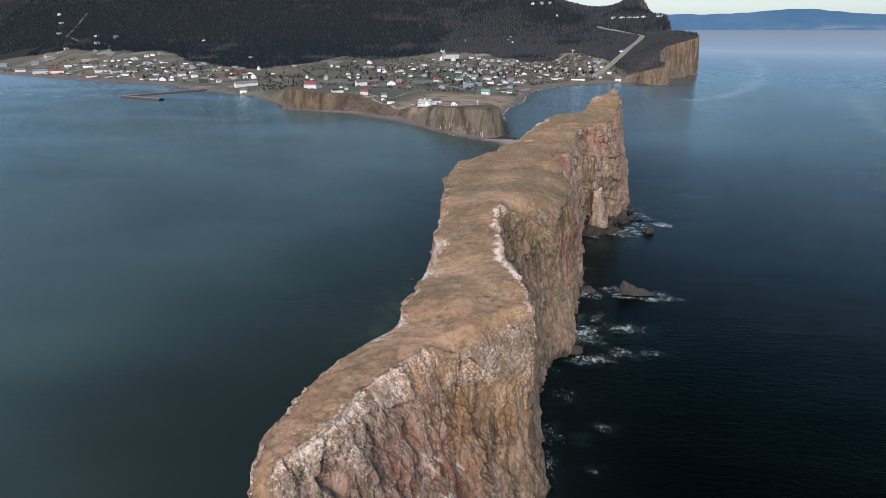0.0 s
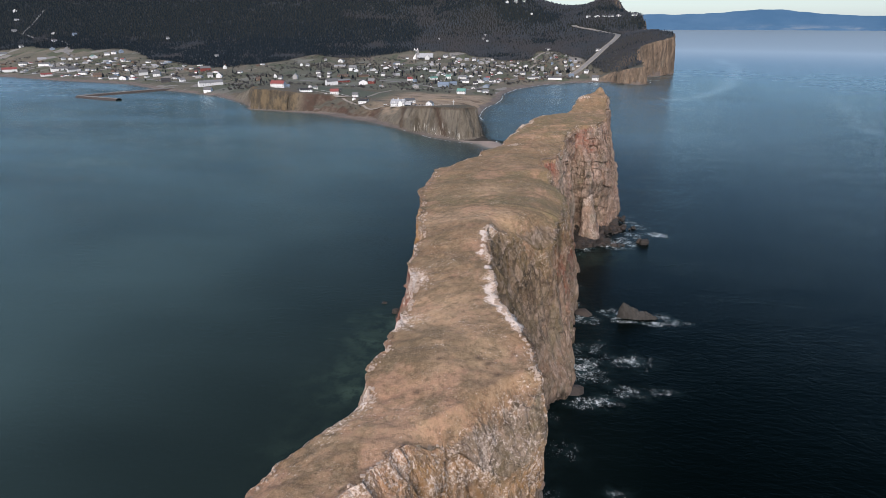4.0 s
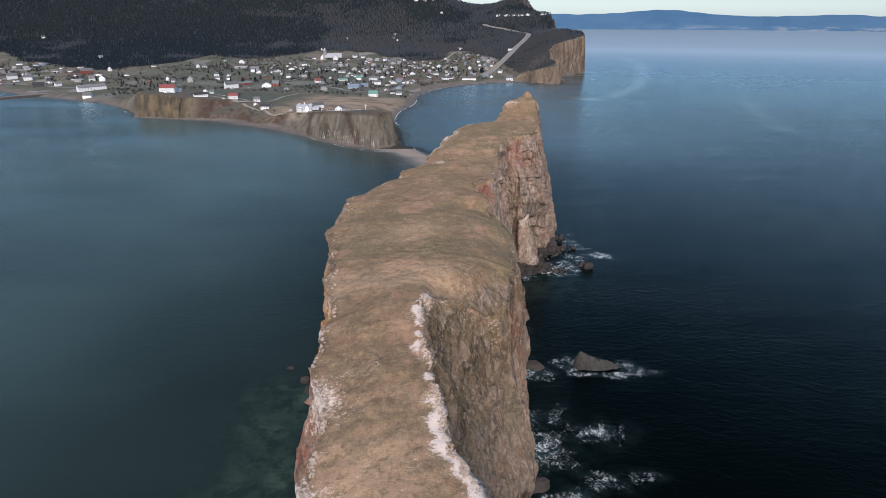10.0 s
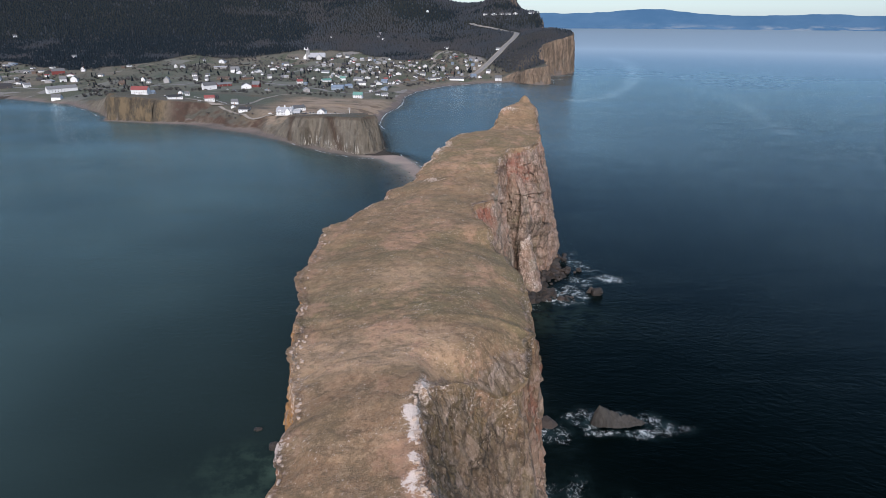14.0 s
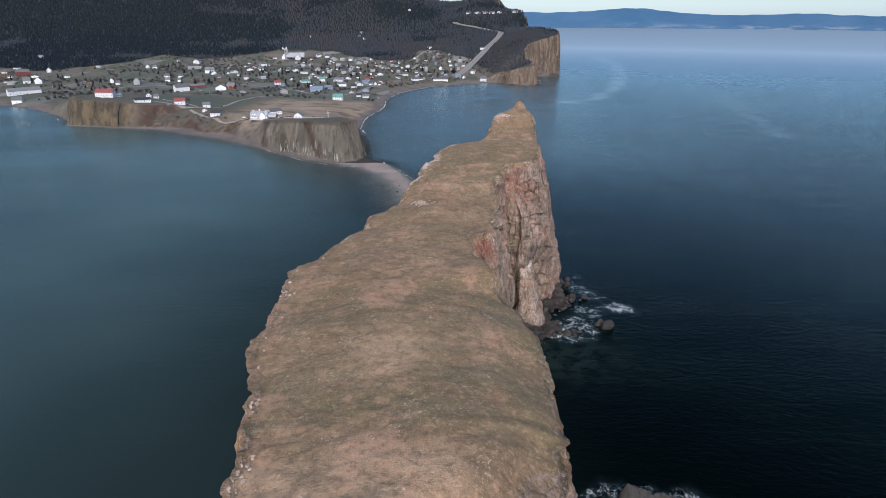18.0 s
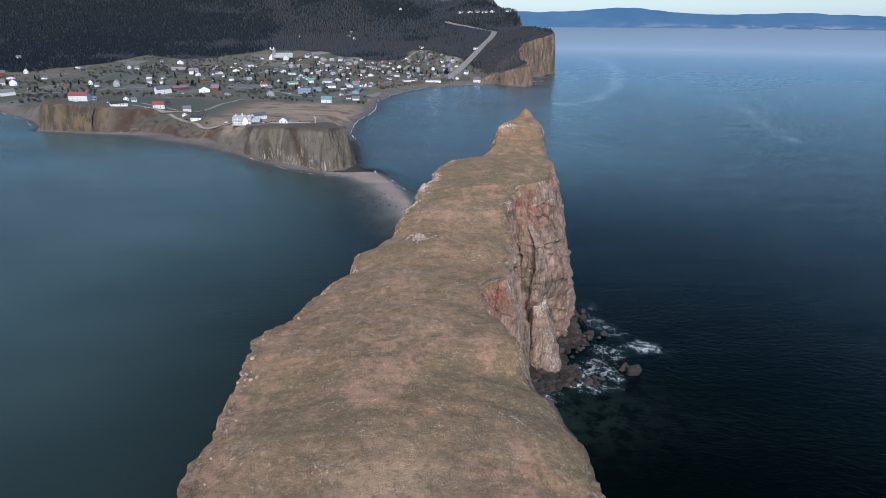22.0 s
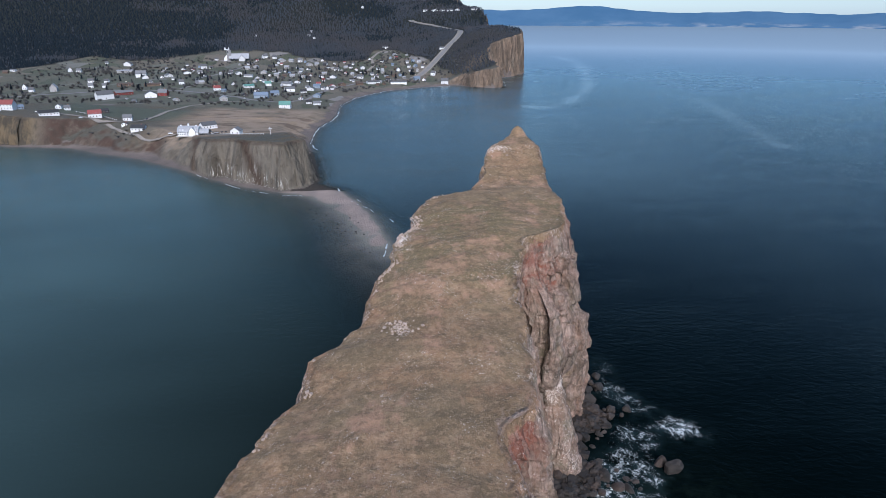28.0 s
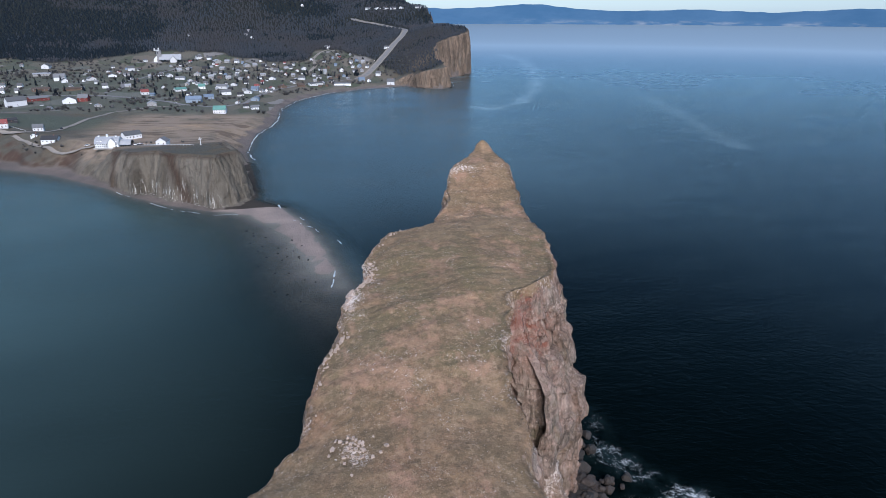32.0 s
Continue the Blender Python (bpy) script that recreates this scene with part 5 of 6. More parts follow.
build_rubble()
for k in range(30):
    s = _rng.random()
    x, y = -70 + 44 * s + _rng.uniform(-24, 16), 752 - 105 * s + _rng.uniform(-16, 16)
    size = _rng.uniform(0.5, 1.1)
    ob = new("bar_stone", _shapes[k % 7].data)
    ob.matrix_basis = pose(x, y, max(level(x, y), -1.2) + 0.2, _rng.uniform(-20, 20), _rng.uniform(-20, 20), _rng.uniform(0, 360)) @ Matrix.Diagonal((size, size * 1.2, size * 0.8, 1))
    tagged(ob, "small dark stone on the sand bar", "boulder", "stones on the sand bar")


# ------------------------------------------------------------------ surf
def wash(points, width, seed, share=0.62):
    """A broken white line where small waves meet the shore."""
    pts = np.array(points, float)
    seg = np.hypot(*np.diff(pts, axis=0).T)
    at = np.r_[0, np.cumsum(seg)]
    s = np.arange(0, at[-1], 1.0)
    x, y = np.interp(s, at, pts[:, 0]), np.interp(s, at, pts[:, 1])
    tx, ty = np.gradient(x), np.gradient(y)
    n = np.hypot(tx, ty)
    wob = fbm(s / 22, 0 * s, 0, 2, seed) * 5
    wide = 0.36 * width * np.clip((0.6 * vnoise(s / 14, 0 * s, 2, seed + 1) + 0.4 * vnoise(s / 3.5, 0 * s, 5, seed + 2) - 1 + share) * 3, 0, 1.2)
    ax, ay = x - ty / n * (wob - wide), y + tx / n * (wob - wide)
    bx, by = x - ty / n * (wob + wide), y + tx / n * (wob + wide)
    v = np.stack([np.c_[ax, ay, 0 * ax + 0.12], np.c_[bx, by, 0 * bx + 0.12]], 1).reshape(-1, 3)
    i = np.arange(len(s) - 1) * 2
    f = np.c_[i, i + 2, i + 3, i + 1]
    f = f[(wide[:-1] > 0.15) & (wide[1:] > 0.15)]
    used, inverse = np.unique(f, return_inverse=True)
    ob = mesh_object("foam", v[used], inverse.reshape(-1, 4), M_FOAM)
    return tagged(ob, "thin white wash along the beach", "foam", kind="stuff")


wash([(-97, 1012), (-96, 1060), (-94, 1113), (-79, 1174), (-74, 1240), (-74, 1311), (-54, 1402), (3, 1504), (80, 1560), (140, 1578)], 1.6, 501, 0.85)
wash([(-84, 960), (-97, 1010)], 3.0, 503, 0.7)
wash([(-56, 806), (-47, 771), (-29, 744), (-18, 712), (-18, 678), (-24, 640)], 1.7, 515, 0.55)
wash([(-48, 800), (-38, 768), (-22, 740), (-12, 708)], 1.2, 517, 0.45)
wash([(170, 1560), (226, 1525), (246, 1542), (266, 1640)], 2.0, 505, 0.55)
wash([(300, 1752), (366, 1884), (352, 1990)], 2.2, 507, 0.6)
wash([(-190, 868), (-165, 838), (-136, 812), (-104, 790), (-84, 786)], 1.0, 509, 0.6)
wash([(-520, 1070), (-548, 1112), (-650, 1212)], 1.4, 511, 0.6)
# ------------------------------------------------------------------ houses of the village: x, y, width, height, style, turn
CAPE = [
    (-208, 1006, 22.2, 7.8, 'W', 38), (-164, 941, 12.9, 7.6, 'W', -12), (-283, 1008, 20.3, 7.4, 'S', -4), (-311, 1056, 13.1, 7.3, 'W', 10),
    (-303, 1024, 8.4, 3.5, 'W', -3),
]
FIELDS = [
    (-446, 1338, 38.6, 16.3, 'W', 45), (-435, 1388, 42.2, 8.4, 'K', 43), (-381, 1354, 27.2, 12.1, 'W', 19), (-365, 1367, 22.3, 13.2, 'K', -7),
    (-384, 1288, 8.6, 4.8, 'W', -4), (-469, 1495, 46.4, 7, 'N', 9), (-420, 1492, 51.3, 5.7, 'N', 19), (-294, 1432, 20, 10.5, 'R', 24),
    (-259, 1319, 18.9, 8.5, 'E', 14), (-552, 1554, 17.3, 9.9, 'W', 12), (-519, 1542, 14.6, 9.7, 'W', -3), (-329, 1309, 13.3, 3.8, 'E', 27),
    (-359, 1110, 15.8, 4.7, 'D', 34),
]
CHURCH_SIDE = [
    (-627, 1834, 10.5, 7.5, 'W', -3), (-573, 1814, 26.4, 11.8, 'W', -5), (-544, 1706, 51.9, 6.8, 'E', 21), (-481, 1617, 33, 19, 'W', 8),
    (-425, 1606, 22.3, 8.7, 'W', 40), (-403, 1560, 12, 7.2, 'W', 17), (-374, 1507, 16, 11.4, 'W', 17), (-404, 1661, 25.7, 7.7, 'W', 16),
    (-382, 1674, 18.1, 9, 'W', 25), (-397, 1772, 22.1, 12.4, 'W', 15), (-338, 1569, 11.9, 8.3, 'D', -11), (-341, 1518, 16, 6.9, 'E', 25),
    (-318, 1668, 16.5, 7.6, 'W', 23), (-300, 1658, 18.9, 8.8, 'W', 34), (-296, 1741, 16, 9.3, 'E', 21), (-273, 1621, 29.3, 6.1, 'W', -1),
    (-250, 1672, 20.2, 10.1, 'E', -2), (-220, 1642, 17.2, 8.6, 'E', 19), (-395, 1892, 13.4, 7.4, 'W', 23), (-464, 1587, 17.3, 9.9, 'W', 29),
]
UPPER_TOWN = [
    (-280, 1899, 22.1, 10.3, 'W', 31), (-256, 1889, 17.5, 10.2, 'W', -3), (-234, 1849, 25.6, 10, 'E', 30), (-211, 1845, 19.8, 8.5, 'E', -18),
    (-190, 1841, 16.9, 11.3, 'W', -19), (-165, 1791, 21.8, 8.2, 'E', 28), (-148, 1795, 16.4, 8.2, 'E', 27), (-128, 1795, 16.4, 6.8, 'W', -8),
    (-281, 1765, 18.9, 6.8, 'E', -15), (-248, 1769, 21.6, 8.1, 'D', -3), (-212, 1759, 18.7, 8, 'E', -17), (-176, 1726, 15.6, 6.5, 'E', 28),
    (-186, 1627, 17, 8.5, 'E', 17), (-202, 1629, 14.6, 7.3, 'N', 8), (-164, 1623, 16.9, 7.2, 'E', -6), (-152, 1662, 14.9, 7.5, 'N', 6),
    (-237, 1557, 11.6, 6.9, 'W', -15), (-251, 1592, 14.3, 7.1, 'W', 20),
]
MIDDLE_TOWN = [
    (-216, 1499, 19.8, 11, 'T', 9), (-182, 1504, 33, 8.8, 'W', -17), (-167, 1547, 18.2, 6.8, 'S', -5), (-170, 1441, 29.2, 9.4, 'W', 18),
    (-144, 1424, 18.4, 8.2, 'S', 6), (-135, 1462, 23.3, 7.4, 'W', -6), (-126, 1493, 21.7, 8.7, 'B', -7), (-114, 1476, 9.6, 8.5, 'W', -20),
    (-106, 1476, 9.6, 8.5, 'W', 14), (-97, 1475, 9.6, 8.5, 'W', 14), (-126, 1534, 15.7, 6.7, 'R', 5), (-98, 1509, 15.4, 6.6, 'R', 26),
    (-247, 1472, 32.4, 7.6, 'T', 33), (-205, 1350, 34.7, 11.6, 'B', -2), (-234, 1363, 13.7, 5.9, 'D', 22), (-189, 1386, 21.9, 8.9, 'B', 19),
    (-154, 1245, 22.4, 11.2, 'T', -4), (-117, 1377, 18.6, 7.8, 'B', -7), (-124, 1300, 12.7, 7.3, 'S', 6), (-111, 1289, 16.1, 7.2, 'W', 15),
    (-141, 1345, 10.5, 4.8, 'W', -5),
]
NORTH_SHORE = [
    (-128, 1642, 14.7, 7.3, 'W', 15), (-124, 1682, 17.6, 6.3, 'E', 14), (-103, 1634, 21.8, 8.5, 'W', -8), (-99, 1726, 18.2, 9.1, 'W', -9),
    (-80, 1757, 15.9, 6.6, 'E', 24), (-81, 1535, 22.4, 7.8, 'N', 25), (-69, 1757, 13.3, 6.6, 'W', 12), (-63, 1671, 12.5, 7.5, 'E', -23),
    (-42, 1750, 18.5, 7.9, 'W', 11), (-46, 1641, 21.9, 9.7, 'W', -11), (-47, 1552, 22.7, 6.8, 'N', 23), (-20, 1571, 43.8, 8.1, 'W', 22),
    (32, 1575, 55.6, 8.1, 'W', -3), (2, 1700, 11.4, 14, 'E', 21), (38, 1725, 13, 9.1, 'W', 7), (27, 1663, 17.3, 7.4, 'N', -14),
    (73, 1628, 21.8, 9.7, 'B', 18), (88, 1624, 12.1, 7.2, 'W', -17), (113, 1675, 17.6, 11.3, 'W', -31), (129, 1598, 26.1, 15.4, 'W', -7),
]
DALE = [
    (37, 1868, 17.1, 7.1, 'E', 20), (17, 1967, 21.2, 7.6, 'W', 9), (63, 1786, 12.2, 8.1, 'W', -15), (76, 1789, 12.2, 8.1, 'B', 18),
    (89, 1776, 13.4, 8.1, 'E', -4), (64, 1750, 11.9, 7.9, 'W', -16), (79, 1749, 13.2, 7.9, 'B', -29), (95, 1737, 11.8, 7.9, 'W', -17),
    (65, 1714, 11.6, 7.7, 'W', 6), (81, 1713, 11.6, 7.7, 'E', 6), (154, 1865, 20, 7.2, 'W', -19), (-12, 1652, 17.2, 7.4, 'W', 10),
    (11, 1638, 12.1, 7.3, 'N', 21), (47, 1642, 9.8, 6.1, 'E', -28),
]
SOUTH_BEACH = [
    (-1689, 1702, 49.2, 13.4, 'W', 33), (-1569, 1651, 72.3, 23.4, 'W', 44), (-1517, 1657, 62.9, 18.9, 'R', 42), (-1785, 1865, 38.5, 16.9, 'B', 32),
    (-1922, 1867, 50, 20, 'B', 34), (-1590, 1792, 40.2, 13.4, 'W', 17), (-1366, 1680, 101, 16.2, 'W', 49), (-1306, 1647, 49, 13.7, 'W', 60),
    (-1499, 1771, 54.1, 13, 'W', 15), (-1307, 1547, 45.4, 11.3, 'R', 50), (-1228, 1586, 37.5, 11.2, 'W', 13), (-1150, 1541, 39.5, 12.6, 'N', 12),
    (-1071, 1489, 30.8, 12, 'W', 46), (-1032, 1476, 30.3, 13.5, 'S', 10), (-1026, 1550, 34.7, 17.4, 'W', 43), (-973, 1527, 30.4, 16.9, 'W', 20),
    (-882, 1418, 31.2, 10.9, 'D', 32), (-843, 1423, 21.6, 10.8, 'W', 53),
]
SOUTH_HILL = [
    (-1504, 1860, 20.1, 8.9, 'W', 61), (-1479, 1860, 19.9, 8.9, 'W', 38), (-1456, 1864, 19.8, 8.8, 'W', 26), (-1437, 1873, 19.8, 8.8, 'W', 26),
    (-1415, 1884, 30.8, 13.2, 'T', 59), (-1403, 1934, 26.7, 13.4, 'W', 36), (-1396, 1961, 26.9, 13.5, 'W', 10), (-1382, 1979, 22.5, 13.5, 'B', 57),
    (-1825, 2062, 23.1, 12.8, 'W', 64), (-1728, 2109, 27.9, 12.7, 'W', 61), (-1801, 2200, 26.5, 10.6, 'W', 49), (-1697, 2177, 25.7, 12.9, 'B', 60),
    (-2024, 2268, 28.3, 14.2, 'W', 52), (-2196, 2484, 24.7, 18.5, 'W', 41), (-1827, 1977, 45.2, 15.1, 'W', 65), (-1582, 1862, 41, 11.4, 'E', 50),
    (-1658, 2007, 24.3, 12.1, 'B', 50), (-2107, 2385, 29.6, 11.9, 'E', 29),
]
HARBOUR = [
    (-883, 1607, 44.5, 17.1, 'K', 39), (-728, 1344, 80.1, 14.3, 'W', 50), (-682, 1247, 21.3, 12, 'W', 4), (-803, 1483, 22.1, 15.8, 'W', 28),
    (-781, 1486, 22, 15.7, 'W', 16), (-654, 1430, 20.6, 10.3, 'N', 0), (-988, 1873, 19.7, 9.9, 'W', 3), (-852, 1656, 15.6, 13.9, 'S', 15),
]
BLUFF = [
    (-454, 1075, 32.8, 12, 'R', -2), (-398, 1058, 27, 6.2, 'S', 31), (-407, 1104, 8.8, 5.5, 'W', 8), (-396, 1100, 8.8, 5.5, 'W', 30),
    (-350, 1064, 18.6, 9.3, 'R', 20), (-656, 1713, 13.7, 10.3, 'W', 21), (-635, 1705, 17, 10.2, 'W', -5), (-606, 1445, 14.6, 10.3, 'W', -2),
    (-569, 1444, 18.9, 17.4, 'E', 10), (-525, 1484, 14.7, 11.8, 'W', 19), (-502, 1485, 11.7, 10.3, 'W', 19), (-631, 1474, 12, 12, 'W', 11),
    (-440, 1082, 8.7, 5.5, 'B', 44),
]
PLATEAU = [
    (150, 2278, 25.5, 8.5, 'W', -4), (177, 2268, 25.4, 8.5, 'W', 18), (200, 2262, 25.4, 8.5, 'W', 17), (222, 2255, 29.5, 8.4, 'W', 4),
    (246, 2251, 21.1, 8.4, 'W', -31), (295, 2239, 29.4, 8.4, 'W', -20),
]
HILLSIDE = [
    (-189, 2111, 11.6, 6.6, 'W', 15), (-173, 2082, 16.3, 8.1, 'W', 5), (-185, 2145, 10.1, 6.8, 'E', 27), (-334, 2124, 10.1, 6.7, 'W', 20),
]
HILL_FARMS = [
    (-132, 2412, 18, 11.2, 'W', 25), (-100, 2427, 20.4, 13.6, 'E', -23), (-72, 2456, 22.9, 11.4, 'W', -10), (-41, 2369, 13.2, 8.8, 'W', 11),
    (-1332, 2180, 16.7, 11.9, 'W', 41),
]
VILLAGE = CAPE + FIELDS + CHURCH_SIDE + UPPER_TOWN + MIDDLE_TOWN + NORTH_SHORE + DALE + SOUTH_BEACH + SOUTH_HILL + HARBOUR + BLUFF + PLATEAU + HILLSIDE + HILL_FARMS
# ------------------------------------------------------------------ village: paints and roofs
M_WALL = dict(white=make_plain("white_clapboard", (0.66, 0.675, 0.69), (0.52, 0.53, 0.545), 0.8, 0.8, 0.5), grey=make_plain("grey_shingle_wall", (0.30, 0.30, 0.30)),
              blue=make_plain("blue_clapboard", (0.22, 0.27, 0.33)), red=make_plain("red_clapboard", (0.17, 0.045, 0.04)),
              brown=make_plain("brown_board_wall", (0.12, 0.085, 0.065)), dark=make_plain("dark_board_wall", (0.05, 0.05, 0.055)),
              stone=make_plain("grey_church_stone", (0.22, 0.22, 0.225), (0.13, 0.13, 0.135), 0.5))
M_ROOF = dict(grey=make_plain("grey_shingle_roof", (0.15, 0.155, 0.165), None, 0.8, 0.8, 0.9), light=make_plain("pale_metal_roof", (0.28, 0.29, 0.31), None, 0.5, 0.5),
              red=make_plain("red_metal_roof", (0.20, 0.06, 0.055), None, 0.5, 0.5), 
              teal=make_plain("teal_metal_roof", (0.11, 0.23, 0.20), None, 0.5, 0.5), dark=make_plain("black_shingle_roof", (0.035, 0.036, 0.04)),
              blue=make_plain("blue_metal_roof", (0.14, 0.18, 0.24), None, 0.5, 0.5), brown=make_plain("brown_shingle_roof", (0.085, 0.065, 0.055)))
M_GLASS = make_plain("window_glass", (0.035, 0.045, 0.055), None, 2.0, 0.12, 0.1, 0.6, 0.0)
M_TRIM = make_plain("white_trim", (0.52, 0.525, 0.53), None, 2.0, 0.6, 0.05)
M_DOOR = make_plain("painted_door", (0.12, 0.09, 0.08), None, 2.0)
M_BRICK = make_plain("chimney_brick", (0.24, 0.12, 0.09), None, 3.0)
M_CONCRETE = make_plain("weathered_concrete", (0.34, 0.33, 0.31), (0.22, 0.21, 0.2), 0.3)
M_ROAD = make_plain("grey_asphalt", (0.17, 0.165, 0.16), (0.10, 0.10, 0.10), 0.12, 0.85, 0.0)
M_TRACK = make_plain("gravel_track", (0.21, 0.19, 0.165), (0.14, 0.125, 0.11), 0.2, 0.95, 0.0)
M_BARK = make_plain("grey_bark", (0.075, 0.06, 0.05), None, 3.0)
M_METAL = make_plain("galvanised_steel", (0.3, 0.3, 0.31), None, 3.0, 0.4)
STYLES = dict(W=("white", "grey", "white clapboard house with a grey shingle roof"), R=("white", "red", "white clapboard house with a red metal roof"),
              B=("blue", "blue", "blue clapboard house with a blue metal roof"),
              D=("dark", "dark", "dark board house with a black roof"), N=("brown", "brown", "brown board house with a brown roof"),
              E=("grey", "light", "grey shingled house with a pale metal roof"), K=("red", "grey", "red clapboard building with a grey roof"),
              T=("white", "teal", "white clapboard house with a teal metal roof"), S=("white", "dark", "white clapboard house with a black shingle roof"))


def house(x, y, w, h, style, turn, k):
    wall_key, roof_key, label = STYLES[style]
    near = y < 1150 or (y < 1320 and x > -480)
    w, h = max((0.74 if y < 1250 else (0.66 if y < 1420 else 0.58)) * w, 4.5), (0.86 if y < 1250 else (0.80 if y < 1420 else 0.72)) * h
    deep = min(max(0.62 * w, 5.5), 10.5) if w < 24 else 10.0
    h = min(max(h, 3.6), 12.5)
    eave = h * (0.52 if w < 24 else 0.58)
    across = k % 3 == 1 and w < 18
    wx, wy = (w, deep) if not across else (w, max(deep, w * 0.9))
    c, s = math.cos(radians(turn)), math.sin(radians(turn))
    corners = [(x + i * wx / 2 * c - j * wy / 2 * s, y + i * wx / 2 * s + j * wy / 2 * c) for i in (-1, 1) for j in (-1, 1)]
    zs = [level(*p) for p in corners]
    z = min(zs)
    lift = min(max(zs) - z, 1.6)
    ob = tagged(thing("house", x, y, z, turn), label, "house", "village houses")
    top = eave + lift
    ridge = top + h - eave
    half = (wx if across else wy) / 2
    # walls with gables
    walls = prism([(-half, -0.6), (half, -0.6), (half, top), (0, ridge), (-half, top)], -(wy if across else wx) / 2, (wy if across else wx) / 2)
    roof = bmesh.new()
    over, thick = 0.45, 0.3
    length = (wy if across else wx) / 2 + over
    drop = (ridge - top) / half * over
    for side in (-1, 1):
        a = [(side * (half + over), top - drop + 0.04), (0, ridge + 0.04), (0, ridge + 0.04 + thick), (side * (half + over), top - drop + thick + 0.04)]
        lo = [roof.verts.new((p, -length, q)) for p, q in a]
        hi = [roof.verts.new((p, length, q)) for p, q in a]
        roof.faces.new(lo)
        roof.faces.new(hi[::-1])
        for i in range(4):
            roof.faces.new((lo[i], hi[i], hi[(i + 1) % 4], lo[(i + 1) % 4]))
    bmesh.ops.recalc_face_normals(roof, faces=roof.faces)
    if not across:
        turned(walls, 90)
        turned(roof, 90)
    part("wall", walls, M_WALL[wall_key], ob)
    part("roof", roof, M_ROOF[roof_key], ob)
    face = -wy / 2
    storeys = 2 if top > 5.2 else 1
    many = max(2, int(wx / (3.2 if near else 5.0)))
    if near or k % 2 == 0:
        for st in range(storeys):
            zc = lift + 1.5 + st * 2.8
            for i in range(min(many, 9 if near else 5)):
                px = (i + 0.5) / many * wx - wx / 2
                if st == 0 and i == many // 2:
                    continue
                win = part("window", box(px - 0.55, px + 0.55, face - 0.10, face + 0.05, zc - 0.7, zc + 0.7), M_TRIM, ob)
                part("pane", box(px - 0.42, px + 0.42, face - 0.13, face - 0.06, zc - 0.57, zc + 0.57), M_GLASS, win)
    px = (many // 2 + 0.5) / many * wx - wx / 2
    part("door", box(px - 0.5, px + 0.5, face - 0.09, face + 0.05, lift + 0.0, lift + 2.1), M_DOOR, ob)
    if k % 2 == 0:
        cx = wx * 0.22
        part("chimney", box(cx - 0.4, cx + 0.4, -0.4, 0.4, ridge - 1.6, ridge + 1.1), M_BRICK, ob)
    return ob


for _k, _row in enumerate(VILLAGE):
    house(*_row, _k)

# smaller, plainer dwellings and sheds between them
_rng = random.Random(77)
_sites = [(r[0], r[1]) for r in VILLAGE]
_made = 0
for _k in range(4200):
    if _made >= 185:
        break
    x, y = _rng.choice([(_rng.uniform(-480, 60), _rng.uniform(1420, 1900)), (_rng.uniform(-260, 110), _rng.uniform(1480, 1860)), (_rng.uniform(-1700, -750), _rng.uniform(1480, 1860)), (_rng.uniform(-1900, -820), _rng.uniform(1440, 1800))])
    d, _run, bw = shore(np.array([x]), np.array([y]))
    if d[0] < bw[0] + 24 or float(forest_share(np.array([x]), np.array([y]))[0]) > 0.05 or min(math.hypot(x - a, y - b) for a, b in _sites) < 13.5:
        continue
    if not road_clear(np.array([x]), np.array([y]))[0]:
        continue
    _sites.append((x, y))
    house(round(x), round(y), _rng.uniform(8, 14) * (1.9 if x < -750 else 1.0), _rng.uniform(4.8, 7.5), _rng.choice("WWWEENNDSSEWBRD"), _rng.choice((-25, -12, 0, 10, 22)), 2 * _k + 1)
    _made += 1


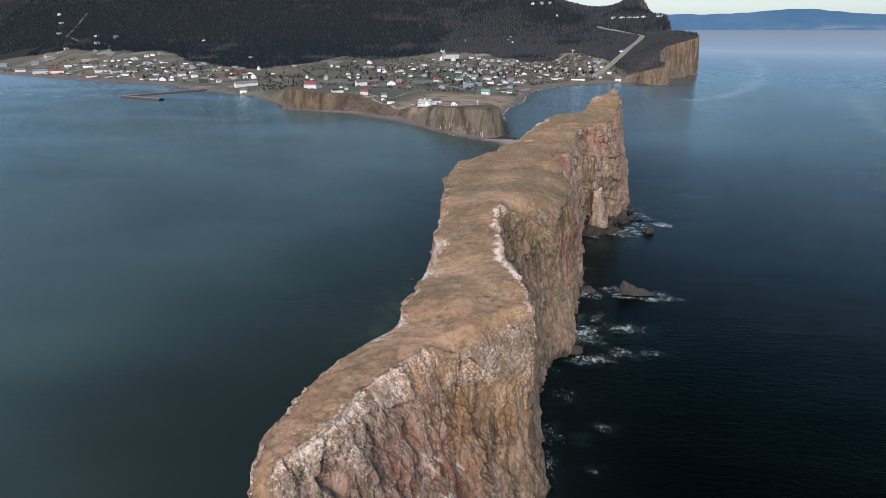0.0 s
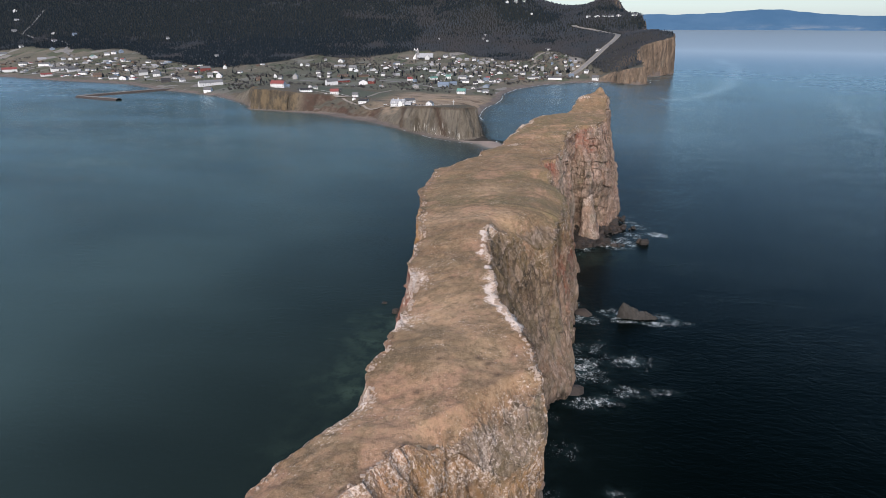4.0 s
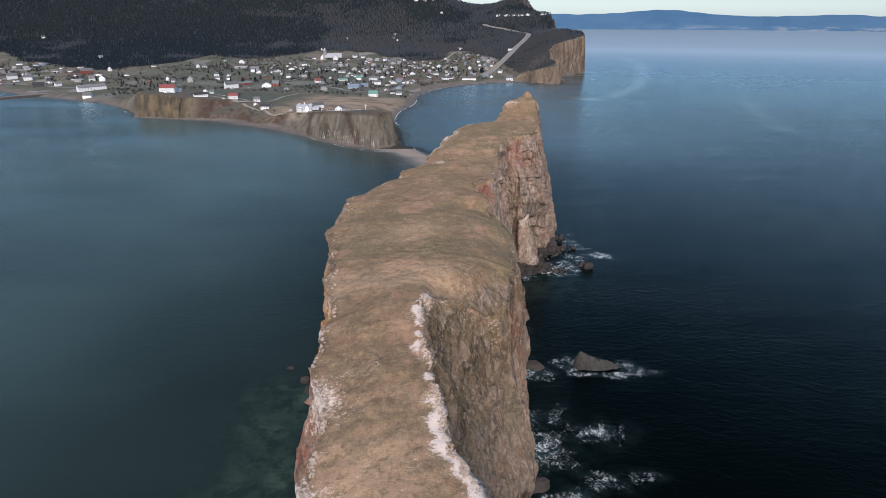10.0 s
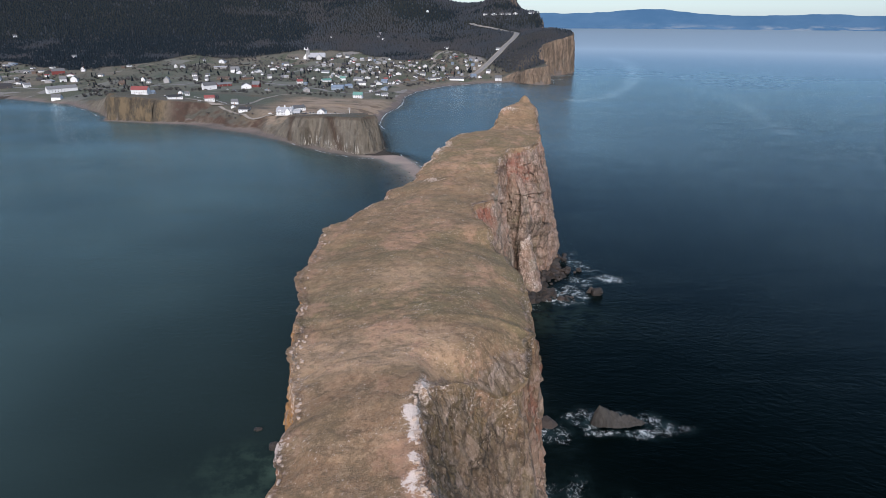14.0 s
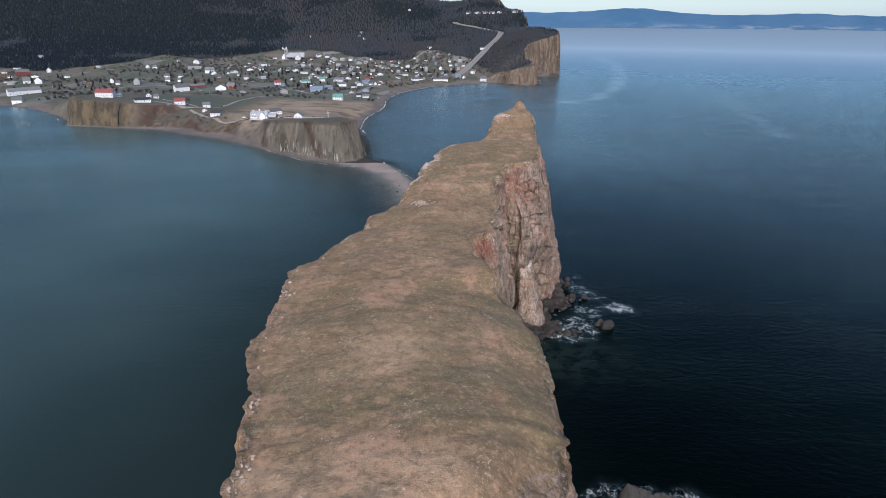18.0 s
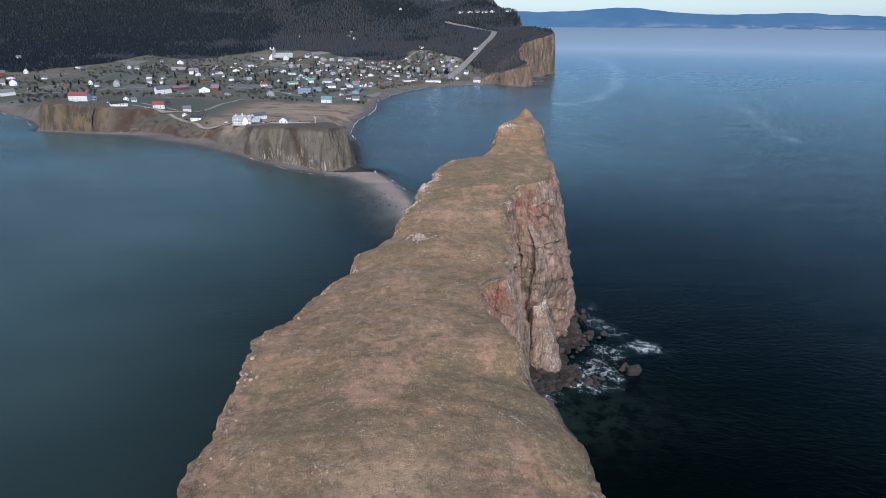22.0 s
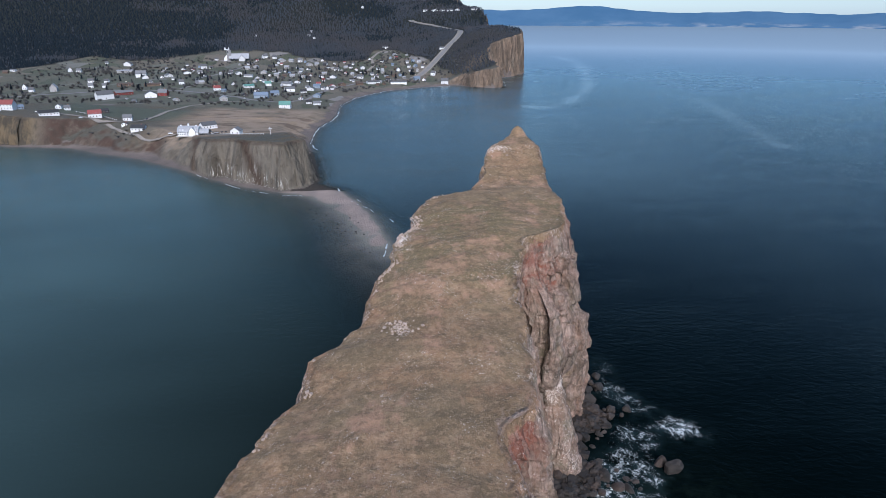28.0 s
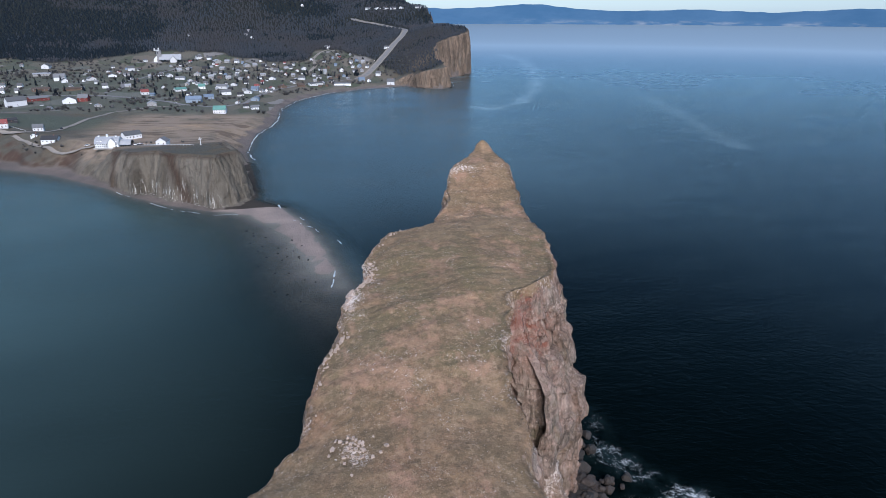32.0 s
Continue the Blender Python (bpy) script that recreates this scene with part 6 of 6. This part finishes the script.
# ------------------------------------------------------------------ church
def church(x, y, turn):
    z = level(x, y) - 1.0
    ob = tagged(thing("church", x, y, z, turn), "village church with a grey stone tower and white roof", "church")
    part("tower", box(-5, 5, -5, 5, 0, 26, 0.4), M_WALL["stone"], ob, "square grey stone tower")
    part("parapet", box(-5.2, 5.2, -5.2, 5.2, 26, 27.4), M_TRIM, ob)
    for i in (-1, 1):
        for j in (-1, 1):
            part("pinnacle", box(i * 4.2 - 1.1, i * 4.2 + 1.1, j * 4.2 - 1.1, j * 4.2 + 1.1, 27.4, 32, 0.8), M_TRIM, ob, "white corner pinnacle")
    for i in (-1, 1):
        part("belfry_opening", box(i * 2.2 - 0.8, i * 2.2 + 0.8, -5.15, -4.6, 19, 23.5), M_GLASS, ob)
    part("nave", prism([(-9, -1), (9, -1), (9, 7), (0, 17), (-9, 7)], 0, 46), M_WALL["white"], ob)
    roof = prism([(-9.8, 6.4), (0, 17.2), (9.8, 6.4), (9.8, 7.0), (0, 17.9), (-9.8, 7.0)], -0.6, 46.6)
    for b in (ob.children[-1].data,):
        b.transform(Matrix.Rotation(radians(-90), 4, 'Z') @ Matrix.Translation((0, 4, 0)))
    bmesh.ops.translate(roof, verts=roof.verts, vec=(0, 4, 0))
    turned(roof, -90)
    part("roof", roof, M_ROOF["light"], ob, "pale snow-grey metal roof")
    part("transept", prism([(-7, -1), (7, -1), (7, 6), (0, 14), (-7, 6)], -13, 13), M_WALL["white"], ob)
    ob.children[-1].data.transform(Matrix.Translation((34, 0, 0)))
    part("transept_roof", prism([(-7.6, 5.3), (0, 14.2), (7.6, 5.3), (7.6, 5.9), (0, 14.8), (-7.6, 5.9)], -13.6, 13.6), M_ROOF["light"], ob)
    ob.children[-1].data.transform(Matrix.Translation((34, 0, 0)))
    for i in range(5):
        part("window", box(9 + i * 4.2 - 0.6, 9 + i * 4.2 + 0.6, -9.12, -8.8, 1.5, 5.5), M_GLASS, ob)
    return ob


church(-366, 1883, 4)


# ------------------------------------------------------------------ lodge on the cape, with its wing
def lodge(x, y, turn):
    z = level(x, y) - 0.6
    ob = tagged(thing("lodge", x, y, z, turn), "large white clifftop lodge with pale gambrel roofs", "lodge")

    def gambrel(x0, x1, half, eave, ridge, y=0.0):
        knee = eave + (ridge - eave) * 0.62
        body = prism([(-half, -1), (half, -1), (half, eave), (half * 0.62, knee), (0, ridge), (-half * 0.62, knee), (-half, eave)], x0, x1)
        part("wall", turned(body, -90), M_WALL["white"], ob)
        out = [(-half - 0.5, eave - 0.3), (-half * 0.64, knee + 0.1), (0, ridge + 0.1), (half * 0.64, knee + 0.1), (half + 0.5, eave - 0.3)]
        slab = prism(out + [(p, q + 0.35) for p, q in out[::-1]], x0 - 0.5, x1 + 0.5)
        part("roof", turned(slab, -90), M_ROOF["light"], ob)

    gambrel(-17, 6, 6.2, 5.2, 12.0)
    gambrel(6.6, 17, 4.6, 3.6, 8.4)
    for px, zt in ((-14.5, 13.4), (-6, 15.2), (2.5, 13.2)):
        part("chimney", box(px - 0.7, px + 0.7, -0.7, 0.7, 10.5, zt), M_WALL["white"], ob)
    part("gable", prism([(-3.2, 0), (3.2, 0), (3.2, 7.2), (0, 11.2), (-3.2, 7.2)], -7.2, 0), M_WALL["white"], ob)
    ob.children[-1].data.transform(Matrix.Translation((-6, 0, 0)))
    part("gable_roof", prism([(-3.8, 6.6), (0, 11.4), (3.8, 6.6), (3.8, 6.95), (0, 11.8), (-3.8, 6.95)], -7.6, 0), M_ROOF["light"], ob)
    ob.children[-1].data.transform(Matrix.Translation((-6, 0, 0)))
    for i in range(10):
        px = -16 + i * 2.2
        for zc in (1.7, 4.2):
            front = -7.2 if -9.2 < px < -2.8 else -6.2
            win = part("window", box(px - 0.6, px + 0.6, front - 0.1, front + 0.05, zc - 0.75, zc + 0.75), M_TRIM, ob)
            part("pane", box(px - 0.45, px + 0.45, front - 0.14, front - 0.06, zc - 0.6, zc + 0.6), M_GLASS, win)
    for px in (-14, -11, 0.5, 3.5):
        part("dormer", box(px - 0.9, px + 0.9, -5.6, -3, 6.4, 8.4), M_WALL["white"], ob)
        part("dormer_roof", box(px - 1.1, px + 1.1, -5.8, -2.6, 8.4, 8.8, 0.2), M_ROOF["light"], ob)
    for i in range(4):
        px = 7.6 + i * 2.4
        part("window", box(px - 0.6, px + 0.6, -4.72, -4.5, 1.0, 2.6), M_GLASS, ob)
    part("porch", box(-17.6, 17.6, -9.2, -6.3, -0.9, 0.25), M_CONCRETE, ob)
    return ob


lodge(-209, 954, -8).scale = (0.92, 0.92, 0.78)


# ------------------------------------------------------------------ wayside cross, fence posts along the lane
def wayside_cross(x, y):
    ob = tagged(thing("cross", x, y, level(x, y), 12), "tall white wooden cross on a clifftop", "cross")
    part("post", box(-0.32, 0.32, -0.32, 0.32, -0.3, 9.0), M_TRIM, ob)
    part("crossbar", box(-2.2, 2.2, -0.26, 0.26, 6.2, 6.85), M_TRIM, ob)
    part("plinth", box(-1.1, 1.1, -1.1, 1.1, -0.5, 0.7, 0.15), M_CONCRETE, ob)
    return ob


wayside_cross(-122, 890).scale = (0.75, 0.75, 0.8)


def fence(points, gap=4.0):
    pts = np.array(points, float)
    at = np.r_[0, np.cumsum(np.hypot(*np.diff(pts, axis=0).T))]
    x0, y0 = pts[0]
    ob = tagged(thing("fence", x0, y0, level(x0, y0)), "low white post-and-rail fence beside a lane", "fence")
    z0 = level(x0, y0)
    spots = [(np.interp(s, at, pts[:, 0]), np.interp(s, at, pts[:, 1])) for s in np.arange(0, at[-1], gap)]
    last = None
    for x, y in spots:
        z = level(x, y)
        bm = box(x - x0 - 0.12, x - x0 + 0.12, y - y0 - 0.12, y - y0 + 0.12, z - z0 - 0.2, z - z0 + 1.25)
        part("post", bm, M_TRIM, ob)
        if last:
            bm = bmesh.new()
            ax, ay, az = last
            v = [bm.verts.new(p) for p in ((ax - x0, ay - y0 - 0.05, az - z0 + 0.85), (x - x0, y - y0 - 0.05, z - z0 + 0.85), (x - x0, y - y0 - 0.05, z - z0 + 1.1), (ax - x0, ay - y0 - 0.05, az - z0 + 1.1),
                                           (ax - x0, ay - y0 + 0.05, az - z0 + 0.85), (x - x0, y - y0 + 0.05, z - z0 + 0.85), (x - x0, y - y0 + 0.05, z - z0 + 1.1), (ax - x0, ay - y0 + 0.05, az - z0 + 1.1))]
            for f in ((0, 1, 2, 3), (7, 6, 5, 4), (0, 4, 5, 1), (3, 2, 6, 7)):
                bm.faces.new([v[i] for i in f])
            part("rail", bm, M_TRIM, ob)
        last = (x, y, z)
    return ob


fence([(-190, 956), (-160, 930), (-128, 895)], 5.0)
fence([(-382, 1090), (-345, 1075), (-318, 1044)], 6.0)


# ------------------------------------------------------------------ roads and lanes, laid on the ground
def lane(name, points, width, material, label, lift=0.30):
    pts = np.array(points, float)
    at = np.r_[0, np.cumsum(np.hypot(*np.diff(pts, axis=0).T))]
    s = np.arange(0, at[-1], 4.0)
    m = 4 if width < 12 else 14
    k = np.ones(2 * m + 1) / (2 * m + 1)
    x, y = (np.convolve(np.pad(np.interp(s, at, pts[:, i]), m, mode="edge"), k, "valid") for i in (0, 1))
    tx, ty = np.gradient(x), np.gradient(y)
    n = np.hypot(tx, ty)
    rows = []
    for q in (-1, -0.5, 0, 0.5, 1):
        px, py = x - ty / n * width / 2 * q, y + tx / n * width / 2 * q
        rows.append(np.stack([px, py, ground_height(px, py)[0] + lift], -1))
    v = np.stack(rows, 1)
    v[:, :, 2] = np.maximum(v[:, :, 2], v[:, :, 2].mean(1, keepdims=True))
    ob = mesh_object(name, v.reshape(-1, 3), grid_faces(len(s), 5)[:, ::-1], material)
    return tagged(ob, label, "road", kind="structure")


lane("verge", ROAD, 17, M_TRACK, "pale earth verge beside a hill road", 0.12)
lane("road", ROAD, 8.5, M_ROAD, "grey asphalt road climbing the wooded hill")
lane("road", [(-700, 1372), (-600, 1400), (-500, 1430), (-425, 1440), (-371, 1429), (-281, 1385), (-212, 1325), (-165, 1304), (-130, 1345), (-120, 1420), (-85, 1520), (-20, 1600), (60, 1640)], 8, M_ROAD, "grey asphalt village road")
lane("road", [(-361, 1440), (-345, 1500), (-365, 1580), (-330, 1700), (-310, 1800), (-290, 1890), (-285, 1960)], 7, M_ROAD, "grey asphalt village street")
lane("road", [(-2300, 2080), (-1700, 1755), (-1436, 1630), (-1180, 1540), (-981, 1480), (-820, 1400), (-700, 1372)], 9, M_ROAD, "grey asphalt road behind the beach")
lane("road", [(-1500, 1900), (-1600, 1990), (-1650, 2080), (-1740, 2130), (-1850, 2160), (-1960, 2230), (-1990, 2330), (-2050, 2480)], 9, M_ROAD, "grey road winding up the hill")
lane("track", [(-420, 1080), (-360, 1062), (-330, 1035), (-298, 1043), (-300, 1100), (-300, 1160), (-297, 1219), (-285, 1260), (-262, 1298), (-230, 1318), (-212, 1321)], 5.5, M_TRACK, "pale gravel lane across the fields")
lane("track", [(-330, 1035), (-262, 972), (-232, 972), (-190, 945), (-150, 925)], 4.5, M_TRACK, "pale gravel drive on the clifftop")
lane("track", [(-40, 1700), (-15, 1780), (-22, 1850), (0, 1930), (25, 1950)], 7, M_TRACK, "earth track up to a quarry bank")


# ------------------------------------------------------------------ breakwater of the harbour
def breakwater():
    line = np.array([(-800, 1318), (-858, 1240), (-905, 1174), (-912, 1160), (-860, 1142), (-797, 1122)], float)
    at = np.r_[0, np.cumsum(np.hypot(*np.diff(line, axis=0).T))]
    s = np.arange(0, at[-1], 2.0)
    x, y = np.interp(s, at, line[:, 0]), np.interp(s, at, line[:, 1])
    tx, ty = np.gradient(x), np.gradient(y)
    n = np.hypot(tx, ty)
    q = np.linspace(-1, 1, 15)
    wide = 9.0
    px, py = x[:, None] - (ty / n)[:, None] * wide * q, y[:, None] + (tx / n)[:, None] * wide * q
    pz = np.interp(np.abs(q), [0, 0.45, 1], [3.2, 3.2, -1.5])[None] + fbm(px / 3, py / 3, 0, 3, 601) * 2.0
    mound = mesh_object("breakwater", np.stack([px, py, pz], -1).reshape(-1, 3), grid_faces(*px.shape)[:, ::-1], M_BOULDER, shade=False)
    tagged(mound, "harbour breakwater of dark rubble with a concrete deck", "breakwater")
    q = np.array([-0.34, -0.34, 0.34, 0.34])
    h = np.array([2.6, 4.1, 4.1, 2.6])
    dx, dy = x[:, None] - (ty / n)[:, None] * wide * q, y[:, None] + (tx / n)[:, None] * wide * q
    deck = mesh_object("deck", np.stack([dx, dy, 0 * dx + h], -1).reshape(-1, 3), grid_faces(*dx.shape)[:, ::-1], M_ROAD, shade=False, parent=mound)
    return mound


breakwater()


# ------------------------------------------------------------------ single trees among the houses
def conifer():
    ob = new("spruce")
    bm = bmesh.new()
    bmesh.ops.create_cone(bm, cap_ends=True, segments=7, radius1=0.28, radius2=0.05, depth=7.0, matrix=Matrix.Translation((0, 0, 3.5)))
    part("trunk", bm, M_BARK, ob)
    rng = np.random.default_rng(17)
    v, f = [], []
    for t in range(260):
        h = rng.uniform(0.9, 8.6)
        a = rng.uniform(0, 6.283)
        reach = (9.0 - h) * 0.30 * rng.uniform(0.45, 1.1)
        tip = (math.cos(a) * reach, math.sin(a) * reach, h - 0.25 * reach)
        side = 0.42 + 0.12 * reach
        b = len(v)
        v += [(0, 0, h + 0.35), (tip[0] - math.sin(a) * side, tip[1] + math.cos(a) * side, tip[2]), (tip[0] * 1.15, tip[1] * 1.15, tip[2] - 0.2), (tip[0] + math.sin(a) * side, tip[1] - math.cos(a) * side, tip[2])]
        f.append((b, b + 1, b + 2, b + 3))
    crown = mesh_object("crown", v, f, M_FOREST, shade=False, parent=ob)
    return tagged(ob, "dark green spruce standing among village houses", "tree", "village trees")


def bare_tree():
    ob = new("bare_tree")
    rng = np.random.default_rng(23)
    v, f = [], []

    def limb(p, d, r, length, depth):
        q = p + d * length
        side = np.cross(d, [0.3, 0.2, 1.0])
        side /= np.linalg.norm(side) + 1e-9
        up = np.cross(side, d)
        b = len(v)
        for c, rr in ((p, r), (q, r * 0.55)):
            for k in range(3):
                a = k * 2.094
                v.append(tuple(c + (side * math.cos(a) + up * math.sin(a)) * rr))
        for k in range(3):
            f.append((b + k, b + (k + 1) % 3, b + 3 + (k + 1) % 3, b + 3 + k))
        if depth:
            for _ in range(4):
                e = d + rng.normal(0, 0.55, 3)
                e[2] = abs(e[2]) * 0.8 + 0.12
                limb(p + d * length * rng.uniform(0.5, 1.0), e / np.linalg.norm(e), r * 0.5, length * rng.uniform(0.6, 0.8), depth - 1)

    limb(np.array([0, 0, 2.2]), np.array([0.05, 0, 1.0]), 0.16, 1.7, 4)
    bm = bmesh.new()
    bmesh.ops.create_cone(bm, cap_ends=True, segments=7, radius1=0.25, radius2=0.16, depth=2.8, matrix=Matrix.Translation((0, 0, 1.2)))
    part("trunk", bm, M_BARK, ob)
    mesh_object("crown", v, f, M_BARK, shade=False, parent=ob)
    return tagged(ob, "leafless grey-brown tree beside village houses", "tree", "village trees")


_spruce, _bare = conifer(), bare_tree()
_rng = random.Random(31)
_first = {0: True, 1: True}
_clusters = [(-330, 1620, 60), (-250, 1750, 70), (-450, 1480, 60), (-560, 1620, 70), (-150, 1700, 60), (-560, 1760, 60), (-20, 1680, 40), (-640, 1440, 50),
             (-180, 1560, 60), (-300, 1530, 50), (-1100, 1600, 90), (-1400, 1720, 90), (-800, 1560, 60), (60, 1700, 40), (-230, 1420, 40), (-420, 1640, 50)]
for _k in range(340):
    cx, cy, r = _clusters[_k % len(_clusters)]
    x, y = _rng.gauss(cx, r * 0.7), _rng.gauss(cy, r * 0.6)
    d, _, bw = shore(np.array([x]), np.array([y]))
    if d[0] < bw[0] + 14 or not road_clear(np.array([x]), np.array([y]))[0]:
        continue
    kind = 0 if _rng.random() < 0.45 else 1
    src = (_spruce, _bare)[kind]
    size = _rng.uniform(0.7, 1.35)
    m = pose(x, y, level(x, y) - 0.2, 0, 0, _rng.uniform(0, 360))
    if _first[kind]:
        src.matrix_basis = m
        _first[kind] = False
    else:
        c = copy_thing(src, m)
        c.scale = (size, size, size)


# ------------------------------------------------------------------ scrub and bare woods at the forest's foot, as one mass
def scrub():
    rng = np.random.default_rng(41)
    spots = []
    for cx, cy, rx, ry, n in ((-520, 1700, 110, 40, 130), (-60, 1690, 60, 40, 90), (-230, 960, 30, 4, 26), (150, 1700, 30, 70, 120), (-700, 1500, 60, 20, 60), (-1150, 1700, 160, 50, 150), (-300, 1005, 35, 10, 26), (-560, 1330, 60, 20, 50), (30, 1820, 40, 40, 90)):
        spots.append(np.c_[rng.normal(cx, rx, n), rng.normal(cy, ry, n)])
    wide = np.c_[rng.uniform(-700, 90, 2600), rng.uniform(1240, 1920, 2600)]
    wide = np.vstack([wide, np.c_[rng.uniform(-1800, -700, 900), rng.uniform(1420, 2000, 900)]])
    wide = wide[vnoise(wide[:, 0] / 38, wide[:, 1] / 38, 0, 42) > 0.46]
    clear = np.min(np.hypot(wide[:, :1] - np.array(_sites)[None, :, 0], wide[:, 1:] - np.array(_sites)[None, :, 1]), axis=1) > 9
    spots.append(wide[clear])
    spots = np.vstack(spots)
    z, d, cliff, beach = ground_height(spots[:, 0], spots[:, 1])
    ok = (d > beach + 12) & road_clear(spots[:, 0], spots[:, 1])
    spots, z = spots[ok], z[ok]
    v, f = [], []
    for (x, y), zz in zip(spots, z):
        h = rng.uniform(1.6, 5.6) * (0.5 if y < 1100 else 1.0)
        for t in range(16):
            a, e = rng.uniform(0, 6.283), rng.uniform(0.3, 1.0)
            tip = np.array([x + math.cos(a) * h * 0.7 * e, y + math.sin(a) * h * 0.7 * e, zz + h * rng.uniform(0.5, 1.0)])
            b = len(v)
            w = 0.25 + 0.14 * h
            v += [(x + rng.normal(0, 0.3), y + rng.normal(0, 0.3), zz - 0.2), tuple(tip + (w * math.sin(a), -w * math.cos(a), -0.3 * h)), tuple(tip), tuple(tip + (-w * math.sin(a), w * math.cos(a), -0.2 * h))]
            f.append((b, b + 1, b + 2, b + 3))
    ob = mesh_object("scrub", v, f, make_plain("bare_scrub", (0.078, 0.077, 0.078), (0.050, 0.051, 0.052), 0.1, 0.95), shade=False)
    return tagged(ob, "leafless grey-brown scrub on village banks", "scrub", kind="stuff")


scrub()


# ------------------------------------------------------------------ cars, street lamps
M_TYRE = make_plain("tyre_rubber", (0.02, 0.02, 0.02), None, 4.0)
M_GLOW = bpy.data.materials.new("lamp_glow")
M_GLOW.use_nodes = True
M_GLOW.node_tree.nodes["Principled BSDF"].inputs["Emission Color"].default_value = (1.0, 0.78, 0.5, 1)
M_GLOW.node_tree.nodes["Principled BSDF"].inputs["Emission Strength"].default_value = 1.0


def car(x, y, turn, paint, label):
    ob = tagged(thing("car", x, y, level(x, y) + 0.34, turn), label, "car", "parked cars")
    body = box(-2.2, 2.2, -0.9, 0.9, 0.22, 0.95, 0.06)
    part("body", body, paint, ob)
    part("cabin", box(-1.2, 1.4, -0.82, 0.82, 0.95, 1.55, 0.22), M_GLASS, ob)
    part("roof", box(-0.95, 1.15, -0.6, 0.6, 1.55, 1.62), paint, ob)
    for i in (-1.35, 1.35):
        for j in (-0.85, 0.85):
            bm = bmesh.new()
            bmesh.ops.create_cone(bm, cap_ends=True, segments=14, radius1=0.34, radius2=0.34, depth=0.24,
                                  matrix=Matrix.Translation((i, j, 0.30)) @ Matrix.Rotation(radians(90), 4, 'X'))
            part("wheel", bm, M_TYRE, ob)
    return ob


M_CAR_DARK = make_plain("dark_car_paint", (0.02, 0.022, 0.03), None, 3.0, 0.25, 0.2, 0.6, 0.0)
M_CAR_WHITE = make_plain("white_car_paint", (0.6, 0.61, 0.62), None, 3.0, 0.3, 0.2, 0.6, 0.0)
car(-190, 948, 10, M_CAR_DARK, "dark parked car beside a white lodge")
car(-187, 953, 14, M_CAR_DARK, "dark parked car beside a white lodge")
for _x, _y, _t, _w in ((-360, 1050, 40, 1), (-452, 1060, 10, 1), (-415, 1066, 20, 0), (-240, 975, 20, 1), (-300, 1085, 90, 0), (-150, 1250, 30, 1), (-345, 1330, 10, 0),
                       (-410, 1330, 30, 1), (-230, 1340, 60, 1), (-120, 1300, 10, 0), (-108, 1320, 40, 1), (-280, 1400, 30, 0)):
    car(_x, _y, _t, M_CAR_WHITE if _w else M_CAR_DARK, "white parked car near village houses" if _w else "dark parked car near village houses")


def street_lamp(x, y):
    ob = tagged(thing("street_lamp", x, y, level(x, y)), "lit street lamp on a steel pole beside a road", "street lamp", "street lamps")
    part("pole", box(-0.1, 0.1, -0.1, 0.1, -0.3, 8.0, 0.03), M_METAL, ob)
    part("arm", box(-0.06, 1.4, -0.06, 0.06, 7.9, 8.02), M_METAL, ob)
    part("lamp", box(0.9, 1.7, -0.3, 0.3, 7.6, 7.9, 0.08), M_GLOW, ob, "warm glowing lamp head")
    return ob


for _x, _y in ((88, 1712), (112, 1756), (130, 1800), (150, 1846), (176, 1908), (70, 1650), (40, 1690), (98, 1740), (-20, 1640), (62, 1735), (84, 1765), (-300, 1437), (-210, 1390), (-395, 1452),
               (-470, 1500), (-240, 1480), (-330, 1640), (-1330, 1600), (-1180, 1550), (-1480, 1660), (-700, 1385)):
    street_lamp(_x, _y)
